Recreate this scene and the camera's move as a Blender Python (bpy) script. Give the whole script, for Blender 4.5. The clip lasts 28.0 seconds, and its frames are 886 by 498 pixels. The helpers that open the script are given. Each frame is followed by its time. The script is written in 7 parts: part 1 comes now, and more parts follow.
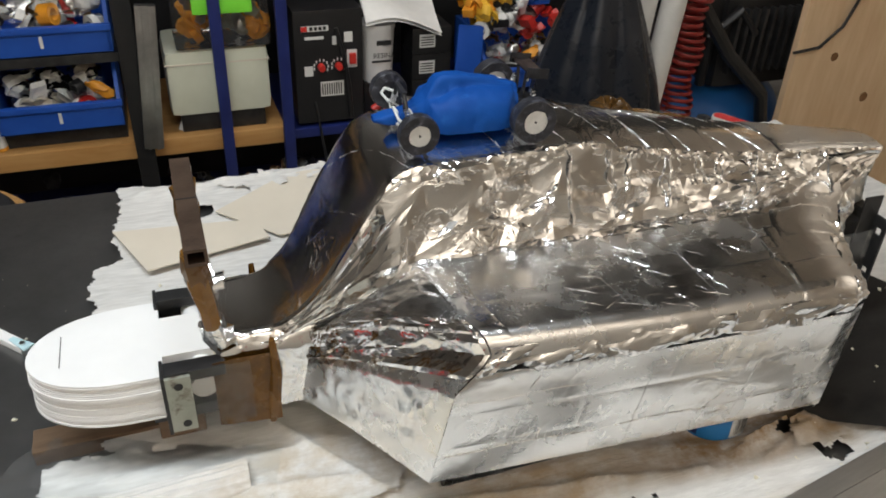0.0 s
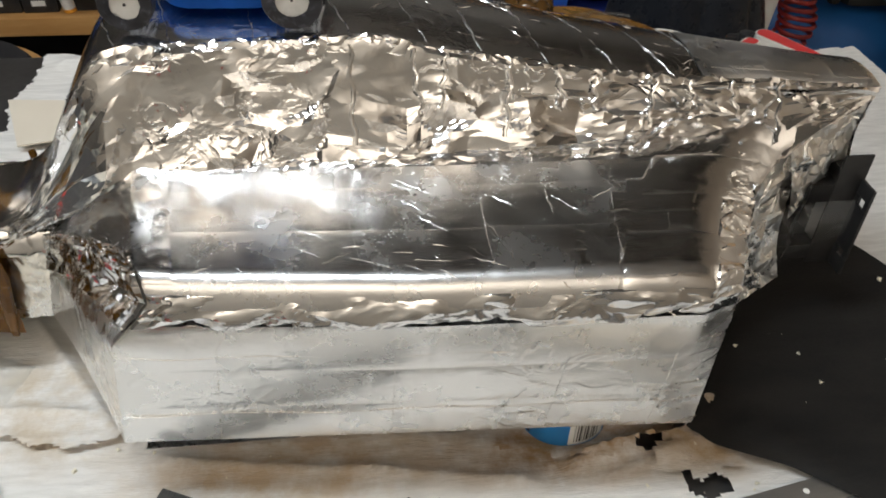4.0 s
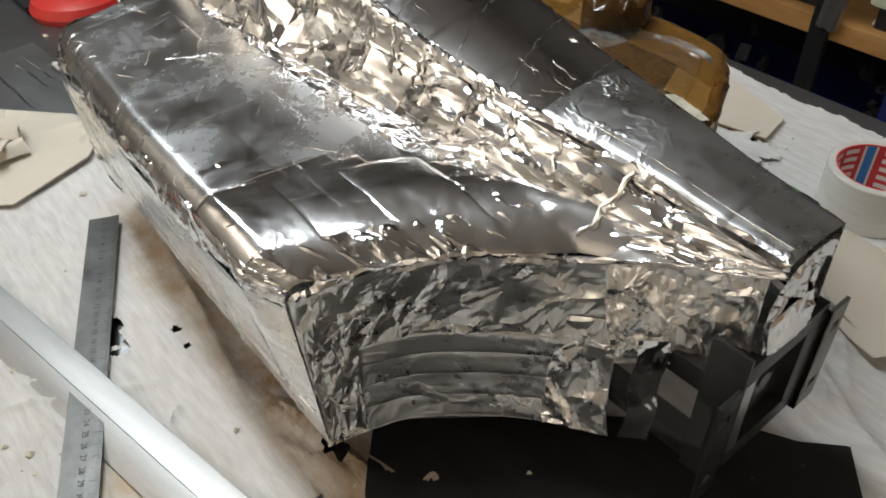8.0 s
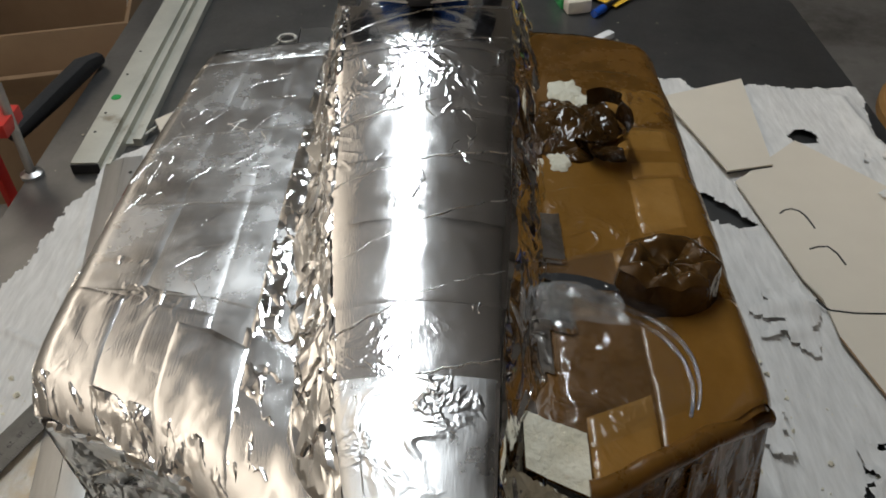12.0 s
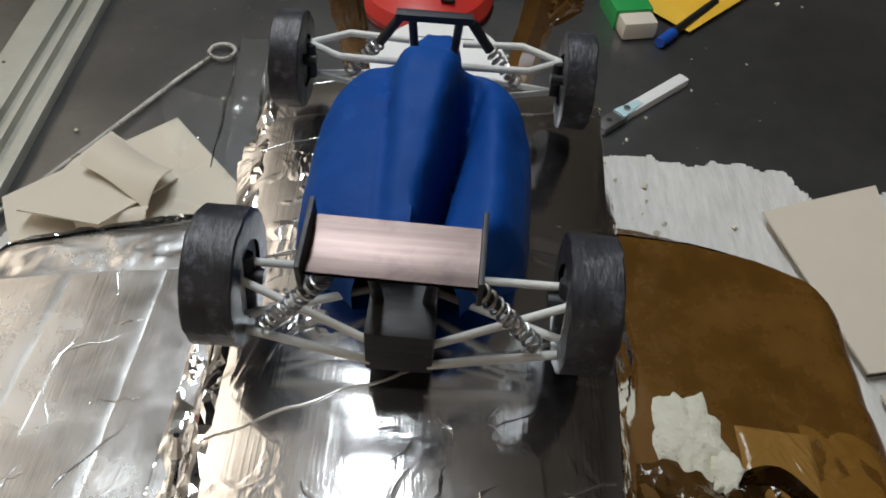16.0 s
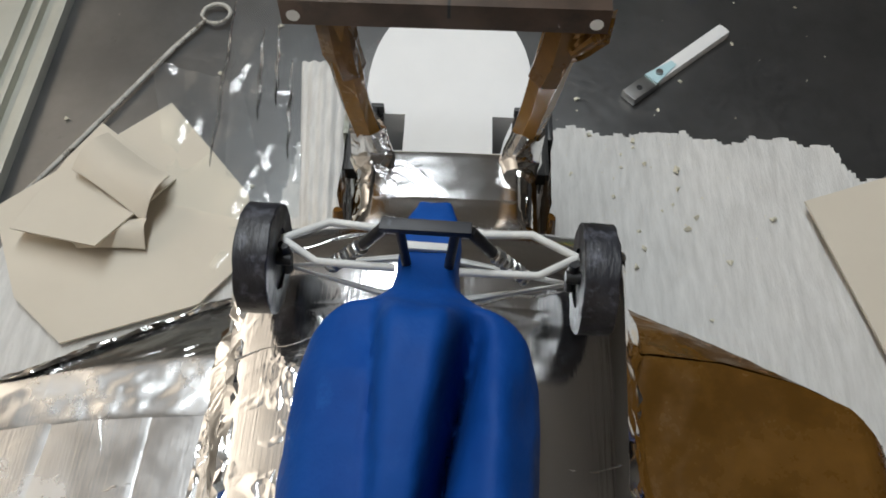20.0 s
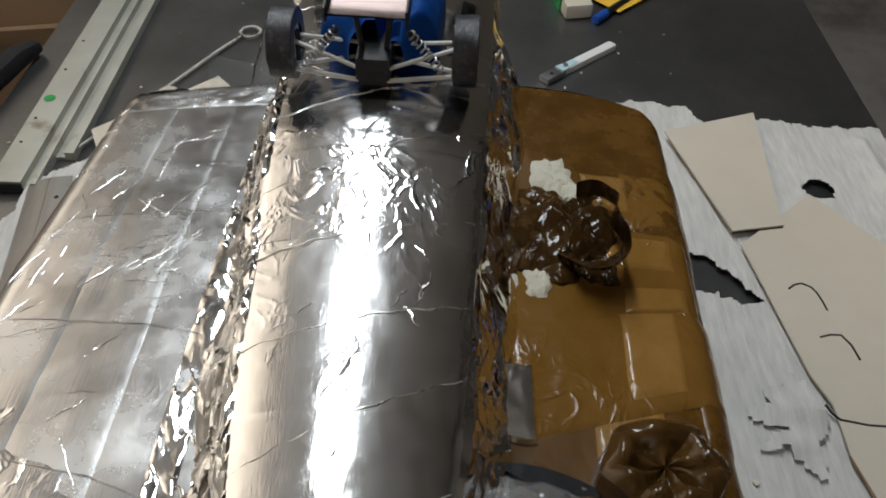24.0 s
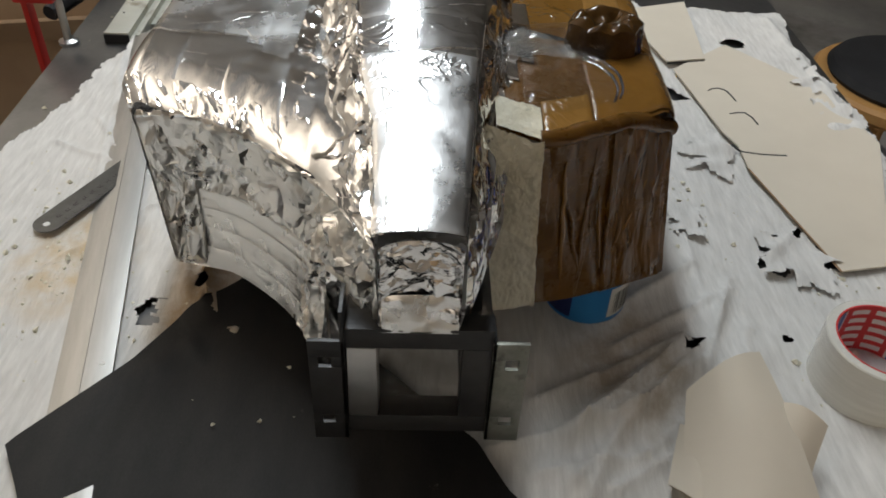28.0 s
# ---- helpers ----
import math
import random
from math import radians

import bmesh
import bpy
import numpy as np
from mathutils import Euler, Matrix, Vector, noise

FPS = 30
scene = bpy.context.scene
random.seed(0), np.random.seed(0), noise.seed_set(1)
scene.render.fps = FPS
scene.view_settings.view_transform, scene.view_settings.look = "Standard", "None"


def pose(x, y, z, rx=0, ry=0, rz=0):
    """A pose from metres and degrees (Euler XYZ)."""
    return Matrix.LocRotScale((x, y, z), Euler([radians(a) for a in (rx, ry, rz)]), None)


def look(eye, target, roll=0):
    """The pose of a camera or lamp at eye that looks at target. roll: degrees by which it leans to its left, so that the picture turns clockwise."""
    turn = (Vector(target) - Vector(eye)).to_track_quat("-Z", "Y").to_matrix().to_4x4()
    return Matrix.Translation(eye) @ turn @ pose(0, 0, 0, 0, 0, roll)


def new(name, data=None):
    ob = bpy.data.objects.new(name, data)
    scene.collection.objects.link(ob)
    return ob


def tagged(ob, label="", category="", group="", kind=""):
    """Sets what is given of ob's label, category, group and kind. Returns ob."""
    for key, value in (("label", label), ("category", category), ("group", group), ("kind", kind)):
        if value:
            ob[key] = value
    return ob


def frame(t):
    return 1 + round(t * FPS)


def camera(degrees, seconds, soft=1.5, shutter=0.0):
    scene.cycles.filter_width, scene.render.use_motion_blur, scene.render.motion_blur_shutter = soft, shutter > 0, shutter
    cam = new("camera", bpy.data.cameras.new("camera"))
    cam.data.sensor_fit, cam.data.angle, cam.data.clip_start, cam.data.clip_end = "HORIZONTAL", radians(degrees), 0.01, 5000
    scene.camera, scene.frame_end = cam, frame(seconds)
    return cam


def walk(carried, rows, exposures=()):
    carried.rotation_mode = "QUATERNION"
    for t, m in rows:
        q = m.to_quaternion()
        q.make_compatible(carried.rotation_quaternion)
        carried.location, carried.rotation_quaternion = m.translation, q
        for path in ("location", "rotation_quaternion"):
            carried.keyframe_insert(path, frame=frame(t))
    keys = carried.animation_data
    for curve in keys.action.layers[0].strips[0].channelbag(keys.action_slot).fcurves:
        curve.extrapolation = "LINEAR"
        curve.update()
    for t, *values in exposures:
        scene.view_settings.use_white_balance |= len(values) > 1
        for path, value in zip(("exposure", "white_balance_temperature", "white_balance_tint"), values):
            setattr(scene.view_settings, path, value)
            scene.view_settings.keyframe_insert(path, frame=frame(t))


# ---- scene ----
cam = camera(57.63, 28.0, soft=1.8)
PATH = [
    (0.0, -0.353, -0.5859, 0.5537, 57.47, -2.02, -19.53),
    (0.5, -0.3092, -0.5801, 0.5438, 56.69, -1.61, -16.43),
    (1.0, -0.2749, -0.5696, 0.5332, 54.74, -1.36, -13.52),
    (1.5, -0.247, -0.571, 0.5262, 53.98, -1.11, -11.18),
    (2.0, -0.2232, -0.5822, 0.5213, 54.23, -0.67, -9.91),
    (2.5, -0.1936, -0.5663, 0.5113, 54.31, -0.61, -9.83),
    (3.0, -0.1428, -0.5233, 0.5006, 52.58, -1.16, -9.48),
    (3.5, -0.1063, -0.5147, 0.4871, 50.96, -1.95, -8.84),
    (4.0, -0.0481, -0.5168, 0.4888, 50.3, -1.58, -6.74),
    (4.5, -0.0054, -0.5166, 0.4959, 49.97, -0.47, -4.1),
    (6.5, 0.3279, -0.4806, 0.4733, 54.92, 1.76, 31.12),
    (7.0, 0.3865, -0.396, 0.4793, 51.52, 1.26, 36.86),
    (7.5, 0.4126, -0.3544, 0.4717, 50.16, 0.86, 43.81),
    (8.0, 0.456, -0.3194, 0.4583, 49.49, 1.26, 50.03),
    (8.5, 0.5039, -0.262, 0.4703, 48.95, 1.7, 57.97),
    (9.0, 0.5584, -0.2047, 0.4828, 49.19, 1.75, 67.23),
    (9.5, 0.6065, -0.1643, 0.4946, 49.92, 0.79, 73.25),
    (10.0, 0.6061, -0.142, 0.4909, 50.13, 0.1, 76.71),
    (10.5, 0.579, -0.1083, 0.4847, 49.27, -0.74, 80.56),
    (11.0, 0.5236, -0.0666, 0.5031, 48.01, -1.27, 84.71),
    (11.5, 0.4659, -0.023, 0.5095, 47.79, -0.75, 87.38),
    (12.0, 0.4208, 0.0138, 0.5061, 48.51, 1.06, 90.01),
    (12.5, 0.3756, 0.0586, 0.5138, 48.4, 2.7, 94.65),
    (14.5, 0.1893, 0.0105, 0.4992, 43.19, -0.45, 93.97),
    (15.0, 0.1297, 0.0012, 0.4846, 42.47, -1.62, 92.68),
    (15.5, 0.0844, 0.0036, 0.4719, 42.04, -2.14, 92.15),
    (16.0, 0.0511, 0.0018, 0.4573, 41.42, -2.66, 91.91),
    (16.5, 0.025, 0.0042, 0.4511, 40.99, -2.94, 91.69),
    (17.0, 0.0111, 0.0039, 0.4488, 40.9256, -2.9932, 91.648),
    (17.5, -0.0247, 0.003, 0.4428, 40.76, -3.13, 91.54),
    (18.0, -0.0478, 0.0035, 0.4504, 39.73, -2.61, 91.44),
    (18.5, -0.0666, 0.0039, 0.4648, 37.59, -1.4, 91.27),
    (19.0, -0.0887, -0.0039, 0.4644, 33.5, -0.76, 91.76),
    (19.5, -0.0813, 0.0032, 0.4775, 31.31, -0.34, 92.0),
    (20.0, -0.0574, 0.006, 0.4947, 31.15, -0.38, 92.12),
    (20.5, -0.0221, 0.0037, 0.5177, 30.94, -0.53, 92.49),
    (21.0, 0.0291, 0.0078, 0.5153, 34.0, -1.26, 92.38),
    (21.5, 0.0806, 0.0003, 0.526, 36.32, -2.13, 92.0),
    (22.0, 0.1291, -0.0012, 0.5274, 37.7, -2.18, 92.15),
    (22.5, 0.1757, 0.0036, 0.5184, 40.25, -2.24, 92.27),
    (24.5, 0.3312, 0.0347, 0.514, 46.49, -1.24, 91.4),
    (25.0, 0.3974, 0.0262, 0.5117, 48.72, -1.56, 92.01),
    (25.5, 0.4615, 0.0044, 0.5097, 49.34, -1.73, 90.99),
    (26.0, 0.5156, -0.0011, 0.507, 49.32, -1.81, 90.84),
    (26.5, 0.5645, -0.0104, 0.5084, 49.44, -2.08, 90.37),
    (27.0, 0.603, -0.0097, 0.4934, 50.31, -1.93, 89.85),
    (27.5, 0.6291, -0.0048, 0.4738, 50.32, -2.06, 89.61),
    (28.0, 0.6495, -0.0014, 0.4551, 50.26, -2.15, 89.54),
]
walk(cam, [(r[0], pose(*r[1:])) for r in PATH], [(0.0, 0.30), (2.0, 0.36), (3.0, 0.24), (4.0, 0.18), (7.0, 0.20), (8.0, 0.10), (10.0, 0.10), (12.0, -0.34), (15.0, -0.36), (18.0, -0.1), (20.0, -0.22), (22.0, -0.36), (25.0, -0.40), (26.0, -0.28), (28.0, 0.05)])

# ---------- light ----------
world = bpy.data.worlds.new("room_air")
scene.world = world
world.use_nodes = True
world.node_tree.nodes["Background"].inputs["Color"].default_value = (0.8, 0.9, 1.0, 1)
world.node_tree.nodes["Background"].inputs["Strength"].default_value = 0.02


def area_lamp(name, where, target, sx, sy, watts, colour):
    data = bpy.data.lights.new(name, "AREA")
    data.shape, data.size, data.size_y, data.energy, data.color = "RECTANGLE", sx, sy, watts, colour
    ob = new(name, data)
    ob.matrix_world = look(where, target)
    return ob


# a hanging strip lamp along the bench, shining down and up; the other three are unseen fills added for the walls and
# shelves
area_lamp("hanging_lamp", (-0.72, -0.19, 1.50), (-0.72, -0.1901, 0), 1.45, 0.15, 19, (0.90, 0.965, 1.0))
# upward half added to brighten the ceiling and upper tan wall
area_lamp("hanging_lamp_upper", (-0.72, -0.19, 1.53), (-0.72, -0.1901, 3), 1.45, 0.12, 9, (1.0, 0.97, 0.93))
# unseen fill that brightens the tan wall mirrored in the foil
area_lamp("wall_fill", (-0.8, -1.10, 1.75), (-0.8, -2.2, 1.90), 3.0, 0.10, 46, (1.0, 0.98, 0.96))
# unseen fill added to light the shelves, its back to the foil
area_lamp("shelf_fill", (0.25, 1.35, 1.55), (0.25, 2.25, 0.72), 1.4, 1.0, 17.0, (1.0, 0.98, 0.96))
# added fill: brightens the east wall so the rear foil mirrors it
area_lamp("east_wall_fill", (2.3, -0.2, 1.5), (3.3, -0.2, 1.2), 2.2, 0.10, 14, (1.0, 0.98, 0.96))

# ---------- materials ----------
MATS = {}


def nodes_of(name):
    m = bpy.data.materials.new(name)
    m.use_nodes = True
    nt = m.node_tree
    return m, nt, nt.nodes["Principled BSDF"]


def add(nt, kind, **inputs):
    n = nt.nodes.new(kind)
    for k, v in inputs.items():
        n.inputs[k.replace("_", " ")].default_value = v
    return n


def mix_colour(nt, fac, a, b):
    m = nt.nodes.new("ShaderNodeMix")
    m.data_type = "RGBA"
    nt.links.new(fac, m.inputs[0])
    for slot, v in ((6, a), (7, b)):
        if isinstance(v, tuple):
            m.inputs[slot].default_value = (*v, 1)
        else:
            nt.links.new(v, m.inputs[slot])
    return m.outputs[2]


def ramp(nt, src, lo, hi):
    r = nt.nodes.new("ShaderNodeMapRange")
    r.inputs["From Min"].default_value, r.inputs["From Max"].default_value = lo, hi
    nt.links.new(src, r.inputs["Value"])
    return r.outputs["Result"]


def surface(name, a, b, rough=0.5, metal=0.0, scale=30.0, fine=300.0, bump=0.0004, stain=None, stain_scale=6.0, stain_cut=(0.55, 0.7), stretch=None, rough_var=0.1, coat=0.0, vary=0.0):
    """Paint, wood, paper, plastic: two colours mixed by coarse and fine noise, stains, fine relief."""
    m, nt, p = nodes_of(name)
    tc = nt.nodes.new("ShaderNodeTexCoord")
    co = tc.outputs["Object"]
    if stretch:
        mp = nt.nodes.new("ShaderNodeMapping")
        mp.inputs["Scale"].default_value = stretch
        nt.links.new(co, mp.inputs["Vector"])
        co = mp.outputs["Vector"]
    n1 = add(nt, "ShaderNodeTexNoise", Scale=scale, Detail=5.0, Roughness=0.6)
    n2 = add(nt, "ShaderNodeTexNoise", Scale=fine, Detail=3.0)
    for n in (n1, n2):
        nt.links.new(co, n.inputs["Vector"])
    col = mix_colour(nt, ramp(nt, n1.outputs["Fac"], 0.35, 0.68), a, b)
    if stain:
        n3 = add(nt, "ShaderNodeTexNoise", Scale=stain_scale, Detail=6.0, Roughness=0.65)
        nt.links.new(tc.outputs["Object"], n3.inputs["Vector"])
        col = mix_colour(nt, ramp(nt, n3.outputs["Fac"], *stain_cut), col, stain)
    if vary:
        info = nt.nodes.new("ShaderNodeObjectInfo")
        hs = nt.nodes.new("ShaderNodeHueSaturation")
        nt.links.new(ramp(nt, info.outputs["Random"], -1.0 / vary + 0.0, 1.0 / vary + 1.0), hs.inputs["Value"])
        hs.inputs["Value"].default_value = 1.0
        mth = nt.nodes.new("ShaderNodeMath")
        mth.operation = "MULTIPLY_ADD"
        nt.links.new(info.outputs["Random"], mth.inputs[0])
        mth.inputs[1].default_value, mth.inputs[2].default_value = 2 * vary, 1 - vary
        nt.links.new(mth.outputs[0], hs.inputs["Value"])
        nt.links.new(col, hs.inputs["Color"])
        col = hs.outputs["Color"]
    nt.links.new(col, p.inputs["Base Color"])
    rr = nt.nodes.new("ShaderNodeMapRange")
    rr.inputs["To Min"].default_value, rr.inputs["To Max"].default_value = max(0.02, rough - rough_var), min(1, rough + rough_var)
    nt.links.new(n2.outputs["Fac"], rr.inputs["Value"])
    nt.links.new(rr.outputs["Result"], p.inputs["Roughness"])
    p.inputs["Metallic"].default_value = metal
    p.inputs["Coat Weight"].default_value = coat
    if bump:
        b1 = add(nt, "ShaderNodeBump", Distance=bump, Strength=1.0)
        nt.links.new(n2.outputs["Fac"], b1.inputs["Height"])
        b2 = add(nt, "ShaderNodeBump", Distance=bump * 4, Strength=0.6)
        nt.links.new(n1.outputs["Fac"], b2.inputs["Height"])
        nt.links.new(b1.outputs["Normal"], b2.inputs["Normal"])
        nt.links.new(b2.outputs["Normal"], p.inputs["Normal"])
    MATS[name] = m
    return m


def foil(name, tint=(0.86, 0.865, 0.87), rough=0.16, cells=70.0, facet=0.25, fold=0.0004, brushed=0.0, metal=1.0, coat=0.0, tint2=None, wave=0.0012, crinkle=34.0, calm=0.45, bands=0.0):
    """Thin wrapped sheet: flat facets tilted at random between sharp creases, finer wrinkles, dull rubbed patches."""
    m, nt, p = nodes_of(name)
    tc = nt.nodes.new("ShaderNodeTexCoord")
    warp = add(nt, "ShaderNodeTexNoise", Scale=cells * 0.6, Detail=2.0)
    nt.links.new(tc.outputs["Object"], warp.inputs["Vector"])
    mx = nt.nodes.new("ShaderNodeMix")
    mx.data_type = "VECTOR"
    mx.inputs[0].default_value = min(0.05, 1.1 / cells)
    nt.links.new(tc.outputs["Object"], mx.inputs[4])
    nt.links.new(warp.outputs["Color"], mx.inputs[5])
    geo = nt.nodes.new("ShaderNodeNewGeometry")
    normal = geo.outputs["Normal"]
    for k, (size, amount) in enumerate(((cells, facet), (cells * 2.6, facet * 0.5))):
        vo = add(nt, "ShaderNodeTexVoronoi", Scale=size)
        nt.links.new(mx.outputs[1], vo.inputs["Vector"])
        sub = nt.nodes.new("ShaderNodeVectorMath")
        sub.operation = "SUBTRACT"
        nt.links.new(vo.outputs["Color"], sub.inputs[0])
        sub.inputs[1].default_value = (0.5, 0.5, 0.5)
        mul = nt.nodes.new("ShaderNodeVectorMath")
        mul.operation = "MULTIPLY_ADD"
        nt.links.new(sub.outputs[0], mul.inputs[0])
        mul.inputs[1].default_value = (amount,) * 3
        nt.links.new(normal, mul.inputs[2])
        normal = mul.outputs[0]
    nm = nt.nodes.new("ShaderNodeVectorMath")
    nm.operation = "NORMALIZE"
    nt.links.new(normal, nm.inputs[0])
    # clusters of crinkles with smooth sheet between them
    ridge = add(nt, "ShaderNodeTexNoise", Scale=crinkle, Detail=3.0, Roughness=0.55, Distortion=0.6)
    nt.links.new(tc.outputs["Object"], ridge.inputs["Vector"])
    tent = nt.nodes.new("ShaderNodeMath")
    tent.operation = "PINGPONG"
    tent.inputs[1].default_value = 0.5
    nt.links.new(ridge.outputs["Fac"], tent.inputs[0])
    where = add(nt, "ShaderNodeTexNoise", Scale=crinkle * 0.28, Detail=2.0)
    nt.links.new(tc.outputs["Object"], where.inputs["Vector"])
    high = nt.nodes.new("ShaderNodeMath")
    high.operation = "MULTIPLY"
    nt.links.new(ramp(nt, tent.outputs[0], 0.43, 0.5), high.inputs[0])
    nt.links.new(ramp(nt, where.outputs["Fac"], calm, calm + 0.16), high.inputs[1])
    b0 = add(nt, "ShaderNodeBump", Distance=wave, Strength=1.0)
    nt.links.new(high.outputs[0], b0.inputs["Height"])
    nt.links.new(nm.outputs[0], b0.inputs["Normal"])
    crease = add(nt, "ShaderNodeTexVoronoi", Scale=cells * 1.3)
    crease.feature = "DISTANCE_TO_EDGE"
    nt.links.new(mx.outputs[1], crease.inputs["Vector"])
    b2 = add(nt, "ShaderNodeBump", Distance=fold, Strength=1.0)
    nt.links.new(ramp(nt, crease.outputs["Distance"], 0.0, 0.12), b2.inputs["Height"])
    nt.links.new(b0.outputs["Normal"], b2.inputs["Normal"])
    last = b2
    if brushed:
        mp = nt.nodes.new("ShaderNodeMapping")
        mp.inputs["Scale"].default_value = (6, 400, 400)
        nt.links.new(tc.outputs["Object"], mp.inputs["Vector"])
        br = add(nt, "ShaderNodeTexNoise", Scale=3.0, Detail=4.0)
        nt.links.new(mp.outputs["Vector"], br.inputs["Vector"])
        b3 = add(nt, "ShaderNodeBump", Distance=brushed, Strength=1.0)
        nt.links.new(br.outputs["Fac"], b3.inputs["Height"])
        nt.links.new(b2.outputs["Normal"], b3.inputs["Normal"])
        last = b3
    if bands:
        mp = nt.nodes.new("ShaderNodeMapping")
        mp.inputs["Scale"].default_value = (46, 5, 5)
        nt.links.new(tc.outputs["Object"], mp.inputs["Vector"])
        sway = add(nt, "ShaderNodeTexNoise", Scale=1.0, Detail=2.0)
        nt.links.new(mp.outputs["Vector"], sway.inputs["Vector"])
        b4 = add(nt, "ShaderNodeBump", Distance=bands, Strength=1.0)
        nt.links.new(sway.outputs["Fac"], b4.inputs["Height"])
        nt.links.new(last.outputs["Normal"], b4.inputs["Normal"])
        last = b4
    nt.links.new(last.outputs["Normal"], p.inputs["Normal"])
    rub = add(nt, "ShaderNodeTexNoise", Scale=22.0, Detail=6.0, Roughness=0.7)
    nt.links.new(tc.outputs["Object"], rub.inputs["Vector"])
    rr = nt.nodes.new("ShaderNodeMapRange")
    rr.inputs["From Min"].default_value, rr.inputs["From Max"].default_value = 0.3, 0.75
    rr.inputs["To Min"].default_value, rr.inputs["To Max"].default_value = rough * 0.6, rough * 1.6
    nt.links.new(rub.outputs["Fac"], rr.inputs["Value"])
    nt.links.new(rr.outputs["Result"], p.inputs["Roughness"])
    p.inputs["Base Color"].default_value = (*tint, 1)
    if tint2:
        nt.links.new(mix_colour(nt, ramp(nt, rub.outputs["Fac"], 0.4, 0.62), tint, tint2), p.inputs["Base Color"])
    p.inputs["Metallic"].default_value = metal
    p.inputs["Coat Weight"].default_value = coat
    p.inputs["Specular IOR Level"].default_value = 0.35 if metal == 0 else 0.5
    MATS[name] = m
    return m


def clear(name, tint=(0.95, 0.96, 0.96), rough=0.08, alpha=0.25, wrinkle=0.0008, scale=40.0):
    """Thin clear plastic: mostly see-through, with a glossy wrinkled skin."""
    m, nt, p = nodes_of(name)
    tc = nt.nodes.new("ShaderNodeTexCoord")
    n = add(nt, "ShaderNodeTexNoise", Scale=scale, Detail=3.0)
    nt.links.new(tc.outputs["Object"], n.inputs["Vector"])
    b = add(nt, "ShaderNodeBump", Distance=wrinkle * 4, Strength=1.0)
    nt.links.new(n.outputs["Fac"], b.inputs["Height"])
    gl = add(nt, "ShaderNodeBsdfGlossy", Roughness=rough)
    gl.inputs["Color"].default_value = (1, 1, 1, 1)
    tr = nt.nodes.new("ShaderNodeBsdfTransparent")
    tr.inputs["Color"].default_value = (*tint, 1)
    di = add(nt, "ShaderNodeBsdfDiffuse")
    di.inputs["Color"].default_value = (0.8, 0.8, 0.8, 1)
    nt.links.new(b.outputs["Normal"], gl.inputs["Normal"])
    m1 = nt.nodes.new("ShaderNodeMixShader")
    m1.inputs[0].default_value = 0.2
    nt.links.new(di.outputs[0], m1.inputs[1])
    nt.links.new(gl.outputs[0], m1.inputs[2])
    m2 = nt.nodes.new("ShaderNodeMixShader")
    m2.inputs[0].default_value = alpha
    nt.links.new(tr.outputs[0], m2.inputs[1])
    nt.links.new(m1.outputs[0], m2.inputs[2])
    fr = add(nt, "ShaderNodeFresnel", IOR=1.45)
    nt.links.new(b.outputs["Normal"], fr.inputs["Normal"])
    m3 = nt.nodes.new("ShaderNodeMixShader")
    nt.links.new(fr.outputs[0], m3.inputs[0])
    nt.links.new(m2.outputs[0], m3.inputs[1])
    nt.links.new(gl.outputs[0], m3.inputs[2])
    nt.links.new(m3.outputs[0], nt.nodes["Material Output"].inputs["Surface"])
    MATS[name] = m
    return m


FOIL_ROUGH = foil("foil_crinkled", tint=(0.90, 0.90, 0.90), cells=30, facet=0.05, fold=0.00004, rough=0.10, wave=0.0004, crinkle=46.0, calm=0.46)
FOIL_TOP = foil("foil_tape_smooth", tint=(0.85, 0.855, 0.865), cells=20, facet=0.018, fold=0.00003, rough=0.145, brushed=0.00005, wave=0.00034, crinkle=46.0, calm=0.50, bands=0.0002)
FOIL_POD = foil("foil_tape_pod", tint=(0.77, 0.775, 0.78), cells=20, facet=0.012, fold=0.00002, rough=0.24, brushed=0.00004, wave=0.00020, crinkle=38.0, calm=0.58, bands=0.0005)
FOIL_SIDE = foil("foil_tape_side", tint=(0.92, 0.92, 0.91), cells=26, facet=0.035, fold=0.00005, rough=0.25, brushed=0.00003, wave=0.0006, crinkle=24.0, calm=0.55)
FOIL_REAR = foil("foil_tape_rear", tint=(0.86, 0.86, 0.85), cells=30, facet=0.05, fold=0.00006, rough=0.31, wave=0.0006, crinkle=40.0, calm=0.48)
FOIL_DUCT = foil("foil_tape_matte", tint=(0.82, 0.825, 0.83), cells=22, facet=0.02, fold=0.00004, rough=0.33, brushed=0.00006, wave=0.0008, crinkle=38.0, calm=0.50, bands=0.0006)
BROWN = foil("brown_packing_tape", tint=(0.090, 0.041, 0.007), tint2=(0.150, 0.069, 0.012), cells=26, facet=0.05, fold=0.0001, rough=0.26, metal=0.0, coat=0.08, wave=0.0009, crinkle=34.0, calm=0.50)
BROWN_LIGHT = foil("brown_packing_tape_single", tint=(0.27, 0.137, 0.030), tint2=(0.32, 0.170, 0.045), cells=30, facet=0.05, fold=0.0001, rough=0.2, metal=0.0, coat=0.3, wave=0.0006)
BROWN_MID = foil("brown_packing_tape_double", tint=(0.185, 0.088, 0.016), tint2=(0.215, 0.106, 0.021), cells=26, facet=0.05, fold=0.0001, rough=0.2, metal=0.0, coat=0.3, wave=0.0007)
BROWN_DARK = foil("brown_packing_tape_bunched", tint=(0.034, 0.016, 0.004), tint2=(0.080, 0.040, 0.011), cells=34, facet=0.10, fold=0.0001, rough=0.10, metal=0.0, coat=0.0, wave=0.0010, crinkle=50, calm=0.46)
CLEAR = clear("clear_plastic_film", alpha=0.02)
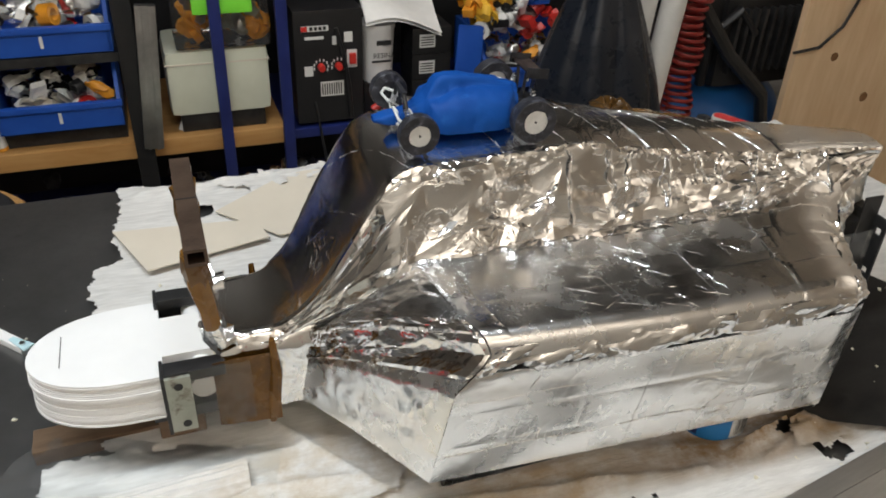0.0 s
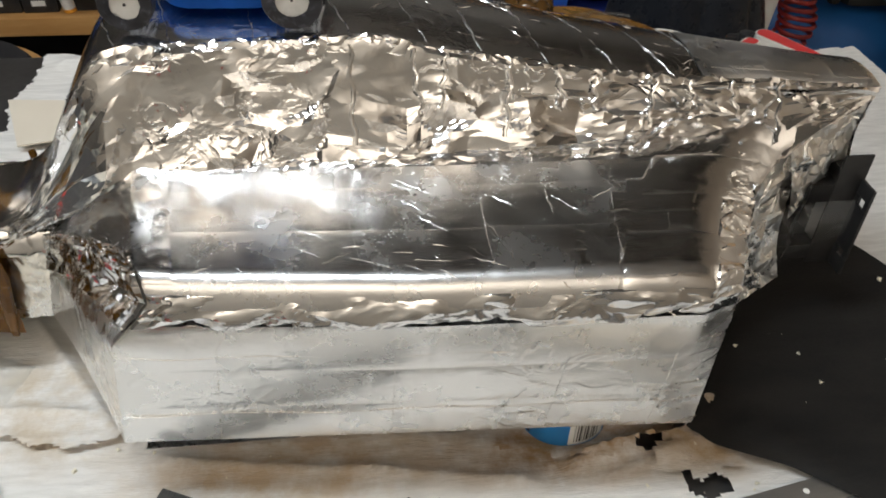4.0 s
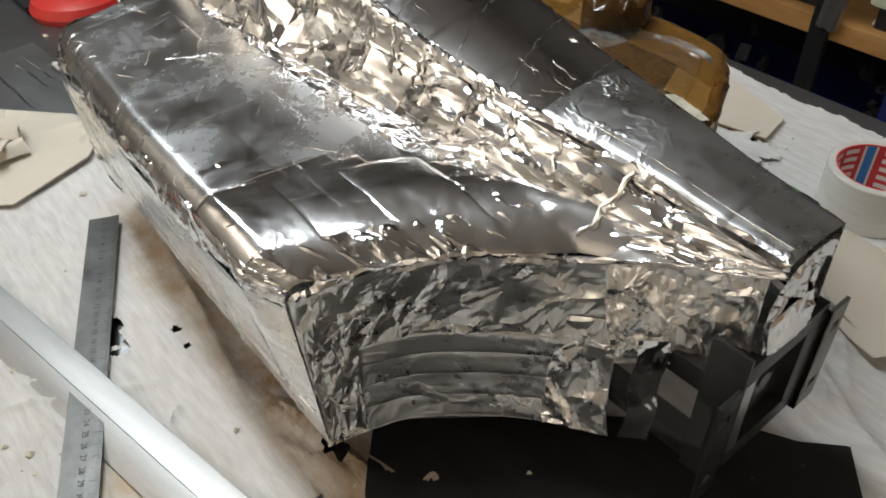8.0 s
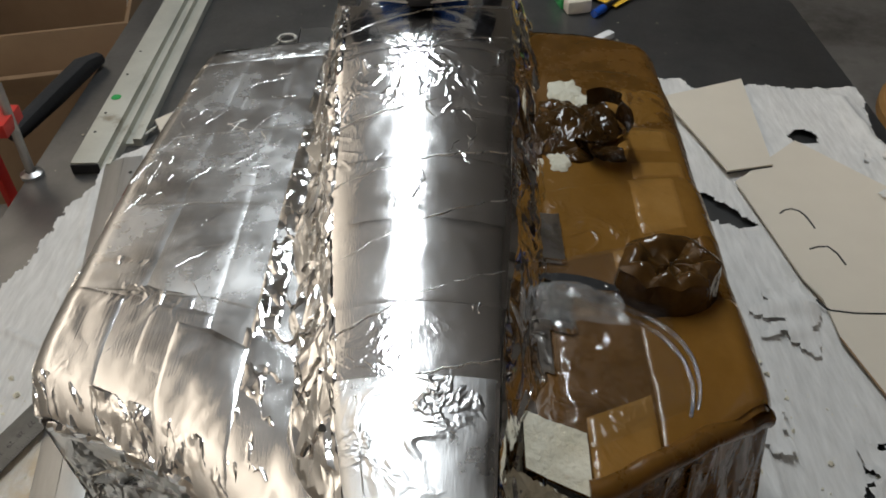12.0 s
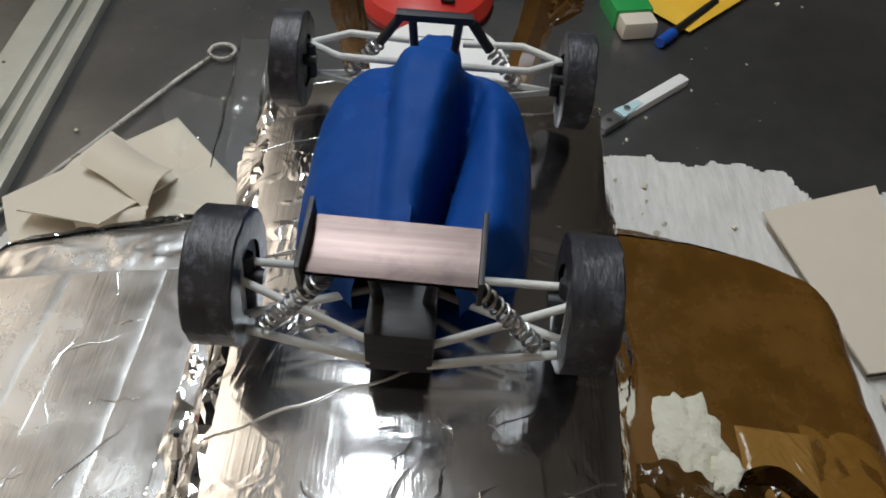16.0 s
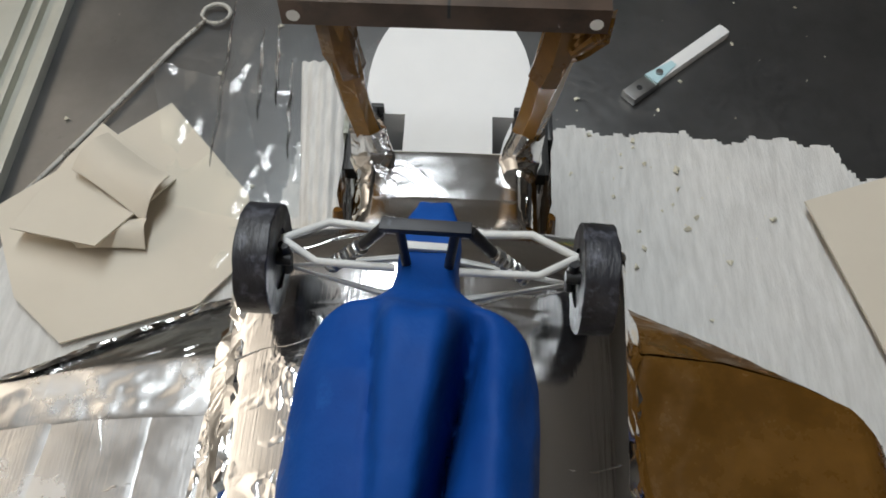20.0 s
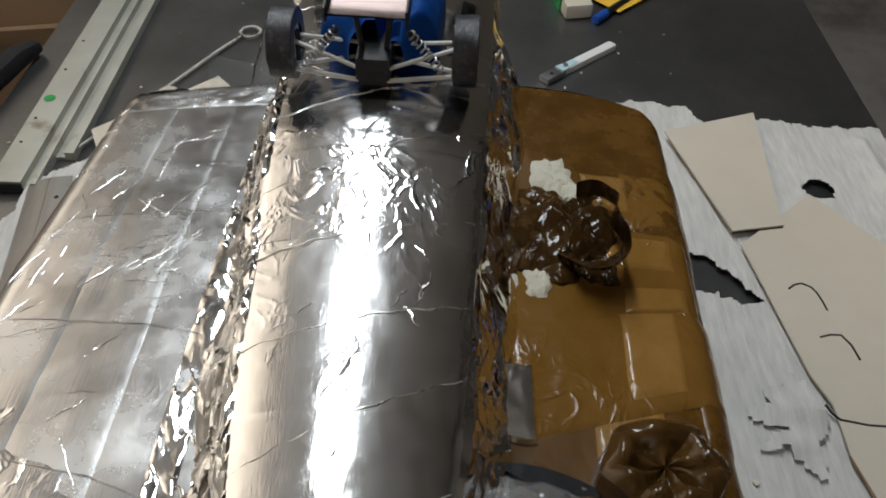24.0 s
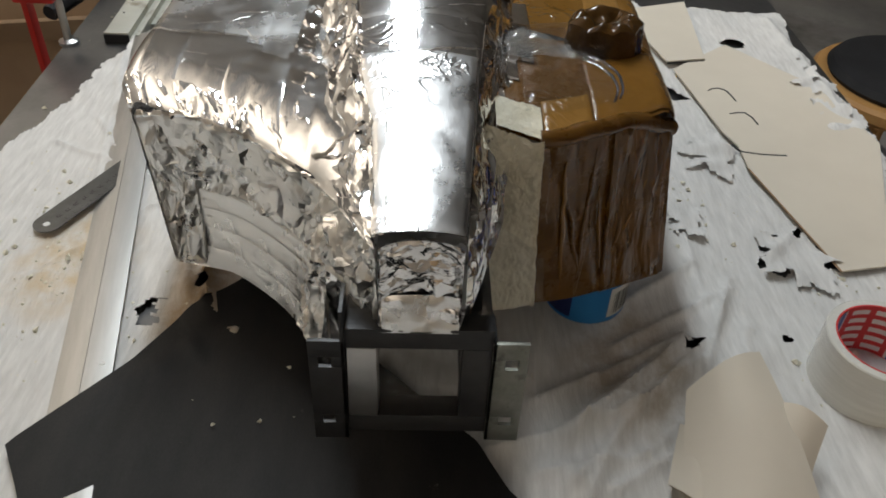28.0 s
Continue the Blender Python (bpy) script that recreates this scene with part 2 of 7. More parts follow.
FILM = clear("thin_clear_film", alpha=0.06, wrinkle=0.0011, scale=20, rough=0.10)
FILM_SHINY = clear("crinkled_glossy_film", alpha=0.05, wrinkle=0.0010, scale=24, rough=0.09)
MILKY = clear("crumpled_clear_film", alpha=0.22, wrinkle=0.0016, scale=70)
CLOTH = surface("plaster_cloth", (0.60, 0.59, 0.57), (0.74, 0.73, 0.71), rough=0.8, scale=16, fine=90, bump=0.00045, stretch=(2, 11, 2), stain=(0.42, 0.34, 0.23), stain_scale=4.5, stain_cut=(0.62, 0.80))
BENCH = surface("bench_steel", (0.19, 0.192, 0.195), (0.27, 0.272, 0.275), rough=0.36, metal=0.92, scale=9, fine=180, bump=0.00008, stain=(0.17, 0.17, 0.17), stain_scale=30, stain_cut=(0.66, 0.74))
CARD = surface("card_cream", (0.64, 0.58, 0.485), (0.69, 0.63, 0.53), rough=0.75, scale=8, fine=900, bump=0.0001)
WHITE = surface("white_board", (0.80, 0.80, 0.80), (0.84, 0.84, 0.84), rough=0.55, scale=20, fine=600, bump=0.00005)
FOAM = surface("white_foam", (0.66, 0.62, 0.49), (0.78, 0.75, 0.63), rough=0.9, scale=60, fine=350, bump=0.0012)
RUBBER = surface("black_rubber_mat", (0.007, 0.007, 0.0075), (0.018, 0.0175, 0.017), rough=0.62, scale=9, fine=420, bump=0.00018, stain=(0.10, 0.095, 0.09), stain_scale=60, stain_cut=(0.69, 0.76), rough_var=0.16, stretch=(1, 3, 1))
RUBBER.node_tree.nodes["Principled BSDF"].inputs["Specular IOR Level"].default_value = 0.3
BLUE_CLAY = surface("blue_clay", (0.003, 0.050, 0.25), (0.005, 0.068, 0.31), rough=0.6, scale=40, fine=260, bump=0.00028, stain=(0.012, 0.095, 0.36), stain_scale=60, stain_cut=(0.62, 0.75))
BLUE_CLAY.node_tree.nodes["Principled BSDF"].inputs["Specular IOR Level"].default_value = 0.16
BLACK_PAINT = surface("black_paint", (0.007, 0.007, 0.009), (0.022, 0.023, 0.030), rough=0.48, scale=100, fine=600, bump=0.00014, stretch=(1, 0.2, 1), stain=(0.10, 0.11, 0.14), stain_scale=170, stain_cut=(0.62, 0.78))
WHITE_PAINT = surface("white_painted_wire", (0.72, 0.72, 0.70), (0.6, 0.6, 0.58), rough=0.5, scale=90, fine=600, bump=0.0001)
STEEL = surface("bare_steel", (0.42, 0.42, 0.42), (0.56, 0.56, 0.55), rough=0.34, metal=1.0, scale=25, fine=400, bump=0.00008)
STEEL_DARK = surface("dark_steel", (0.025, 0.025, 0.027), (0.05, 0.05, 0.05), rough=0.4, metal=0.4, scale=25, fine=400, bump=0.0001)
ALU = surface("aluminium", (0.42, 0.42, 0.41), (0.50, 0.50, 0.49), rough=0.46, metal=1.0, scale=12, fine=300, bump=0.00004, stretch=(1, 8, 8))
BROWN_PAINT = surface("brown_primer_steel", (0.055, 0.036, 0.026), (0.10, 0.066, 0.048), rough=0.38, metal=0.3, scale=40, fine=400, bump=0.0001, stain=(0.02, 0.016, 0.014), stain_scale=26, stain_cut=(0.58, 0.74))
WOOD = surface("pine_wood", (0.42, 0.215, 0.065), (0.52, 0.30, 0.11), rough=0.6, scale=6, fine=60, bump=0.0002, stretch=(1, 6, 6), stain=(0.24, 0.13, 0.06), stain_scale=5, stain_cut=(0.6, 0.78))
PLY = surface("pale_plywood", (0.70, 0.49, 0.29), (0.80, 0.60, 0.39), rough=0.6, scale=4, fine=40, bump=0.0002, stretch=(6, 6, 1))
BLUE_PLASTIC = surface("blue_plastic", (0.012, 0.075, 0.40), (0.018, 0.095, 0.46), rough=0.4, scale=10, fine=300, bump=0.00005)
BLUE_STEEL = surface("blue_painted_steel", (0.010, 0.018, 0.11), (0.014, 0.026, 0.15), rough=0.4, scale=10, fine=200, bump=0.0001)
BLACK_PLASTIC = surface("black_plastic", (0.010, 0.010, 0.011), (0.016, 0.016, 0.017), rough=0.4, scale=12, fine=300, bump=0.00006)
WHITE_PLASTIC = surface("cream_plastic", (0.60, 0.62, 0.50), (0.68, 0.70, 0.58), rough=0.5, scale=6, fine=200, bump=0.0001)
RED = surface("red_plastic", (0.52, 0.025, 0.02), (0.60, 0.04, 0.03), rough=0.35, scale=10, fine=200, bump=0.00005)
GREEN = surface("green_plastic", (0.02, 0.30, 0.07), (0.03, 0.36, 0.09), rough=0.4, scale=10, fine=200, bump=0.00005)
LIME = surface("lime_plastic", (0.20, 0.75, 0.05), (0.25, 0.82, 0.07), rough=0.4, scale=10, fine=200, bump=0.00005)
YELLOW = surface("yellow_paper", (0.80, 0.45, 0.03), (0.84, 0.52, 0.05), rough=0.55, scale=20, fine=300, bump=0.0001)
ORANGE = surface("orange_plastic", (0.75, 0.30, 0.02), (0.80, 0.36, 0.04), rough=0.45, scale=10, fine=300, bump=0.0001)
BLUE_LABEL = surface("light_blue_label", (0.02, 0.20, 0.55), (0.03, 0.24, 0.6), rough=0.35, scale=10, fine=200, bump=0.00003)
CYAN = surface("pale_cyan_plastic", (0.45, 0.68, 0.74), (0.6, 0.76, 0.8), rough=0.45, scale=14, fine=300, bump=0.0001)
# near-black for dark cloth, and for shade behind the shelves and in the slit
DARK = surface("dark_cloth_and_gloom", (0.006, 0.006, 0.007), (0.014, 0.014, 0.016), rough=0.8, scale=12, fine=300, bump=0.0004)
CONCRETE = surface("concrete_floor", (0.24, 0.23, 0.22), (0.33, 0.32, 0.30), rough=0.75, scale=5, fine=120, bump=0.0006, stain=(0.14, 0.13, 0.12), stain_scale=2)
WALL_PALE = surface("tan_wall", (0.63, 0.55, 0.45), (0.69, 0.61, 0.505), rough=0.85, scale=3, fine=80, bump=0.0006, stain=(0.40, 0.31, 0.21), stain_scale=1.6, stain_cut=(0.6, 0.75))
# darkened against the tan wall so its reflection in the foil stays dim
WALL_GREY = surface("grey_brown_wall", (0.20, 0.19, 0.175), (0.25, 0.238, 0.22), rough=0.85, scale=3, fine=80, bump=0.0006, stain=(0.16, 0.13, 0.10), stain_scale=1.6, stain_cut=(0.6, 0.75))
# dark tone stands for the gloom behind the shelves
WALL_DARK = surface("gloom_wall", (0.065, 0.063, 0.058), (0.09, 0.087, 0.08), rough=0.85, scale=3, fine=80, bump=0.0006)
CEIL = surface("ceiling_paint", (0.24, 0.235, 0.23), (0.30, 0.295, 0.29), rough=0.9, scale=2, fine=60, bump=0.0006)
BAG = foil("black_bin_bag", tint=(0.012, 0.015, 0.022), cells=9, facet=0.10, fold=0.0, rough=0.30, metal=0.0, wave=0.002, crinkle=12.0, calm=0.55)
BOX_BROWN = surface("brown_cardboard", (0.30, 0.19, 0.11), (0.36, 0.24, 0.14), rough=0.8, scale=6, fine=200, bump=0.0002)
LABEL_WHITE = surface("white_label", (0.72, 0.72, 0.70), (0.78, 0.78, 0.76), rough=0.6, scale=30, fine=500, bump=0.00002)
INK = surface("black_ink", (0.012, 0.012, 0.012), (0.02, 0.02, 0.02), rough=0.6, scale=30, fine=500, bump=0)



def glue_stain(m, centre, rx, ry, colour, seed):
    """A soft-edged, blotchy patch of colour in a cloth, such as a stain."""
    nt = m.node_tree
    p = nt.nodes["Principled BSDF"]
    old = p.inputs["Base Color"].links[0].from_socket
    tc = nt.nodes.new("ShaderNodeTexCoord")
    mp = nt.nodes.new("ShaderNodeMapping")
    mp.inputs["Location"].default_value = (-centre[0] / rx, -centre[1] / ry, 0)
    mp.inputs["Scale"].default_value = (1 / rx, 1 / ry, 1)
    nt.links.new(tc.outputs["Object"], mp.inputs["Vector"])
    g = nt.nodes.new("ShaderNodeTexGradient")
    g.gradient_type = "SPHERICAL"
    nt.links.new(mp.outputs["Vector"], g.inputs["Vector"])
    n = add(nt, "ShaderNodeTexNoise", Scale=34.0 + seed, Detail=6.0, Roughness=0.65)
    nt.links.new(tc.outputs["Object"], n.inputs["Vector"])
    mul = nt.nodes.new("ShaderNodeMath")
    mul.operation = "MULTIPLY"
    nt.links.new(ramp(nt, g.outputs["Fac"], 0.0, 0.55), mul.inputs[0])
    nt.links.new(ramp(nt, n.outputs["Fac"], 0.32, 0.62), mul.inputs[1])
    nt.links.new(mix_colour(nt, mul.outputs[0], old, colour), p.inputs["Base Color"])


# brown stains; the last two darken the cloth near nose and brown pod
for where, rx, ry, tone in (((-0.10, -0.168), 0.15, 0.045, (0.48, 0.38, 0.27)), ((0.10, -0.172), 0.13, 0.040, (0.34, 0.22, 0.11)), ((0.205, -0.165), 0.06, 0.05, (0.40, 0.29, 0.17)), ((-0.12, -0.31), 0.04, 0.025, (0.42, 0.29, 0.15)), ((0.13, -0.29), 0.09, 0.06, (0.58, 0.46, 0.30)), ((-0.27, -0.10), 0.12, 0.07, (0.50, 0.43, 0.34)), ((0.24, 0.16), 0.09, 0.06, (0.40, 0.34, 0.27))):
    glue_stain(CLOTH, where, rx, ry, tone, rx * 30)


# ---------- mesh tools ----------
class Shape:
    """A mesh that grows from simple solids."""

    def __init__(self):
        self.v, self.f = [], []

    def grid(self, fn, nu, nv, close_u=False, close_v=False):
        base = len(self.v)
        for i in range(nu):
            for j in range(nv):
                u = i / nu if close_u else i / (nu - 1)
                w = j / nv if close_v else j / (nv - 1)
                self.v.append(tuple(fn(u, w)))
        for i in range(nu if close_u else nu - 1):
            for j in range(nv if close_v else nv - 1):
                a, b = (i + 1) % nu, (j + 1) % nv
                self.f.append((base + i * nv + j, base + a * nv + j, base + a * nv + b, base + i * nv + b))
        return self

    def cap(self, ids):
        self.f.append(tuple(ids))
        return self

    def box(self, x0, x1, y0, y1, z0, z1, c=0.0, m=None):
        """A box; c: the chamfer of all its edges."""
        bm = bmesh.new()
        bmesh.ops.create_cube(bm, size=1, matrix=Matrix.Translation(((x0 + x1) / 2, (y0 + y1) / 2, (z0 + z1) / 2)) @ Matrix.Diagonal((abs(x1 - x0), abs(y1 - y0), abs(z1 - z0), 1)))
        if c:
            bmesh.ops.bevel(bm, geom=bm.edges[:], offset=c, segments=2, profile=0.7, affect="EDGES")
        return self.take(bm, m)

    def take(self, bm, m=None):
        base = len(self.v)
        bm.verts.index_update()
        for v in bm.verts:
            self.v.append(tuple(m @ v.co if m else v.co))
        for f in bm.faces:
            self.f.append(tuple(base + v.index for v in f.verts))
        bm.free()
        return self

    def tube(self, pts, r, n=10, ends=True):
        """A round bar along points; r: one radius or one for each point."""
        pts = [Vector(p) for p in pts]
        rs = r if isinstance(r, (list, tuple)) else [r] * len(pts)
        base = len(self.v)
        side = None
        for i, p in enumerate(pts):
            d = (pts[min(i + 1, len(pts) - 1)] - pts[max(i - 1, 0)]).normalized()
            if side is None:
                side = d.orthogonal().normalized()
            side = (side - d * side.dot(d)).normalized()
            up = d.cross(side)
            for k in range(n):
                a = 2 * math.pi * k / n
                self.v.append(tuple(p + (side * math.cos(a) + up * math.sin(a)) * rs[i]))
        for i in range(len(pts) - 1):
            for k in range(n):
                l = (k + 1) % n
                self.f.append((base + i * n + k, base + i * n + l, base + (i + 1) * n + l, base + (i + 1) * n + k))
        if ends:
            self.f.append(tuple(base + k for k in range(n))[::-1])
            self.f.append(tuple(base + (len(pts) - 1) * n + k for k in range(n)))
        return self

    def lathe(self, profile, centre, axis="z", n=32):
        """Turned body: profile of (radius, height)."""
        c = Vector(centre)
        base = len(self.v)
        for r, h in profile:
            for k in range(n):
                a = 2 * math.pi * k / n
                p = {"z": (r * math.cos(a), r * math.sin(a), h), "y": (r * math.cos(a), h, r * math.sin(a)), "x": (h, r * math.cos(a), r * math.sin(a))}[axis]
                self.v.append(tuple(c + Vector(p)))
        for i in range(len(profile) - 1):
            for k in range(n):
                l = (k + 1) % n
                self.f.append((base + i * n + k, base + i * n + l, base + (i + 1) * n + l, base + (i + 1) * n + k))
        return self

    def slab(self, outline, z0, z1, hole=None):
        """A flat plate with that outline (x, y)."""
        n, base = len(outline), len(self.v)
        for z in (z0, z1):
            self.v += [(x, y, z) for x, y in outline]
        self.f.append(tuple(base + k for k in range(n))[::-1])
        self.f.append(tuple(base + n + k for k in range(n)))
        for k in range(n):
            l = (k + 1) % n
            self.f.append((base + k, base + l, base + n + l, base + n + k))
        return self

    def moved(self, m):
        self.v = [tuple(m @ Vector(p)) for p in self.v]
        return self

    def rough(self, amount, scale, seed=0):
        off = Vector((seed * 7.3, seed * 3.1, seed))
        self.v = [tuple(Vector(p) + noise.noise_vector(Vector(p) * scale + off) * amount) for p in self.v]
        return self


def part(name, shape, material, parent=None, label="", smooth=True, sharp=35):
    me = bpy.data.meshes.new(name)
    me.from_pydata(shape.v, [], shape.f)
    me.validate()
    bm = bmesh.new()
    bm.from_mesh(me)
    bmesh.ops.recalc_face_normals(bm, faces=bm.faces[:])
    bm.to_mesh(me)
    bm.free()
    me.materials.append(material)
    if smooth:
        me.polygons.foreach_set("use_smooth", [True] * len(me.polygons))
        me.set_sharp_from_angle(angle=radians(sharp))
    ob = new(name, me)
    if parent:
        ob.parent = parent
    if label:
        tagged(ob, label)
    return ob


def thing(name, label, category, where=(0, 0, 0), rz=0.0, group=""):
    ob = new(name)
    ob.empty_display_size = 0.02
    ob.matrix_world = pose(*where, 0, 0, rz)
    return tagged(ob, label, category, group)


def solid(name, shape, material, label, category, group="", kind="", sharp=35):
    ob = part(name, shape, material, None, "", True, sharp)
    return tagged(ob, label, category, group, kind)


def lerp(table, x):
    """Piecewise smooth value from (x, value) pairs."""
    if x <= table[0][0]:
        return table[0][1]
    for (a, p), (b, q) in zip(table, table[1:]):
        if x <= b:
            t = (x - a) / (b - a)
            return p + (q - p) * t
    return table[-1][1]


def soft(table, x, h=0.008):
    return sum(lerp(table, x + k * h) for k in (-2, -1, 0, 1, 2)) / 5

# ---------- room ----------
def wall(name, x0, x1, y0, y1, z0, z1, material, label):
    return solid(name, Shape().box(x0, x1, y0, y1, z0, z1), material, label, "wall" if "wall" in name else name, kind="structure")


wall("floor", -3.2, 3.0, -1.9, 2.7, -0.95, -0.85, CONCRETE, "grey worn concrete workshop floor")
wall("ceiling", -3.2, 3.0, -1.9, 2.7, 3.0, 3.1, CEIL, "plain dark grey workshop ceiling")
wall("wall_north", -3.2, 3.0, 2.6, 2.7, -0.85, 3.0, WALL_DARK, "wall behind the shelves, coloured dark to stand for the gloom")
wall("wall_south", -3.2, 3.0, -1.9, -1.8, -0.85, 3.0, WALL_PALE, "pale tan plastered workshop wall")
wall("wall_west", -3.2, -3.1, -1.8, 2.6, -0.85, 3.0, WALL_GREY, "wall out of view, toned down to grey-brown to reflect dimly")
wall("wall_east", 2.9, 3.0, -1.8, 2.6, -0.85, 3.0, WALL_PALE, "pale tan plastered workshop wall")

bench = thing("workbench", "long dark steel-topped workbench with grey legs", "workbench")
part("top", Shape().box(-1.5, 0.575, -0.445, 0.505, -0.034, -0.004, 0.002), BENCH, bench, "scuffed dark grey steel top")
for x in (-1.42, 0.50):
    for y in (-0.38, 0.42):
        part("leg", Shape().box(x - 0.03, x + 0.03, y - 0.03, y + 0.03, -0.85, -0.03, 0.003), STEEL_DARK, bench)

# ---------- the wrapped car body ----------
body = thing("model_car_body", "large foam car body wrapped in silver foil and brown tape", "model car")
SPINE_Z = [(-0.345, 0.131), (-0.30, 0.133), (-0.285, 0.138), (-0.265, 0.157), (-0.245, 0.192), (-0.225, 0.232), (-0.205, 0.266), (-0.188, 0.279), (-0.03, 0.281), (0.03, 0.267), (0.195, 0.234), (0.30, 0.217), (0.352, 0.211)]
SPINE_W = [(-0.345, 0.040), (-0.30, 0.041), (-0.27, 0.047), (-0.245, 0.055), (-0.20, 0.061), (-0.10, 0.056), (0.0, 0.0515), (0.10, 0.0475), (0.20, 0.0370), (0.26, 0.029), (0.352, 0.0225)]
CROWN = [(-0.15, 0.0075), (-0.04, 0.0090), (0.12, 0.0085), (0.20, 0.0045), (0.352, 0.0030)]
SPINE_C = [(-0.345, 0.0), (-0.10, -0.001), (0.0, -0.002), (0.10, -0.004), (0.20, -0.0035), (0.26, 0.0), (0.352, -0.001)]
FOOT_Z = [(-0.345, 0.118), (-0.29, 0.120), (-0.25, 0.150), (-0.19, 0.190), (-0.15, 0.197), (0.17, 0.195), (0.235, 0.168), (0.27, 0.150), (0.352, 0.147)]
FOOT_W = [(-0.345, 0.006), (-0.28, 0.006), (-0.20, 0.024), (0.18, 0.022), (0.26, 0.020), (0.352, 0.0)]
# on the silver side the flank's foot runs out along the pod and then along the rear rim to the tail
LEFT_FOOT_Y = [(-0.345, 0.046), (-0.28, 0.048), (-0.20, 0.082), (-0.157, 0.082), (0.055, 0.074), (0.176, 0.064), (0.23, 0.066), (0.256, 0.066), (0.292, 0.0445), (0.344, 0.0225)]
LEFT_FOOT_Z = [(-0.345, 0.118), (-0.29, 0.120), (-0.25, 0.150), (-0.19, 0.190), (-0.157, 0.1985), (0.055, 0.2025), (0.176, 0.2015), (0.23, 0.190), (0.256, 0.181), (0.292, 0.189), (0.344, 0.200)]


def crumple(p, amount, scale, seed=0.0):
    """Sharp irregular folds."""
    q = Vector(p) * scale * 0.8 + Vector((seed, seed * 1.7, -seed))
    q = q + noise.noise_vector(q * 0.6) * 0.7
    a, b, c = noise.noise(q), noise.noise(q * 2.1 + Vector((5, 1, 3))), noise.noise(q * 4.3 + Vector((2, 7, 1)))
    amount *= 0.35 + 1.25 * min(1.0, max(0.0, noise.noise(Vector(p) * 13 + Vector((seed, 0, 4))) + 0.5))
    return amount * ((1 - 2.2 * abs(a)) * 0.50 + (1 - 2.2 * abs(b)) * 0.32 + (1 - 2.2 * abs(c)) * 0.19)


def spine_point(x, v):
    """v from -1 (foot of the left side wall) over the crown to 1."""
    w, zt, c = soft(SPINE_W, x), soft(SPINE_Z, x, 0.004), lerp(SPINE_C, x)
    crown = lerp(CROWN, x) * min(1.0, max(0.2, (zt - 0.12) / 0.1))
    a, s = abs(v), (-1 if v < 0 else 1)
    if a < 0.6:
        k = a / 0.6
        return Vector((x, c + s * w * k, zt - crown * k ** 2.0))
    k = (a - 0.6) / 0.4
    if s < 0:
        y, foot = lerp(LEFT_FOOT_Y, x), lerp(LEFT_FOOT_Z, x)
        return Vector((x, c - w + (w - c - y) * k ** 1.25, zt - crown + (foot - zt + crown) * k))
    foot = lerp(FOOT_Z, x)
    return Vector((x, c + w + lerp(FOOT_W, x) * k ** 1.3, zt - crown + (foot - zt + crown) * k))


def skin(fn, u0, u1, v0, v1, nu, nv, lift=0.0, fold=0.0, scale=40.0, seed=0.0, hem=True):
    """A piece of tape laid on a surface fn(u, v), lifted off it, with folds; hem: its rim is turned down onto the surface."""

    def at(a, b):
        u, v = u0 + (u1 - u0) * a, v0 + (v1 - v0) * b
        du, dv = (u1 - u0) * 1e-3, (v1 - v0) * 1e-3
        p = fn(u, v)
        n = (fn(u + du, v) - fn(u - du, v)).cross(fn(u, v + dv) - fn(u, v - dv))
        if n.length < 1e-12:
            n = Vector((0, 0, 1))
        n.normalize()
        if n.dot(p - Vector((p.x * 0.7, 0, 0.13))) < 0:
            n = -n
        rim = 1.0
        if hem and (a in (0.0, 1.0) or b in (0.0, 1.0)):
            rim = 0.6
        calm = min(1.0, min(a, 1 - a) * nu / 4 + 0.1, min(b, 1 - b) * nv / 4 + 0.1) if hem else 1.0
        return p + n * (lift * rim + calm * crumple(p, fold, scale, seed))

    return Shape().grid(at, nu, nv)


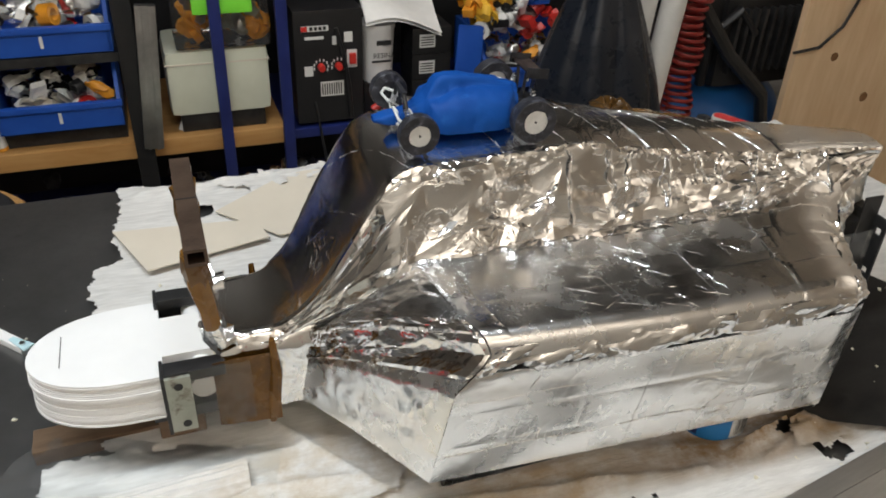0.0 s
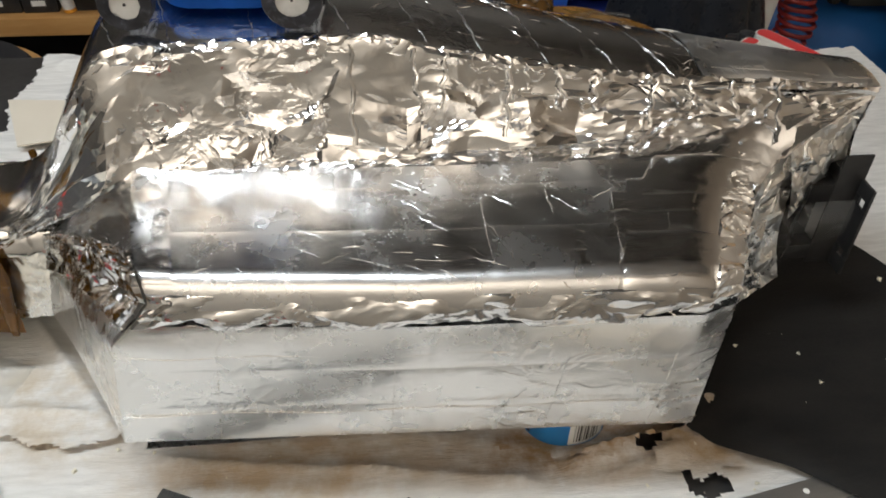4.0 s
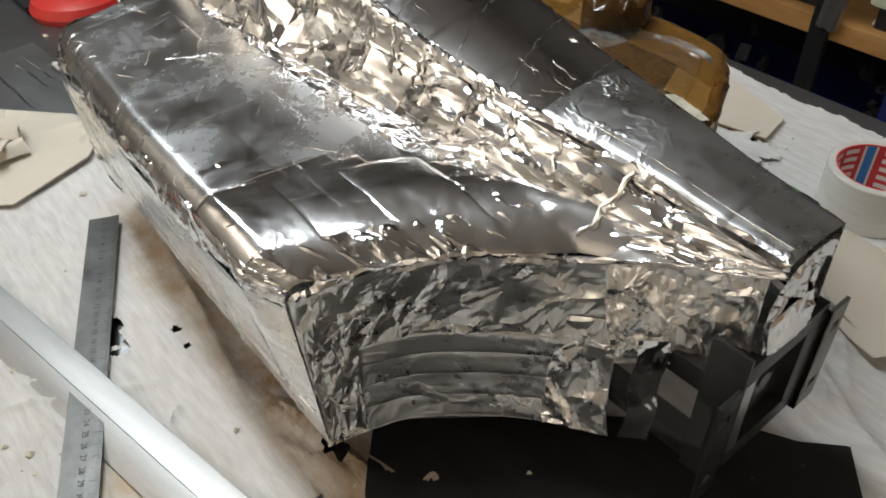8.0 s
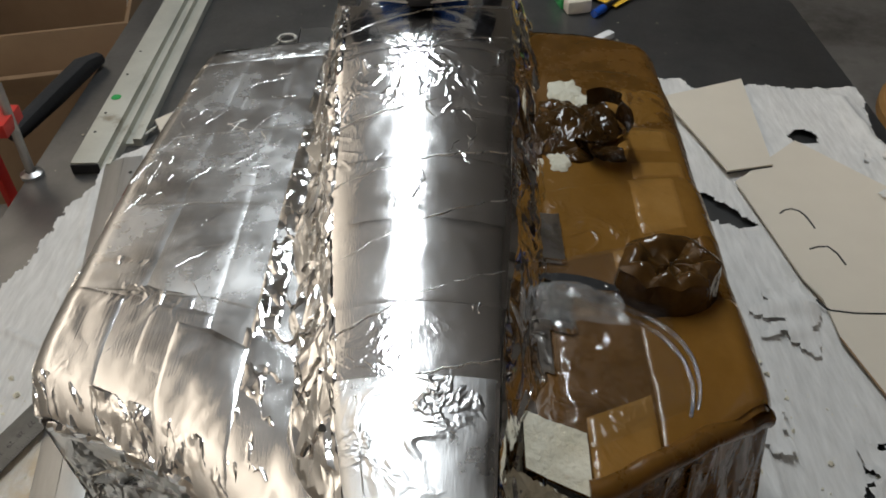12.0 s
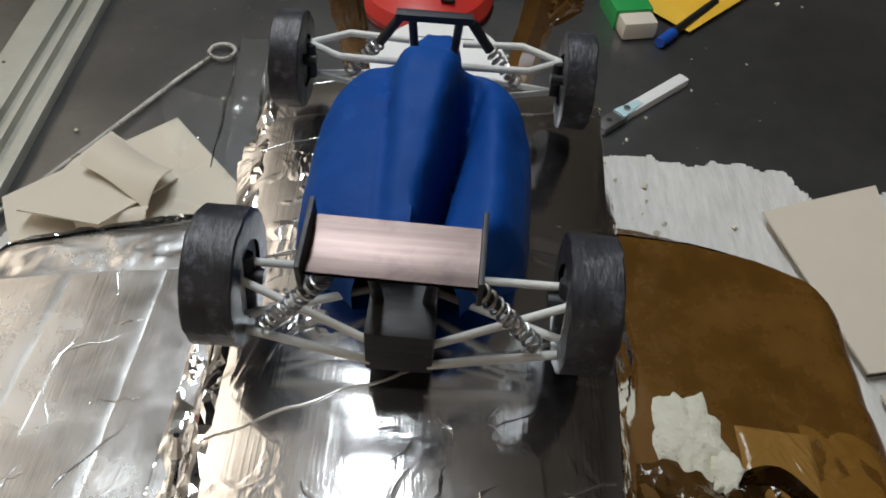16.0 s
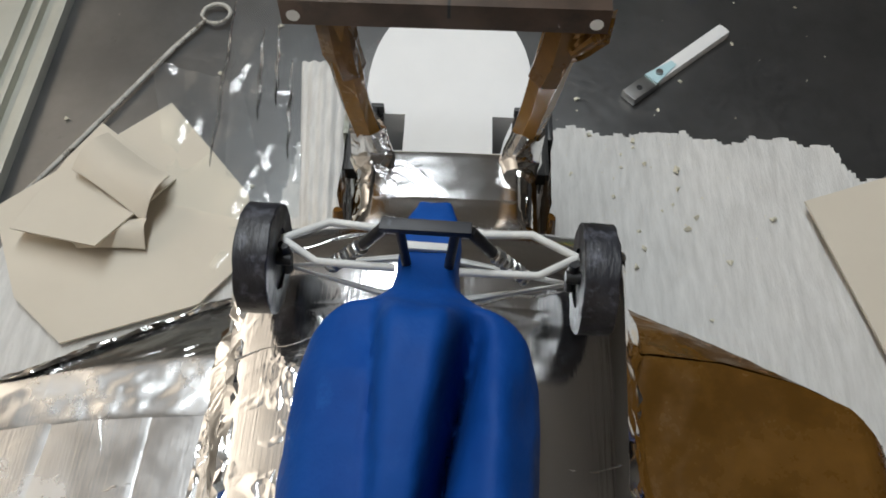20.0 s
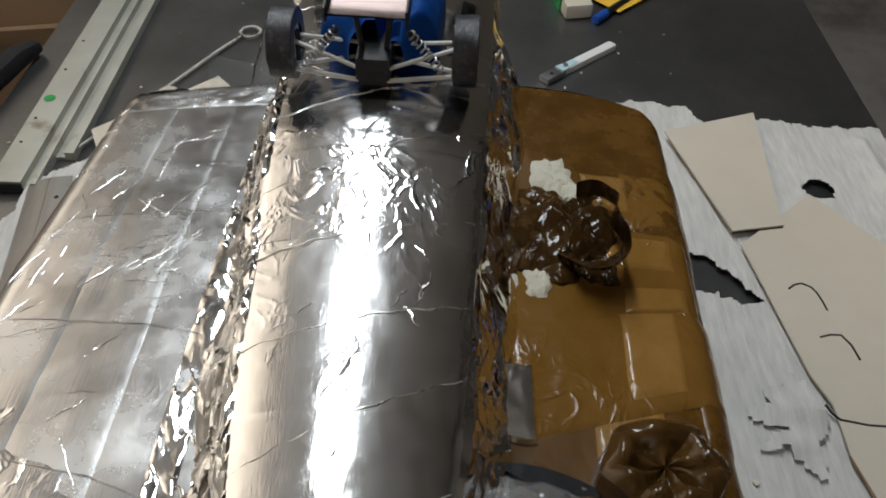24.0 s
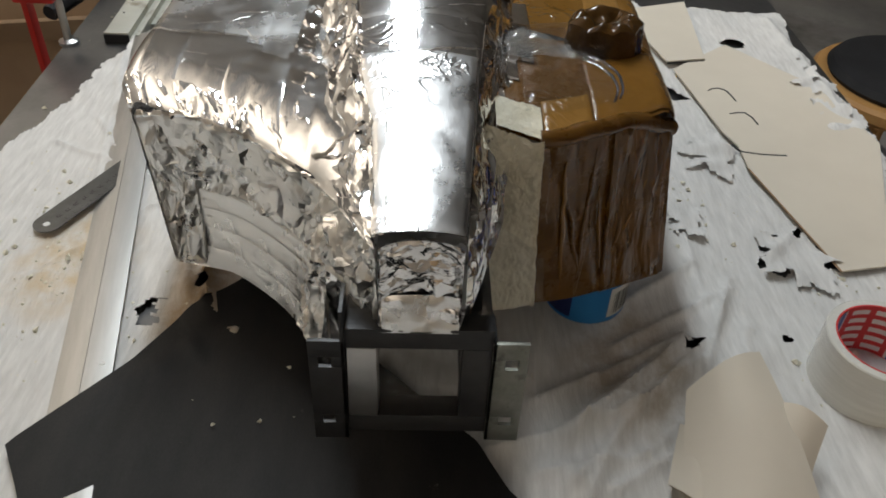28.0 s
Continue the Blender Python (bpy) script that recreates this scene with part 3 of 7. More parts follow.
def crushed(fn, u0, u1, v0, v1, nu, nv, lift, amp, seed, levels=2, decay=0.42, loose=0.36, calm=0.0):
    """Crumpled foil laid on a surface fn(u, v): flat facets between sharp creases, each broken into smaller ones; calm: the share of large facets left nearly smooth."""
    q = np.random.default_rng(int(seed))
    a, b = np.meshgrid(np.linspace(0, 1, nu + 1), np.linspace(0, 1, nv + 1), indexing="ij")
    ja, jb = q.uniform(-loose, loose, a.shape) / nu, q.uniform(-loose, loose, a.shape) / nv
    ja[[0, -1], :] = 0
    jb[:, [0, -1]] = 0
    a, b = a + ja, b + jb
    still = (q.random(a.shape) < calm)
    h = q.uniform(-1, 1, a.shape) * amp * np.where(still, 0.25, 1.0)
    busy = np.where(still, 0.25, 1.0)
    for level in range(levels):
        amp *= decay

        def finer(t, jog=0.0):
            m, n = t.shape
            o = np.zeros((2 * m - 1, 2 * n - 1))
            o[::2, ::2] = t
            o[1::2, ::2] = (t[1:] + t[:-1]) / 2
            o[::2, 1::2] = (t[:, 1:] + t[:, :-1]) / 2
            o[1::2, 1::2] = np.where(turn, (t[1:, 1:] + t[:-1, :-1]) / 2, (t[1:, :-1] + t[:-1, 1:]) / 2)
            return o

        turn = q.random((a.shape[0] - 1, a.shape[1] - 1)) < 0.5
        a, b, h, busy = finer(a), finer(b), finer(h), finer(busy)
        h = h + q.uniform(-1, 1, h.shape) * amp * busy
    m, n = h.shape
    edge = np.ones((m, n))
    edge[[0, -1], :] = 0
    edge[:, [0, -1]] = 0
    h = h * edge
    s = Shape()
    for i in range(m):
        for j in range(n):
            u, v = u0 + (u1 - u0) * a[i, j], v0 + (v1 - v0) * b[i, j]
            du, dv = (u1 - u0) * 1e-3, (v1 - v0) * 1e-3
            p = fn(u, v)
            k = (fn(u + du, v) - fn(u - du, v)).cross(fn(u, v + dv) - fn(u, v - dv))
            k = k.normalized() if k.length > 1e-12 else Vector((0, 0, 1))
            if k.dot(p - Vector((p.x * 0.7, 0, 0.13))) < 0:
                k = -k
            s.v.append(tuple(p + k * (lift * (0.6 + 0.4 * edge[i, j]) + h[i, j])))
    for i in range(m - 1):
        for j in range(n - 1):
            o, x, y, z = i * n + j, (i + 1) * n + j, (i + 1) * n + j + 1, i * n + j + 1
            s.f += [(o, x, y), (o, y, z)] if q.random() < 0.5 else [(o, x, z), (x, y, z)]
    return s


def spine_top(u, v):
    return spine_point(u, v * 0.6)


def spine_left(u, v):
    return spine_point(u, -0.6 - 0.4 * v)


def spine_right(u, v):
    return spine_point(u, 0.6 + 0.4 * v)


part("spine_core", skin(spine_top, -0.34, 0.344, -1, 1, 120, 30), FOIL_TOP, body, "foil over the rounded spine", sharp=40)
# bands of foil tape across the spine, each overlapping the last
rnd = random.Random(4)
xs = [-0.337, -0.305, -0.268, -0.236, -0.205, -0.165, -0.112, -0.062, -0.017, 0.027, 0.070, 0.112, 0.155, 0.196]
for i, (a, b) in enumerate(zip(xs, xs[1:])):
    part("foil_band", skin(spine_top, a - 0.004, b + 0.003, -1.0, 1.0, 22, 44, 0.0005 + 0.0003 * (i % 3), 0.00022 if a > -0.2 else 0.00015, 50, i), FOIL_TOP, body, sharp=60)
part("matte_patch", skin(spine_top, 0.196, 0.310, -0.98, 0.94, 34, 30, 0.0022, 0.0004, 30, 3), FOIL_DUCT, body, "dull grey aluminium tape patch", sharp=60)
part("matte_patch", skin(spine_top, 0.302, 0.3445, -1.0, 0.98, 18, 30, 0.0014, 0.0006, 45, 8), FOIL_DUCT, body, "dull grey aluminium tape patch", sharp=60)
part("spine_side", crushed(spine_left, -0.325, 0.344, 0.0, 1.06, 22, 4, 0.0012, 0.0056, 2, 3, 0.30, 0.42, 0.3), FOIL_ROUGH, body, "heavily crinkled foil flank", sharp=12)
part("spine_side", crushed(spine_right, -0.325, 0.344, 0.0, 1.0, 30, 4, 0.0012, 0.0040, 9, 3, 0.36, 0.42), FOIL_ROUGH, body, "heavily crinkled foil flank", sharp=24)
# thin bright seams where the bands overlap
for k, x in enumerate(xs[3:] + [0.212, 0.262, 0.312]):
    lean = 0.016 + 0.006 * math.sin(1.7 * k)
    f = [spine_point(x - lean * (j / 15 - 1), (j / 15 - 1) * 0.58) + Vector((0.0006 * math.sin(j * 1.3 + k), 0, 0.0010)) for j in range(31)]
    part("tape_seam", Shape().tube(f, 0.00036, 6).rough(0.0003, 160, k), FOIL_SIDE, body, sharp=60)
part("tape_seam", Shape().tube([spine_point(0.205 + 0.135 * j / 30, -0.42 - 0.002 * math.sin(j)) + Vector((0, -0.0004, 0.0022)) for j in range(31)], 0.0004, 6).rough(0.0003, 160, 2), FOIL_SIDE, body, sharp=60)
# short sharp creases scattered over the bands
rnd = random.Random(17)
for k in range(60):
    x, s0, turn, ln = rnd.uniform(-0.06, 0.185), rnd.uniform(-0.50, 0.50), rnd.uniform(-1.2, 1.2), rnd.uniform(0.010, 0.026)
    f = [spine_point(x + ln * math.cos(turn) * j / 6, s0 + 9.0 * ln * math.sin(turn) * j / 6 + 0.012 * math.sin(j * 1.7 + k)) + Vector((0, 0, 0.0006)) for j in range(7)]
    slim = 0.45 if s0 < -0.12 else 0.8
    part("crease", Shape().tube(f, [t * slim * (0.5 + 0.5 * rnd.random()) for t in (0.0002, 0.0005, 0.0008, 0.0009, 0.0007, 0.0005, 0.0002)], 6).rough(0.0006, 160, k), FOIL_TOP, body, sharp=50)
# upright pleats in the flank's foil
for k in range(10):
    x, tilt = -0.045 + 0.033 * k + 0.006 * math.sin(2.3 * k), 0.007 * math.sin(1.9 * k)
    f = [spine_left(x + tilt * j / 9 + 0.0015 * math.sin(1.7 * j + k), 0.04 + (0.55 + 0.3 * (k % 3 == 0)) * j / 9) + Vector((0, -0.0040, 0.0030)) for j in range(10)]
    part("pleat", Shape().tube(f, [0.0008 + 0.0008 * abs(math.sin(1.3 * j + k)) for j in range(10)], 7).rough(0.0012, 130, k), FOIL_ROUGH, body, sharp=30)
# crinkled folds along the spine's upper rim
for k in range(9):
    a = -0.20 + k * 0.058
    part("rim_fold", crushed(lambda u, v: spine_point(u, -0.6 + 0.05 * v), a, a + 0.062, -1, 1, 9, 3, 0.0014, 0.0011, 40 + k, 1), FOIL_ROUGH, body, sharp=16)
# blunt tail
def tail_end(u, v):
    return Vector((0.3445 - 0.004 * math.sin(math.pi * v), (u - 0.5) * 0.044, 0.2065 - 0.062 * v - 0.006 * abs(2 * u - 1) ** 2.4 * (1 - v)))


part("tail_face", crushed(tail_end, 0, 1, 0, 1, 4, 6, 0.0, 0.0032, 8, 3, 0.36, 0.4), FOIL_TOP, body, "folded foil end of the tail", sharp=22)
part("tail_flap", crushed(tail_end, 0.04, 0.98, 0.62, 1.02, 4, 2, 0.0022, 0.0014, 9, 2, 0.4, 0.3), FOIL_SIDE, body, "pale folded foil flap", sharp=24)
part("tail_floor", Shape().grid(lambda u, v: Vector((0.24 + 0.104 * u, (v - 0.5) * 2 * (0.05 - 0.028 * u), 0.1465)), 4, 4), FOIL_SIDE, body)


LEFT_EDGE = [(0.0, 0.188), (0.06, 0.191), (0.45, 0.203), (0.80, 0.207), (0.93, 0.207), (1.0, 0.196)]
RIGHT_EDGE = [(0.0, 0.178), (0.3, 0.176), (0.7, 0.171), (1.0, 0.169)]


def pod_profile(v, side, u=0.0):
    """Cross-section of a side pod at u along it: v 0 at the spine, 1 at the lower outer edge."""
    if side < 0:
        edge = lerp(LEFT_EDGE, u)
        top, low, base = edge - 0.016, 0.178 + 0.009 * u, 0.058 - 0.014 * u
    else:
        edge = lerp(RIGHT_EDGE, u)
        top, low, base = edge - 0.016, 0.186 + 0.004 * u, 0.050 - 0.008 * u
    if v < 0.6:
        k = v / 0.6
        return 0.045 + (top - 0.045) * k, 0.2018 - 0.0040 * k
    if v < 0.75:
        k = (v - 0.6) / 0.15
        return top + (edge - top) * math.sin(k * math.pi / 2), 0.1978 - 0.0238 * (1 - math.cos(k * math.pi / 2))
    k = (v - 0.75) / 0.25
    return edge + (low - edge) * k, 0.174 - (0.174 - base) * k


REAR_L = [(0.021, 0.336), (0.044, 0.292), (0.066, 0.256), (0.109, 0.218), (0.155, 0.192), (0.195, 0.173), (0.21, 0.169)]
REAR_R = [(0.036, 0.212), (0.055, 0.224), (0.073, 0.233), (0.101, 0.220), (0.135, 0.201), (0.169, 0.178), (0.19, 0.173)]
FRONT_R = [(0.045, -0.176), (0.083, -0.189), (0.113, -0.187), (0.142, -0.180), (0.161, -0.171), (0.171, -0.160), (0.176, -0.149), (0.190, -0.149)]
FRONT_L = [(0.045, -0.165), (0.085, -0.183), (0.13, -0.177), (0.17, -0.168), (0.188, -0.160)]
FRONT_DROP = [(0.058, 0.037), (0.154, 0.026), (0.185, 0.0)]


def front_x(y, z, side):
    if side > 0:
        return lerp(FRONT_R, min(y, 0.178)) - 0.035 * max(0.0, (0.180 - z) / 0.13)
    return lerp(FRONT_L, min(y, 0.188)) - lerp(FRONT_DROP, z)


def pod_main(u, v, side):
    y0, z0 = pod_profile(v, side, 0.0)
    y, z = pod_profile(v, side, u)
    y1, z1 = pod_profile(v, side, 1.0)
    xf, xe = front_x(y0, z0, side), lerp(REAR_L if side < 0 else REAR_R, y1)
    droop = (0.017 if side < 0 else 0.007) * max(0.0, (u - 0.85) / 0.15) ** 2 * min(1.0, (0.80 - min(0.8, v)) / 0.2)
    return Vector((xf + (xe - xf) * u, side * y, z - droop))


def pod_front(u, v, side):
    """From the neck (u 0) to the pod's front rim (u 1)."""
    y, z = pod_profile(v, side)
    xf = front_x(y, z, side)
    neck_z = 0.128 if v < 0.6 else 0.128 - 0.073 * (v - 0.6) / 0.4
    x0, y0 = -0.262 - 0.018 * max(0.0, (v - 0.6) / 0.4), 0.048
    bulge = 0.006 * math.sin(math.pi * u) * (v < 0.62)
    s = u if v < 0.62 else max(0.0, u) ** 1.12
    return Vector((x0 + (xf - x0) * u, side * (y0 + (y - y0) * s), neck_z + (z - neck_z) * u + bulge))


def left_main(u, v):
    return pod_main(u, v, -1)


def left_front(u, v):
    return pod_front(u, v, -1)


def right_main(u, v):
    return pod_main(u, v, 1)


def right_front(u, v):
    return pod_front(u, v, 1)


pod = part("side_pod", skin(left_main, 0, 1, 0, 0.72, 120, 64, 0, 0.0002, 34, 1, False), FOIL_POD, body, "foil-taped side pod", sharp=50)
for i, (a, b) in enumerate(((0.02, 0.30), (0.28, 0.47), (0.45, 0.69))):
    part("foil_strip", skin(left_main, 0.0, 0.80, a, b, 110, 20, 0.0003 + 0.0002 * i, 0.00016, 34, i + 3), FOIL_POD, pod, sharp=60)
for k, (a, c, d, e) in enumerate(((0.76, 1.0, 0.0, 0.20), (0.79, 1.0, 0.18, 0.36), (0.74, 1.0, 0.33, 0.52), (0.77, 1.0, 0.49, 0.70))):
    part("foil_strip", skin(left_main, a, c, d, e, 40, 26, 0.0008 + 0.0003 * (k % 2), 0.0004, 40, 4 + k), FOIL_TOP, pod, "bright foil strip at the rear rim", sharp=45)
part("foil_patch", skin(left_main, 0.68, 0.735, 0.45, 0.63, 12, 18, 0.0006, 0.0002, 30, 6), FOIL_TOP, pod, "smooth foil patch", sharp=60)
part("foil_patch", skin(left_main, 0.765, 0.89, 0.28, 0.43, 20, 16, 0.0010, 0.0003, 50, 7), FOIL_TOP, pod, "shiny foil patch", sharp=60)
rnd = random.Random(31)
for k in range(34):
    a, c = rnd.uniform(0.20, 0.92), rnd.uniform(0.19, 0.66)
    ln, turn = rnd.uniform(0.010, 0.034), rnd.choice((0.5, 0.7, 0.9, 1.2, 1.5, 1.6, 2.4)) + rnd.uniform(-0.2, 0.2)
    f = [left_main(a + ln / 0.36 * math.cos(turn) * j / 6 + 0.002 * math.sin(2.3 * j + k), min(0.68, c + ln / 0.24 * math.sin(turn) * j / 6)) + Vector((0, 0, 0.0009)) for j in range(7)]
    thick = rnd.uniform(0.25, 0.5)
    part("crease", Shape().tube(f, [t * thick for t in (0.0001, 0.0003, 0.0005, 0.0006, 0.0005, 0.0003, 0.0001)], 6).rough(0.0004, 180, k), FOIL_TOP, pod, sharp=50)
# clusters of wrinkles on the pod's front half
rnd = random.Random(52)
for k in range(34):
    a, c = rnd.uniform(0.06, 0.46), rnd.uniform(0.22, 0.60)
    ln, turn = rnd.uniform(0.012, 0.040), rnd.choice((0.1, 0.4, 0.8, 1.3, 2.2, 2.6, 2.9)) + rnd.uniform(-0.2, 0.2)
    f = [left_main(a + ln / 0.36 * math.cos(turn) * j / 8 + 0.0016 * math.sin(1.9 * j + k), min(0.66, c + ln / 0.24 * math.sin(turn) * j / 8)) + Vector((0, 0, 0.0007)) for j in range(9)]
    part("crease", Shape().tube(f, [rnd.uniform(0.3, 0.85) * t for t in (0.0001, 0.0003, 0.0004, 0.0005, 0.0006, 0.0005, 0.0004, 0.0003, 0.0001)], 6).rough(0.0006, 150, k), FOIL_POD, pod, sharp=50)
# folds running out from the spine's foot across the pod
for k in range(9):
    a, ln = 0.46 + 0.058 * k, rnd.uniform(0.03, 0.07)
    f = [left_main(a + 0.004 * math.sin(2 * j + k), 0.10 + ln * j / 5) + Vector((0, 0, 0.0012)) for j in range(6)]
    part("crease", Shape().tube(f, [0.0006, 0.0010, 0.0010, 0.0008, 0.0005, 0.0002], 7).rough(0.0006, 150, k + 3), FOIL_ROUGH, pod, sharp=50)
for k in range(3):
    a = 0.30 + 0.21 * k
    f = [left_main(a + 0.05 * (j / 15) * (1 if k < 6 else -0.6), 0.14 + 0.44 * j / 15) + Vector((0, 0, 0.0011)) for j in range(16)]
    part("tape_seam", Shape().tube(f, 0.00022, 6).rough(0.0003, 140, k), FOIL_POD, pod, sharp=60)
part("foil_edge", crushed(left_main, 0.0, 1.0, 0.680, 0.765, 18, 2, 0.0008, 0.0022, 5, 3, 0.36), FOIL_ROUGH, pod, "crinkled foil along the upper edge", sharp=24)
part("foil_joint", crushed(left_main, 0.0, 0.97, 0.13, 0.19, 40, 2, 0.0008, 0.0010, 6, 2), FOIL_ROUGH, pod, "crinkled foil where pod meets spine", sharp=24)
rnd = random.Random(21)
for i in range(3):
    cuts = [0.0] + sorted(rnd.uniform(0.12, 0.9) for _ in range(4)) + [1.0]
    for a, c in zip(cuts, cuts[1:]):
        part("side_panel", skin(left_main, max(0.0, a - 0.01), min(1.0, c + 0.01), 0.756 + i * 0.0815, 0.842 + i * 0.079, max(8, int(90 * (c - a))), 12, 0.0006 + 0.0003 * (2 - i) + rnd.uniform(0, 0.0003), 0.0008, 24, i + 2), FOIL_SIDE, pod, sharp=60)
part("front_face", crushed(left_front, 0, 1, 0, 0.62, 8, 8, 0.0, 0.0008, 3, 3, 0.36, 0.4, 0.5), FOIL_POD, pod, "dark-looking foil slope at the front", sharp=24)
part("front_edge", crushed(left_front, 0, 1, 0.54, 0.77, 9, 4, 0.0026, 0.0020, 4, 3, 0.36), FOIL_ROUGH, pod, sharp=14)
for k, v in enumerate((0.812, 0.935)):
    part("side_seam", Shape().tube([left_main(0.01 + 0.98 * j / 40, v + 0.003 * math.sin(j * 0.5 + k)) + Vector((0, -0.0014, 0)) for j in range(41)], 0.00030, 6).rough(0.0004, 90, k), FOIL_SIDE, pod, sharp=60)
for k, u in enumerate((0.16, 0.44, 0.73, 0.915)):
    part("side_seam", Shape().tube([left_main(u + 0.012 * math.sin(k * 2.0) * j / 20, 0.775 + 0.22 * j / 20) + Vector((0, -0.0016, 0)) for j in range(21)], 0.00034, 6).rough(0.0005, 110, k + 5), FOIL_SIDE, pod, sharp=60)
part("front_side", skin(left_front, 0, 1, 0.74, 1.0, 70, 30, 0.0004, 0.0014, 44, 5), FOIL_SIDE, pod, "pale foil flank at the front", sharp=40)
part("front_rim", skin(left_main, 0.0, 0.06, 0.03, 0.66, 18, 70, 0.0008, 0.0008, 50, 9), FOIL_POD, pod, sharp=40)


RIM_L = [(0.173, -0.195, 0.171), (0.192, -0.155, 0.181), (0.218, -0.109, 0.183), (0.256, -0.066, 0.179), (0.292, -0.044, 0.188), (0.336, -0.021, 0.203)]
LOW_L = [(0.172, -0.187, 0.040), (0.182, -0.160, 0.043), (0.200, -0.134, 0.051), (0.240, -0.093, 0.055), (0.290, -0.064, 0.062), (0.325, -0.045, 0.066)]
RIM_R = [(0.178, 0.169, 0.176), (0.201, 0.135, 0.194), (0.220, 0.101, 0.1965), (0.233, 0.073, 0.1975), (0.224, 0.055, 0.1980), (0.212, 0.036, 0.1980)]
LOW_R = [(0.174, 0.190, 0.042), (0.195, 0.150, 0.045), (0.215, 0.112, 0.050), (0.227, 0.081, 0.055), (0.238, 0.058, 0.060), (0.246, 0.032, 0.065)]


def along(pts, u):
    """A smooth curve through evenly spaced points."""
    n = len(pts) - 1
    i = min(n - 1, max(0, int(u * n)))
    t = u * n - i
    p0, p1, p2, p3 = (Vector(pts[min(n, max(0, i + k))]) for k in (-1, 0, 1, 2))
    return p1 + (p2 - p0) * 0.5 * t + (p0 - p1 * 2.5 + p2 * 2 - p3 * 0.5) * t * t + ((p1 - p2) * 1.5 + (p3 - p0) * 0.5) * t * t * t


def rear_wall(u, v, side):
    """u from the outer edge to the tail, v from the rim down; hollowed below the rim."""
    a, b = along(RIM_L if side < 0 else RIM_R, u), along(LOW_L if side < 0 else LOW_R, u)
    hollow = (0.011 if side < 0 else 0.004) * math.sin(math.pi * min(1.0, max(0.0, v))) ** 0.7 * min(1.0, u * 5)
    return a + (b - a) * v - Vector((hollow, 0, 0))


def tail_cheek(u, v):
    """Foil hanging from the rim beside the tail."""
    a = along(RIM_L, 0.66 + 0.34 * u)
    low = Vector((0.283 + 0.054 * u, -0.060 + 0.043 * u, 0.118 + 0.012 * u))
    return a + (low - a) * v + Vector((0.0, -0.004 * math.sin(math.pi * v), 0))


def left_rear(u, v):
    return rear_wall(u, v, -1)


def right_rear(u, v):
    return rear_wall(u, v, 1)


part("rear_wall", skin(left_rear, 0, 0.80, 0, 1, 110, 70, 0, 0.0016, 32, 3), FOIL_REAR, pod, "hollow curved foil wall at the rear", sharp=40)
part("rear_strip", crushed(left_rear, 0.0, 0.74, 0.0, 0.50, 18, 5, 0.0016, 0.0028, 14, 3, 0.36, 0.42), FOIL_REAR, pod, "crumpled foil under the rear rim", sharp=24)
part("rear_strip", crushed(left_rear, 0.0, 0.19, 0.30, 1.0, 5, 8, 0.0022, 0.0028, 15, 3, 0.36, 0.42), FOIL_REAR, pod, sharp=24)
part("rear_strip", crushed(left_rear, 0.66, 0.80, 0.35, 1.0, 4, 7, 0.0022, 0.0026, 16, 3, 0.36, 0.42), FOIL_REAR, pod, sharp=24)
part("tail_cheek", crushed(tail_cheek, 0.0, 1.0, 0.0, 1.0, 8, 6, 0.0010, 0.0042, 17, 3, 0.36, 0.42), FOIL_REAR, pod, "crumpled foil hanging beside the tail", sharp=24)
for a, c, d, k in ((0.17, 0.48, 0.62, 1), (0.15, 0.60, 0.75, 2), (0.19, 0.73, 0.88, 3), (0.17, 0.86, 0.995, 4)):
    part("rear_band", skin(left_rear, a, 0.71 - 0.01 * k, c, d, 70, 14, 0.0020 - 0.0003 * k, 0.0007, 30, k), FOIL_REAR, pod, sharp=60)
part("rear_rim", crushed(lambda u, v: left_main(0.93 + 0.07 * v, u), 0.16, 0.74, 0.0, 1.0, 18, 2, 0.0012, 0.0018, 18, 3, 0.36), FOIL_ROUGH, pod, "creased foil along the rear rim", sharp=24)
part("rim_roll", Shape().tube([along(RIM_L, 0.02 + 0.98 * k / 70) + Vector((-0.002, 0, 0.0005)) for k in range(71)], [0.0022 + 0.0014 * abs(math.sin(k * 1.7)) for k in range(71)], 9).rough(0.0022, 150, 3), FOIL_ROUGH, pod, "rolled crumpled foil edge", sharp=24)
part("pod_floor", Shape().grid(lambda u, v: Vector((-0.19 + 0.37 * u, -0.178 + 0.14 * v, 0.049)), 6, 4), FOIL_SIDE, pod)

# brown side
brown = part("side_pod", skin(right_main, 0, 1, 0, 1, 140, 80, 0, 0.0010, 30, 11, False), BROWN, body, "side pod wrapped in glossy brown packing tape", sharp=45)
part("front_face", skin(right_front, 0, 1, 0, 1, 60, 70, 0.0, 0.0012, 36, 12, False), BROWN, brown, sharp=45)
rnd = random.Random(11)
for i, (a, b, c, d) in enumerate(((0.0, 0.16, 0.05, 0.62), (0.14, 0.36, 0.1, 0.78), (0.34, 0.52, 0.05, 0.66), (0.50, 0.66, 0.12, 0.80), (0.64, 0.86, 0.05, 0.78), (0.2, 0.34, 0.45, 0.98), (0.5, 0.72, 0.6, 1.0), (0.80, 0.99, 0.35, 0.79))):
    part("tape_strip", skin(right_main, a, b, c, d, 30, 50, 0.0008 + 0.0004 * (i % 4), 0.0007, 34, 20 + i), (BROWN, BROWN_MID)[i in (2, 3, 5, 7)], brown, sharp=60)
part("rear_wall", crushed(right_rear, 0, 0.615, 0, 1, 12, 4, 0.0, 0.0026, 13, 3, 0.26, 0.42), BROWN, brown, "pleated brown tape over the rear", sharp=35)
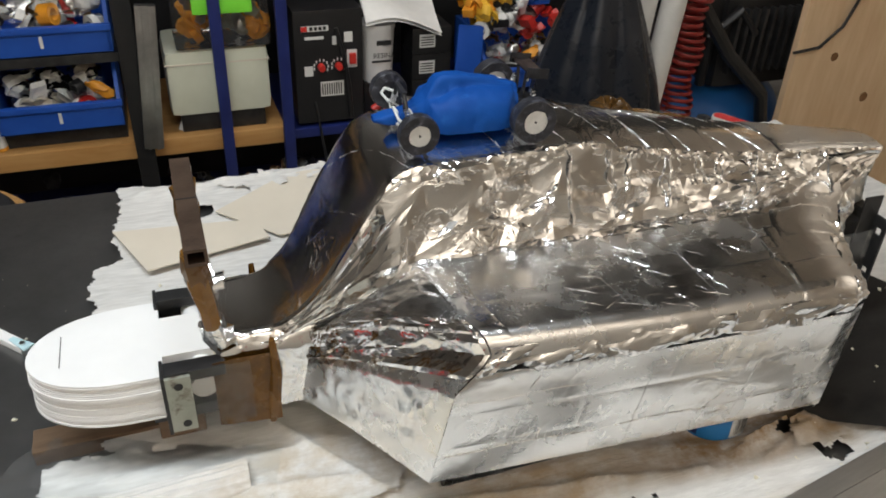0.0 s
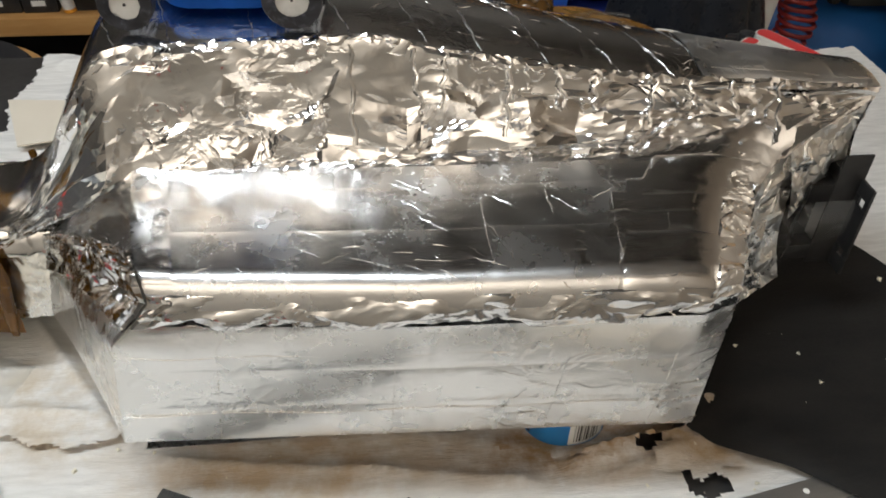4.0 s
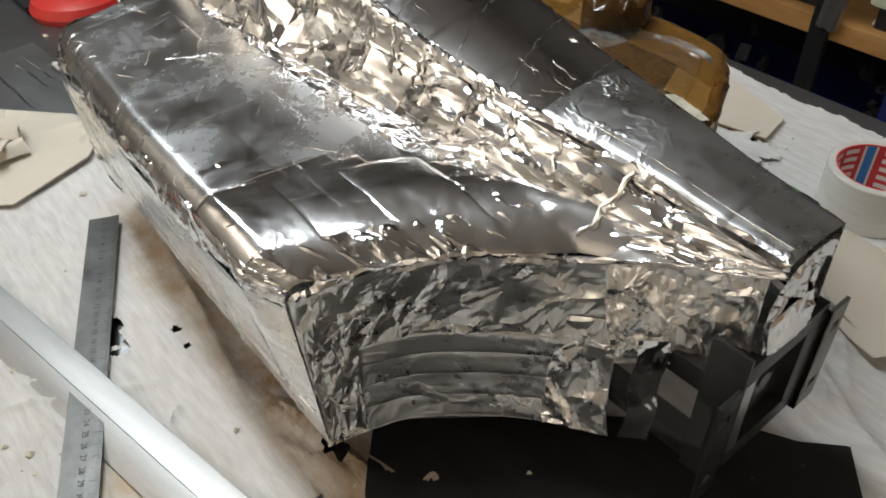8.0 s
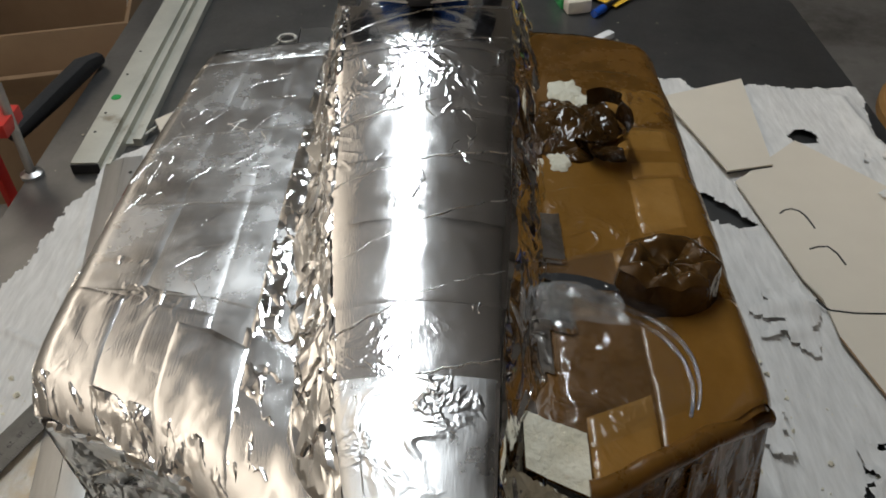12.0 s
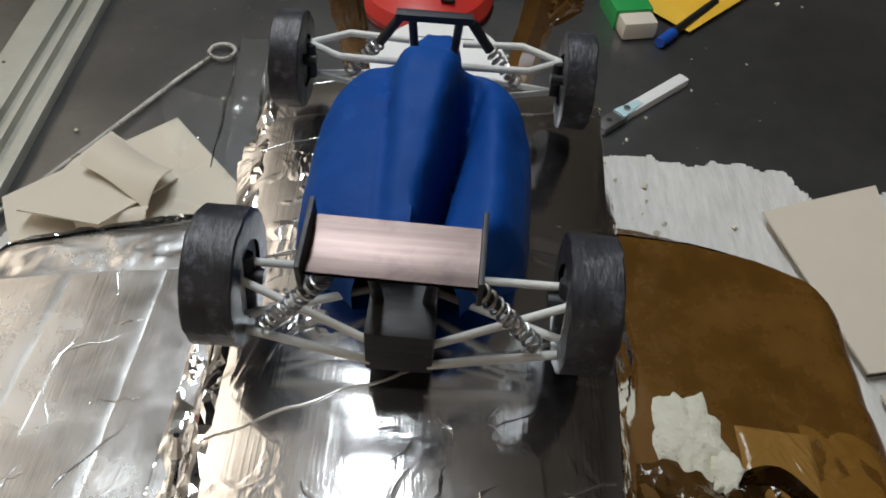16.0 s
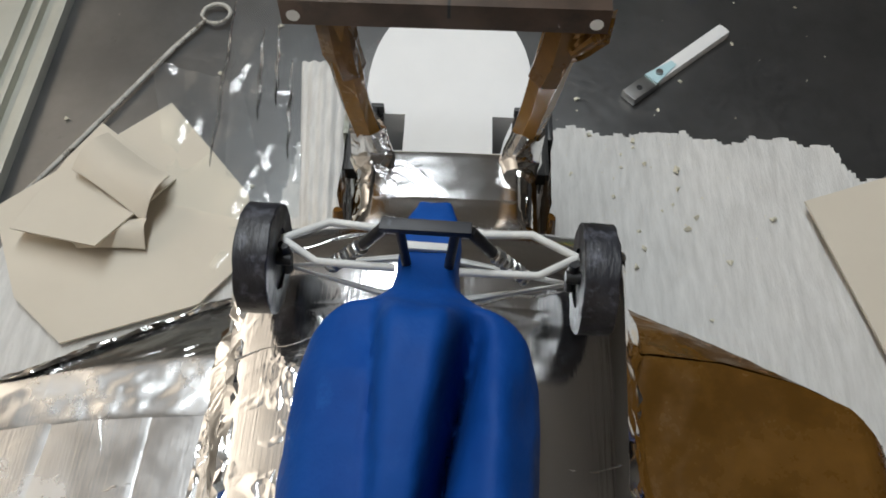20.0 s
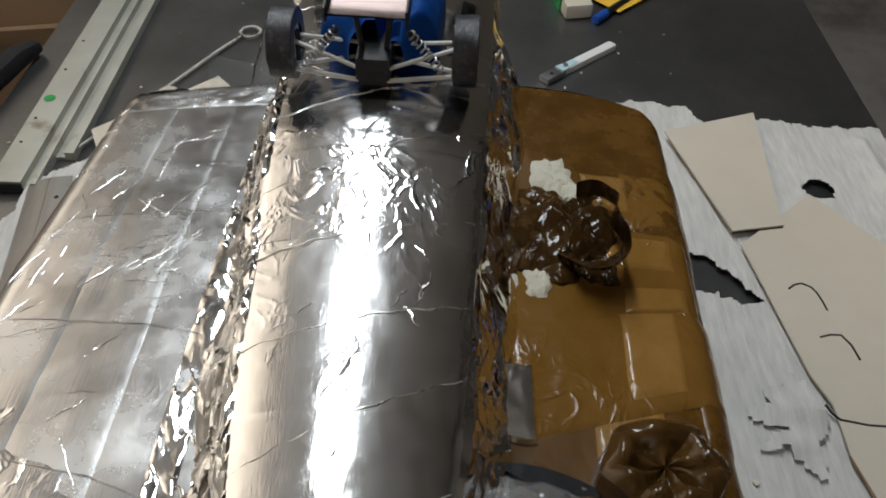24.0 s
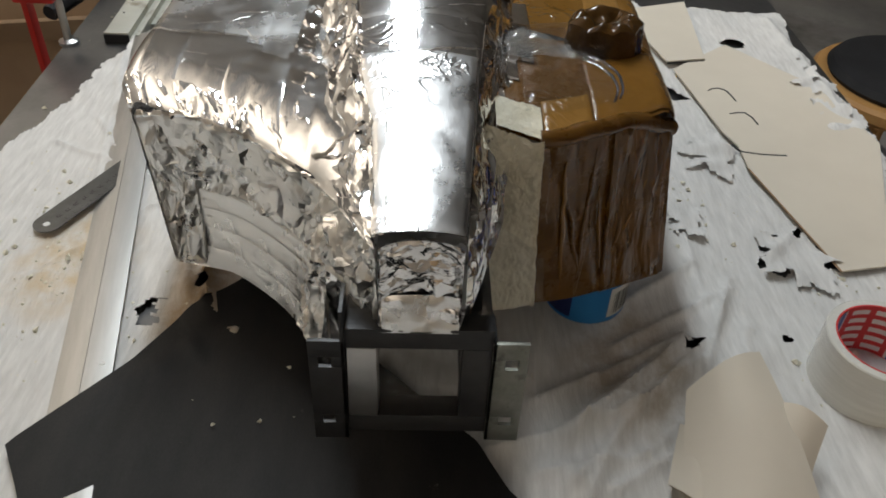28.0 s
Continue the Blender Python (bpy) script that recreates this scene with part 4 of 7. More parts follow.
part("rear_pleat", crushed(right_rear, 0.03, 0.28, 0.02, 1, 10, 4, 0.0022, 0.0024, 14, 3, 0.28, 0.42), BROWN, brown, sharp=35)
part("rear_rim", Shape().tube([along(RIM_R, 0.0 + 0.62 * k / 40) + Vector((-0.0038, 0, -0.0030)) for k in range(41)], 0.0058, 12).rough(0.0012, 60, 5), BROWN, brown, "tape folded over the rear edge", sharp=60)
rnd = random.Random(41)
for k in range(8):
    u0, u1, v0, v1 = 0.04 + 0.066 * k + rnd.uniform(-0.03, 0.03), 0.16 + 0.040 * k + rnd.uniform(-0.05, 0.05), rnd.uniform(0.10, 0.45), rnd.uniform(0.60, 0.98)
    f = [right_rear(u0 + (u1 - u0) * j / 11, v0 + (v1 - v0) * j / 11) + Vector((0.0008 + 0.0008 * math.sin(j + k), 0, 0)) for j in range(12)]
    part("rear_pleat", Shape().tube(f, [0.0003 + (0.0008 + 0.0003 * (k % 4)) * math.sin(math.pi * (j + 0.5) / 12) for j in range(12)], 7).rough(0.0014, 70, k), (BROWN, BROWN_MID)[k % 3 == 1], brown, sharp=40)
foam = skin(right_rear, 0.60, 1.0, 0.0, 1.0, 70, 100, 0.001, 0.0034, 100, 14, False)
part("foam_block", foam, FOAM, brown, "bare chipped off-white foam corner", sharp=50)
part("foam_top", skin(right_main, 0.93, 1.0, 0.0, 0.155, 24, 26, 0.0030, 0.0008, 90, 15, False), FOAM, brown, "bare off-white foam", sharp=50)
for cx, cy, r, seed in ((-0.092, 0.096, 0.016, 3), (-0.078, 0.108, 0.008, 4), (-0.045, 0.083, 0.007, 6), (-0.005, 0.083, 0.009, 5)):
    spot = Shape().grid(lambda u, v: Vector((cx + r * v * (1.0 + 0.55 * noise.noise(Vector((math.cos(6.2832 * u) * 2.2, math.sin(6.2832 * u) * 2.2, seed)))) * math.cos(6.2832 * u) * 1.2, cy + r * v * (1.0 + 0.55 * noise.noise(Vector((math.cos(6.2832 * u) * 2.2, math.sin(6.2832 * u) * 2.2, seed)))) * math.sin(6.2832 * u) * 0.8, 0.2052 - 0.003 * v ** 4)), 40, 8, close_u=True)
    part("foam_spot", spot.rough(0.0012, 220, seed), FOAM, brown, "bare foam showing through torn tape", sharp=60)
part("foil_joint", skin(right_main, 0.0, 0.86, 0.03, 0.10, 240, 12, 0.0024, 0.0024, 95, 18), FOIL_ROUGH, brown, "crinkled foil where pod meets spine", sharp=28)
for a, b in ((0.56, 0.665), (0.70, 0.79)):
    part("foil_patch", skin(right_main, a, b, 0.06, 0.175, 22, 18, 0.0040, 0.0014, 80, a * 10), FOIL_ROUGH, brown, sharp=28)


def lump(name, c, rx, ry, h, seed, label):
    """Bunched tape: a squat drum whose top is gathered into folds round a pinched middle."""

    def at(u, v):
        a = 2 * math.pi * u
        if v < 0.45:
            k = v / 0.45
            rr, z = 1.04 - 0.05 * k, h * 0.86 * k
        else:
            k = (v - 0.45) / 0.55
            rr, z = 0.99 * (1 - k) ** 0.8 + 0.02, h * (0.86 + 0.16 * math.sin(math.pi * min(1.0, k * 1.5)) - 0.30 * max(0.0, k - 0.45))
        fold = abs(math.sin(a * 3.5 + seed + 1.3 * math.sin(a))) * min(1.0, v * 1.6)
        f = 1 + 0.10 * noise.noise(Vector((math.cos(a) * 1.3, math.sin(a) * 1.3, seed))) - 0.10 * fold
        z += 0.16 * h * (fold - 0.5) * min(1.0, max(0.0, (v - 0.3) * 4)) + 0.10 * h * noise.noise(Vector((math.cos(a) * 2 * rr, math.sin(a) * 2 * rr, seed)))
        return Vector((c[0] + rx * rr * f * math.cos(a), c[1] + ry * rr * f * math.sin(a), c[2] + z))

    return part(name, Shape().grid(at, 90, 34, close_u=True).rough(0.0008, 90, seed), BROWN_DARK, brown, label, sharp=40)


lump("tape_knob", (0.108, 0.128, 0.199), 0.023, 0.027, 0.023, 3, "dark bunched knob of brown tape")


def curl(u, v):
    a = -0.6 + 3.6 * u
    r = 0.027 + 0.007 * math.sin(3 * a)
    w = 0.018 * math.sin(math.pi * min(1, u * 1.2 + 0.1))
    return Vector((-0.040 + r * math.cos(a) * 1.1 + (v - 0.5) * w, 0.105 + r * math.sin(a), 0.206 + 0.016 * math.sin(math.pi * u) + (v - 0.5) * 0.016 + 0.003 * math.sin(9 * u + 4 * v)))


part("tape_curl", Shape().grid(curl, 60, 16).rough(0.0016, 70, 5), BROWN_DARK, brown, "twisted loose end of brown tape", sharp=30)
part("tape_pucker", crushed(lambda u, v: Vector((-0.043 + 0.037 * (2 * u - 1), 0.099 + 0.029 * (2 * v - 1), 0.199 + 0.013 * max(0.0, (1 - (2 * u - 1) ** 2) * (1 - (2 * v - 1) ** 2)) ** 0.6)), 0, 1, 0, 1, 6, 5, 0.0, 0.0052, 23, 3, 0.34, 0.42), BROWN_DARK, brown, "puckered brown tape", sharp=30)
for a, c, d, e, k in ((0.50, 0.64, 0.42, 0.58, 1), (0.66, 0.74, 0.32, 0.50, 2), (0.91, 0.99, 0.16, 0.34, 3), (0.22, 0.30, 0.36, 0.50, 4), (0.355, 0.42, 0.40, 0.60, 5), (0.455, 0.50, 0.44, 0.62, 6)):
    part("tape_patch", skin(right_main, a, c, d, e, 16, 16, 0.0030, 0.0006, 34, 30 + k), BROWN_LIGHT, brown, "single layer of paler brown tape", sharp=60)
film = skin(right_main, 0.66, 0.95, 0.10, 0.44, 46, 40, 0.0064, 0.0020, 40, 21)
part("clear_film", film, CLEAR, brown, "loose clear film over the brown tape", sharp=40).visible_shadow = False
arc = [(0.118 + 0.075 * (k / 18) ** 1.8, 0.056 + 0.074 * math.sin(math.pi * 0.62 * k / 18), 0.2062 - 0.002 * k / 18) for k in range(19)]
for s in (0.0, 0.004):
    part("film_fold", Shape().tube([(x + s, y - s, z) for x, y, z in arc], 0.0010, 8).rough(0.0010, 120), CLEAR, brown, "rolled edge of clear film", sharp=60).visible_shadow = False
# near-black patch laid on the tape for the shade inside the slit
part("slit_shade", Shape().grid(lambda u, v: Vector((0.103 + 0.010 * v * math.sin(math.pi * u) + 0.014 * u * u, 0.056 + 0.050 * u, 0.2062 + 0.002 * math.sin(math.pi * u))), 16, 5), DARK, brown, "dark patch standing for the shaded slit under lifted film")
part("film_tent", Shape().grid(lambda u, v: Vector((0.108 + 0.028 * v + 0.006 * u, 0.056 + 0.046 * u, 0.2058 + 0.011 * math.sin(math.pi * v) * math.sin(math.pi * min(1, 0.15 + u)) ** 0.7)), 30, 24).rough(0.0030, 110, 8), MILKY, brown, "crumpled whitish clear film", sharp=30).visible_shadow = False

# neck and nose
NECK_L = lambda u, v: Vector((-0.300 + 0.045 * u, -0.046 - 0.006 * v, 0.127 - 0.072 * v))
NECK_R = lambda u, v: Vector((-0.300 + 0.045 * u, 0.046 + 0.006 * v, 0.127 - 0.072 * v))
for f, s in ((NECK_L, 1), (NECK_R, 2)):
    part("neck_side", skin(f, 0, 1, 0, 1, 26, 30, 0.0, 0.0016, 60, s, False), FOIL_SIDE, body, sharp=40)
part("neck_lip", skin(lambda u, v: Vector((-0.34 + 0.085 * u, -0.040 - 0.012 * v, 0.1315 - 0.018 * v * v)), 0, 1, 0, 1, 60, 12, 0.0012, 0.0016, 90, 4), FOIL_ROUGH, body, sharp=30)
part("neck_lip", skin(lambda u, v: Vector((-0.34 + 0.085 * u, 0.040 + 0.012 * v, 0.1315 - 0.018 * v * v)), 0, 1, 0, 1, 60, 12, 0.0012, 0.0016, 90, 5), FOIL_ROUGH, body, sharp=30)
part("neck_core", Shape().box(-0.345, -0.25, -0.044, 0.044, 0.058, 0.127, 0.002), FOAM, body)
for s in (-1, 1):
    part("brown_wrap", skin(lambda u, v: Vector((-0.348 + 0.052 * u, s * (0.057 + 0.003 * v), 0.119 - 0.066 * v - 0.006 * u * v)), 0, 1, 0, 1, 26, 26, 0.0, 0.0016, 55, s + 3, False), BROWN, body, "brown tape wrap", sharp=40)
    part("brown_wrap_fold", Shape().tube([(-0.299, s * 0.058, 0.132), (-0.297, s * 0.060, 0.10), (-0.300, s * 0.061, 0.07), (-0.304, s * 0.060, 0.045)], [0.002, 0.004, 0.005, 0.003], 8).rough(0.002, 160), BROWN, body, sharp=30)
    film = part("clear_wrap", skin(lambda u, v: Vector((-0.368 + 0.05 * u, s * 0.0605, 0.118 - 0.068 * v)), 0, 1, 0, 1, 14, 14, 0, 0.0008, 40, s, False), CLEAR, body, "clear film")
    film.visible_shadow = False
    steel = surface("pale_green_steel", (0.30, 0.32, 0.27), (0.40, 0.41, 0.36), rough=0.5, metal=0.3, scale=40, fine=400, bump=0.0002, stain=(0.10, 0.07, 0.05), stain_scale=60, stain_cut=(0.58, 0.7)) if s < 0 else STEEL_DARK
    axle = part("axle_plate", Shape().box(-0.386, -0.366, s * 0.060, s * 0.0635, 0.058, 0.115, 0.0008), steel, body, "axle mounting plate")
    part("flange", Shape().box(-0.389, -0.386, s * 0.040, s * 0.0635, 0.056, 0.117, 0.0006), STEEL_DARK, axle)
    part("top_bar", Shape().box(-0.386, -0.338, s * 0.044, s * 0.060, 0.107, 0.117, 0.001), STEEL_DARK, axle)
    part("bolt_hole", Shape().lathe([(0.0, 0.0002), (0.0035, 0.0002), (0.0035, -0.0002)], (-0.376, s * 0.0638, 0.106), "y", 14), INK, axle)
    part("bolt_hole", Shape().lathe([(0.0, 0.0002), (0.0035, 0.0002), (0.0035, -0.0002)], (-0.374, s * 0.0638, 0.066), "y", 14), INK, axle)
part("axle_tube", Shape().tube([(-0.356, -0.056, 0.095), (-0.356, 0.056, 0.095)], 0.011, 16), WHITE, body, "white plastic axle tube")
part("chassis_bar", Shape().box(-0.40, -0.31, -0.05, 0.05, 0.060, 0.072, 0.001), STEEL_DARK, body)


def nose_outline(grow):
    pts = [(-0.337, -0.027), (-0.386, -0.027), (-0.386, -0.053 - grow)]
    for k in range(25):
        a = math.pi * k / 24
        pts.append((-0.405 - (0.087 + grow) * math.sin(a) ** 0.85, -(0.053 + grow) * math.cos(a)))
    return pts + [(-0.386, 0.053 + grow), (-0.386, 0.027), (-0.337, 0.027)]


rnd = random.Random(2)
for k in range(24):
    g = rnd.uniform(-0.0012, 0.0008) - 0.002 * (k == 0)
    part("nose_sheet", Shape().slab(nose_outline(g), 0.066 + k * 0.00187, 0.066 + k * 0.00187 + 0.00172), WHITE, body, sharp=30)
part("pencil_line", Shape().box(-0.4655, -0.4648, -0.018, 0.024, 0.1109, 0.1111), INK, body)

# roll bar: a brown channel on two taped legs
def channel(x0, x1, y0, y1, z0, z1, t=0.0024):
    """A hollow square tube along y."""
    s = Shape()
    for y in (y0, y1):
        for d in (0.0, t):
            s.v += [(x0 + d, y, z0 + d), (x1 - d, y, z0 + d), (x1 - d, y, z1 - d), (x0 + d, y, z1 - d)]
    for k in range(4):
        n = (k + 1) % 4
        s.f += [(k, n, 8 + n, 8 + k), (4 + n, 4 + k, 12 + k, 12 + n), (n, k, 4 + k, 4 + n), (8 + k, 8 + n, 12 + n, 12 + k)]
    return s


bar = part("roll_bar", channel(-0.3560, -0.3395, -0.078, 0.074, 0.2262, 0.2405), BROWN_PAINT, body, "brown square steel tube roll bar", sharp=30)
part("joint", Shape().box(-0.3558, -0.3392, -0.0007, 0.0007, 0.2330, 0.2408), INK, bar, "dark butt joint")
for y in (-0.072, 0.068):
    part("bolt_hole", Shape().lathe([(0.0, 0.0003), (0.0032, 0.0003), (0.0032, 0.0)], (-0.3392, y, 0.232), "x", 14), LABEL_WHITE, bar)
for s in (-1, 1):
    pts = [(-0.350, s * 0.055, 0.226), (-0.349, s * 0.053, 0.20), (-0.346, s * 0.048, 0.17), (-0.342, s * 0.042, 0.135), (-0.342, s * 0.041, 0.122)]
    part("roll_bar_leg", Shape().tube(pts, [0.0080, 0.0092, 0.0082, 0.0078, 0.0075], 7).rough(0.0034, 70, s), BROWN_MID, body, "roll bar leg wrapped in glossy brown tape", sharp=18)
    part("leg_wrap", Shape().tube([(-0.3505, s * 0.0555, 0.224), (-0.3480, s * 0.0535, 0.205), (-0.3470, s * 0.0500, 0.190)], [0.0095, 0.0104, 0.0088], 6).rough(0.0040, 80, s + 7), BROWN, body, sharp=18)
    part("leg_foil", Shape().tube([(-0.344, s * 0.045, 0.150), (-0.342, s * 0.042, 0.138), (-0.338, s * 0.041, 0.128), (-0.325, s * 0.041, 0.130)], [0.010, 0.011, 0.012, 0.009], 14).rough(0.0035, 120, s + 4), FOIL_ROUGH, body, sharp=25)
part("tape_tuft", crushed(lambda u, v: Vector((-0.345 + 0.004 * math.sin(4 * u), 0.052 + 0.026 * u, 0.224 - 0.022 * v + 0.010 * u)), 0, 1, 0, 1, 4, 4, 0.0, 0.0034, 31, 2, 0.4, 0.4), BROWN_MID, body, "loose end of brown tape", sharp=20)
part("tape_seam", Shape().tube([(-0.322 + 0.0008 * math.sin(j), -0.040 + 0.080 * j / 16, 0.1300) for j in range(17)], 0.0005, 6).rough(0.0004, 150, 4), FOIL_ROUGH, body, sharp=60)
part("tape_tie", Shape().tube([(-0.352, 0.052, 0.222), (-0.340, 0.060, 0.212), (-0.338, 0.068, 0.224)], 0.002, 6).rough(0.001, 200), BROWN, body)

# tail frame
STEEL_DULL = surface("dull_greenish_steel", (0.16, 0.165, 0.14), (0.28, 0.28, 0.25), rough=0.42, metal=0.8, scale=40, fine=400, bump=0.0002, stain=(0.06, 0.05, 0.04), stain_scale=50, stain_cut=(0.55, 0.7))
frame_part = part("tail_frame", Shape().box(0.330, 0.346, -0.041, 0.041, 0.060, 0.074, 0.001).box(0.330, 0.346, -0.041, 0.041, 0.131, 0.146, 0.001).box(0.330, 0.346, 0.024, 0.041, 0.074, 0.131, 0.001), STEEL_DARK, body, "welded black steel tail frame")
part("bright_post", Shape().box(0.330, 0.3465, -0.040, -0.023, 0.074, 0.131, 0.001).rough(0.0008, 200), STEEL, frame_part, "bare shiny steel post")
for s in (-1, 1):
    part("long_bar", Shape().box(0.16, 0.331, s * 0.026, s * 0.042, 0.118, 0.134, 0.001), STEEL_DARK, frame_part)
    part("long_bar", Shape().box(0.16, 0.331, s * 0.026, s * 0.042, 0.060, 0.074, 0.001), STEEL_DARK, frame_part)
    plate = Shape()
    for z0, z1 in ((0.056, 0.0705), (0.0775, 0.1185), (0.1265, 0.139)):
        plate.box(0.3465, 0.3490, s * 0.0405, s * 0.0605, z0, z1, 0.0004)
    for z0, z1 in ((0.0705, 0.0775), (0.1185, 0.1265)):
        plate.box(0.3465, 0.3490, s * 0.0405, s * 0.0480, z0, z1, 0.0003).box(0.3465, 0.3490, s * 0.0555, s * 0.0605, z0, z1, 0.0003)
    part("tail_plate", plate, STEEL_DARK if s < 0 else STEEL_DULL, frame_part, "steel angle with two bolt holes", sharp=30)
    part("plate_flange", Shape().box(0.326, 0.3490, s * 0.0405, s * 0.0428, 0.056, 0.139 + 0.022 * (s < 0), 0.0004), STEEL_DARK, frame_part)
for name, fn in (("clear_film", lambda u, v: Vector((0.337, -0.023 + 0.047 * u, 0.074 + 0.057 * v))), ("clear_film", lambda u, v: Vector((0.262 + 0.080 * u, -0.0575 + 0.004 * u, 0.128 - 0.064 * v + 0.03 * u * v))),
                 ("clear_film", lambda u, v: Vector((0.292 + 0.052 * v, 0.034 + 0.032 * u, 0.176 - 0.036 * v - 0.05 * max(0, v - 0.7) - 0.02 * u * u))), ("clear_film", lambda u, v: Vector((0.300 + 0.030 * v, 0.066 + 0.004 * u + 0.006 * v, 0.160 - 0.086 * v)))):
    part(name, skin(fn, 0, 1, 0, 1, 20, 20, 0, 0.0018, 50, 2, False), FILM_SHINY, frame_part, "wrinkled clear plastic film").visible_shadow = False
part("foil_curtain", skin(lambda u, v: Vector((0.292 + 0.012 * u + 0.0012 * math.sin(11 * v), -0.055 + 0.012 * u, 0.140 - 0.086 * v)), 0, 1, 0, 1, 14, 40, 0, 0.0022, 70, 6, False), FOIL_ROUGH, body, "hanging strip of foil", sharp=28)

# ---------- the small clay race car on the spine ----------
car = thing("clay_race_car", "small blue clay race car with black wheels on the spine", "toy car", (-0.12, -0.003, 0.2795), -2.0)
CX = Vector((0.12, 0, -0.2805))
HULL_TOP = [(-0.196, 0.2935), (-0.186, 0.2965), (-0.172, 0.2985), (-0.160, 0.304), (-0.152, 0.312), (-0.146, 0.3240), (-0.138, 0.3265), (-0.125, 0.3258), (-0.105, 0.3225), (-0.085, 0.3175), (-0.072, 0.3125), (-0.056, 0.306)]
HULL_W = [(-0.196, 0.004), (-0.188, 0.0085), (-0.172, 0.0085), (-0.1590, 0.0105), (-0.1555, 0.0215), (-0.1515, 0.0272), (-0.146, 0.0295), (-0.138, 0.0308), (-0.12, 0.0312), (-0.095, 0.0306), (-0.087, 0.0285), (-0.080, 0.015), (-0.056, 0.007)]
HULL_LOW = [(-0.196, 0.2905), (-0.186, 0.2885), (-0.160, 0.2885), (-0.145, 0.2865), (-0.09, 0.2865), (-0.07, 0.290), (-0.056, 0.292)]


def hull(u, v):
    x = -0.196 + 0.121 * u
    w, zt, zl = 1.06 * soft(HULL_W, x, 0.002), soft(HULL_TOP, x, 0.002), soft(HULL_LOW, x, 0.002)
    top = v < 0.8
    k = math.sin((v / 0.8 * 2 - 1) * math.pi / 2) if top else 1 - (v - 0.8) / 0.2 * 2
    y = w * k
    shoulder = min(zl + (0.022 if -0.16 < x < -0.08 else 0.014), zt - 0.002)
    ay = abs(y)
    z = zl
    if top:
        back = min(1.0, max(0.0, (x + 0.148) / 0.065))
        edge = max(0.0, 1 - abs(k) ** 7) ** 0.5
        start = min(1.0, max(0.0, (x + 0.152) / 0.02)) * (x < -0.07)
        if y > 0:
            wide = 0.0112 - 0.0082 * back
            fall = math.exp(-((ay / wide) ** 6))
            groove = (0.0190 * math.exp(-(((ay - wide * 1.28) / 0.0024) ** 2)) - 0.0060 * math.exp(-(((ay - 0.0205) / 0.007) ** 2))) * start
        else:
            wide = 0.0110 - 0.0030 * back
            fall = max(math.exp(-((ay / wide) ** 6)), (0.42 + 0.35 * back) * (1 - k * k) * start)
            groove = 0.0008 * math.exp(-(((ay - wide * 1.05) / 0.0008) ** 2)) * start
        z = zl + (shoulder - zl) * edge + (zt - shoulder) * fall - groove * edge
    p = Vector((x, y, z))
    return p + noise.noise_vector(p * 110) * 0.0006 + CX


end = Shape().grid(hull, 90, 100, close_v=True)
part("hull", end, BLUE_CLAY, car, "matte blue modelling clay hull", sharp=70)


TYRE_PAINT = surface("streaky_black_paint", (0.010, 0.010, 0.013), (0.034, 0.035, 0.044), rough=0.42, scale=95, fine=520, bump=0.00016, stretch=(0.55, 1.6, 1.3), stain=(0.10, 0.105, 0.13), stain_scale=170, stain_cut=(0.54, 0.70))


def wheel(name, x, s, r, w):
    """Tyre with a slightly rounded tread, a hub disc on each face."""
    c = Vector((x, s * (0.0518 - w / 2), 0.281 + r)) + CX
    h = w / 2
    t = part(name, Shape().lathe([(r * 0.55, -h), (r * 0.975, -h), (r, -h * 0.93), (r * 1.0, -h * 0.3), (r * 1.0, h * 0.3), (r, h * 0.93), (r * 0.975, h), (r * 0.55, h)], c, "y", 40).rough(0.0005, 260, x * 90), TYRE_PAINT, car, "black painted wheel", sharp=35)
    part("hub_disc", Shape().lathe([(0, s * h * 0.86), (r * 0.62, s * h * 0.86), (r * 0.62, s * h * 0.6)], c, "y", 26).rough(0.0004, 300), WHITE_PAINT, t, "rough white hub disc", sharp=40)
    part("hub_disc", Shape().lathe([(0, -s * h * 0.8), (r * 0.6, -s * h * 0.8), (r * 0.6, -s * h * 0.5)], c, "y", 26), BLACK_PAINT if x < -0.1 else WHITE_PAINT, t, sharp=40)
    part("hub_pin", Shape().lathe([(0, s * (h * 0.9 + 0.0006)), (0.0009, s * (h * 0.9 + 0.0006)), (0.0009, s * h * 0.8)], c, "y", 10), STEEL_DARK, t)


for s in (-1, 1):
    wheel("front_wheel", -0.171, s, 0.0158, 0.0095)
    wheel("rear_wheel", -0.0755, s, 0.0178, 0.0125)


def rod(name, pts, r, material, n=8, label=""):
    return part(name, Shape().tube([Vector(p) + CX for p in pts], r, n), material, car, label, sharp=50)


def spring(a, b, r, turns, wire):
    a, b = Vector(a), Vector(b)
    d = (b - a).normalized()
    e = d.orthogonal().normalized()
    f = d.cross(e)
    n = turns * 10
    pts = [a + (b - a) * (k / n) + (e * math.cos(2 * math.pi * k / 10) + f * math.sin(2 * math.pi * k / 10)) * r for k in range(n + 1)]
    return rod("spring", pts, wire, STEEL, 6, "coiled steel wire spring")


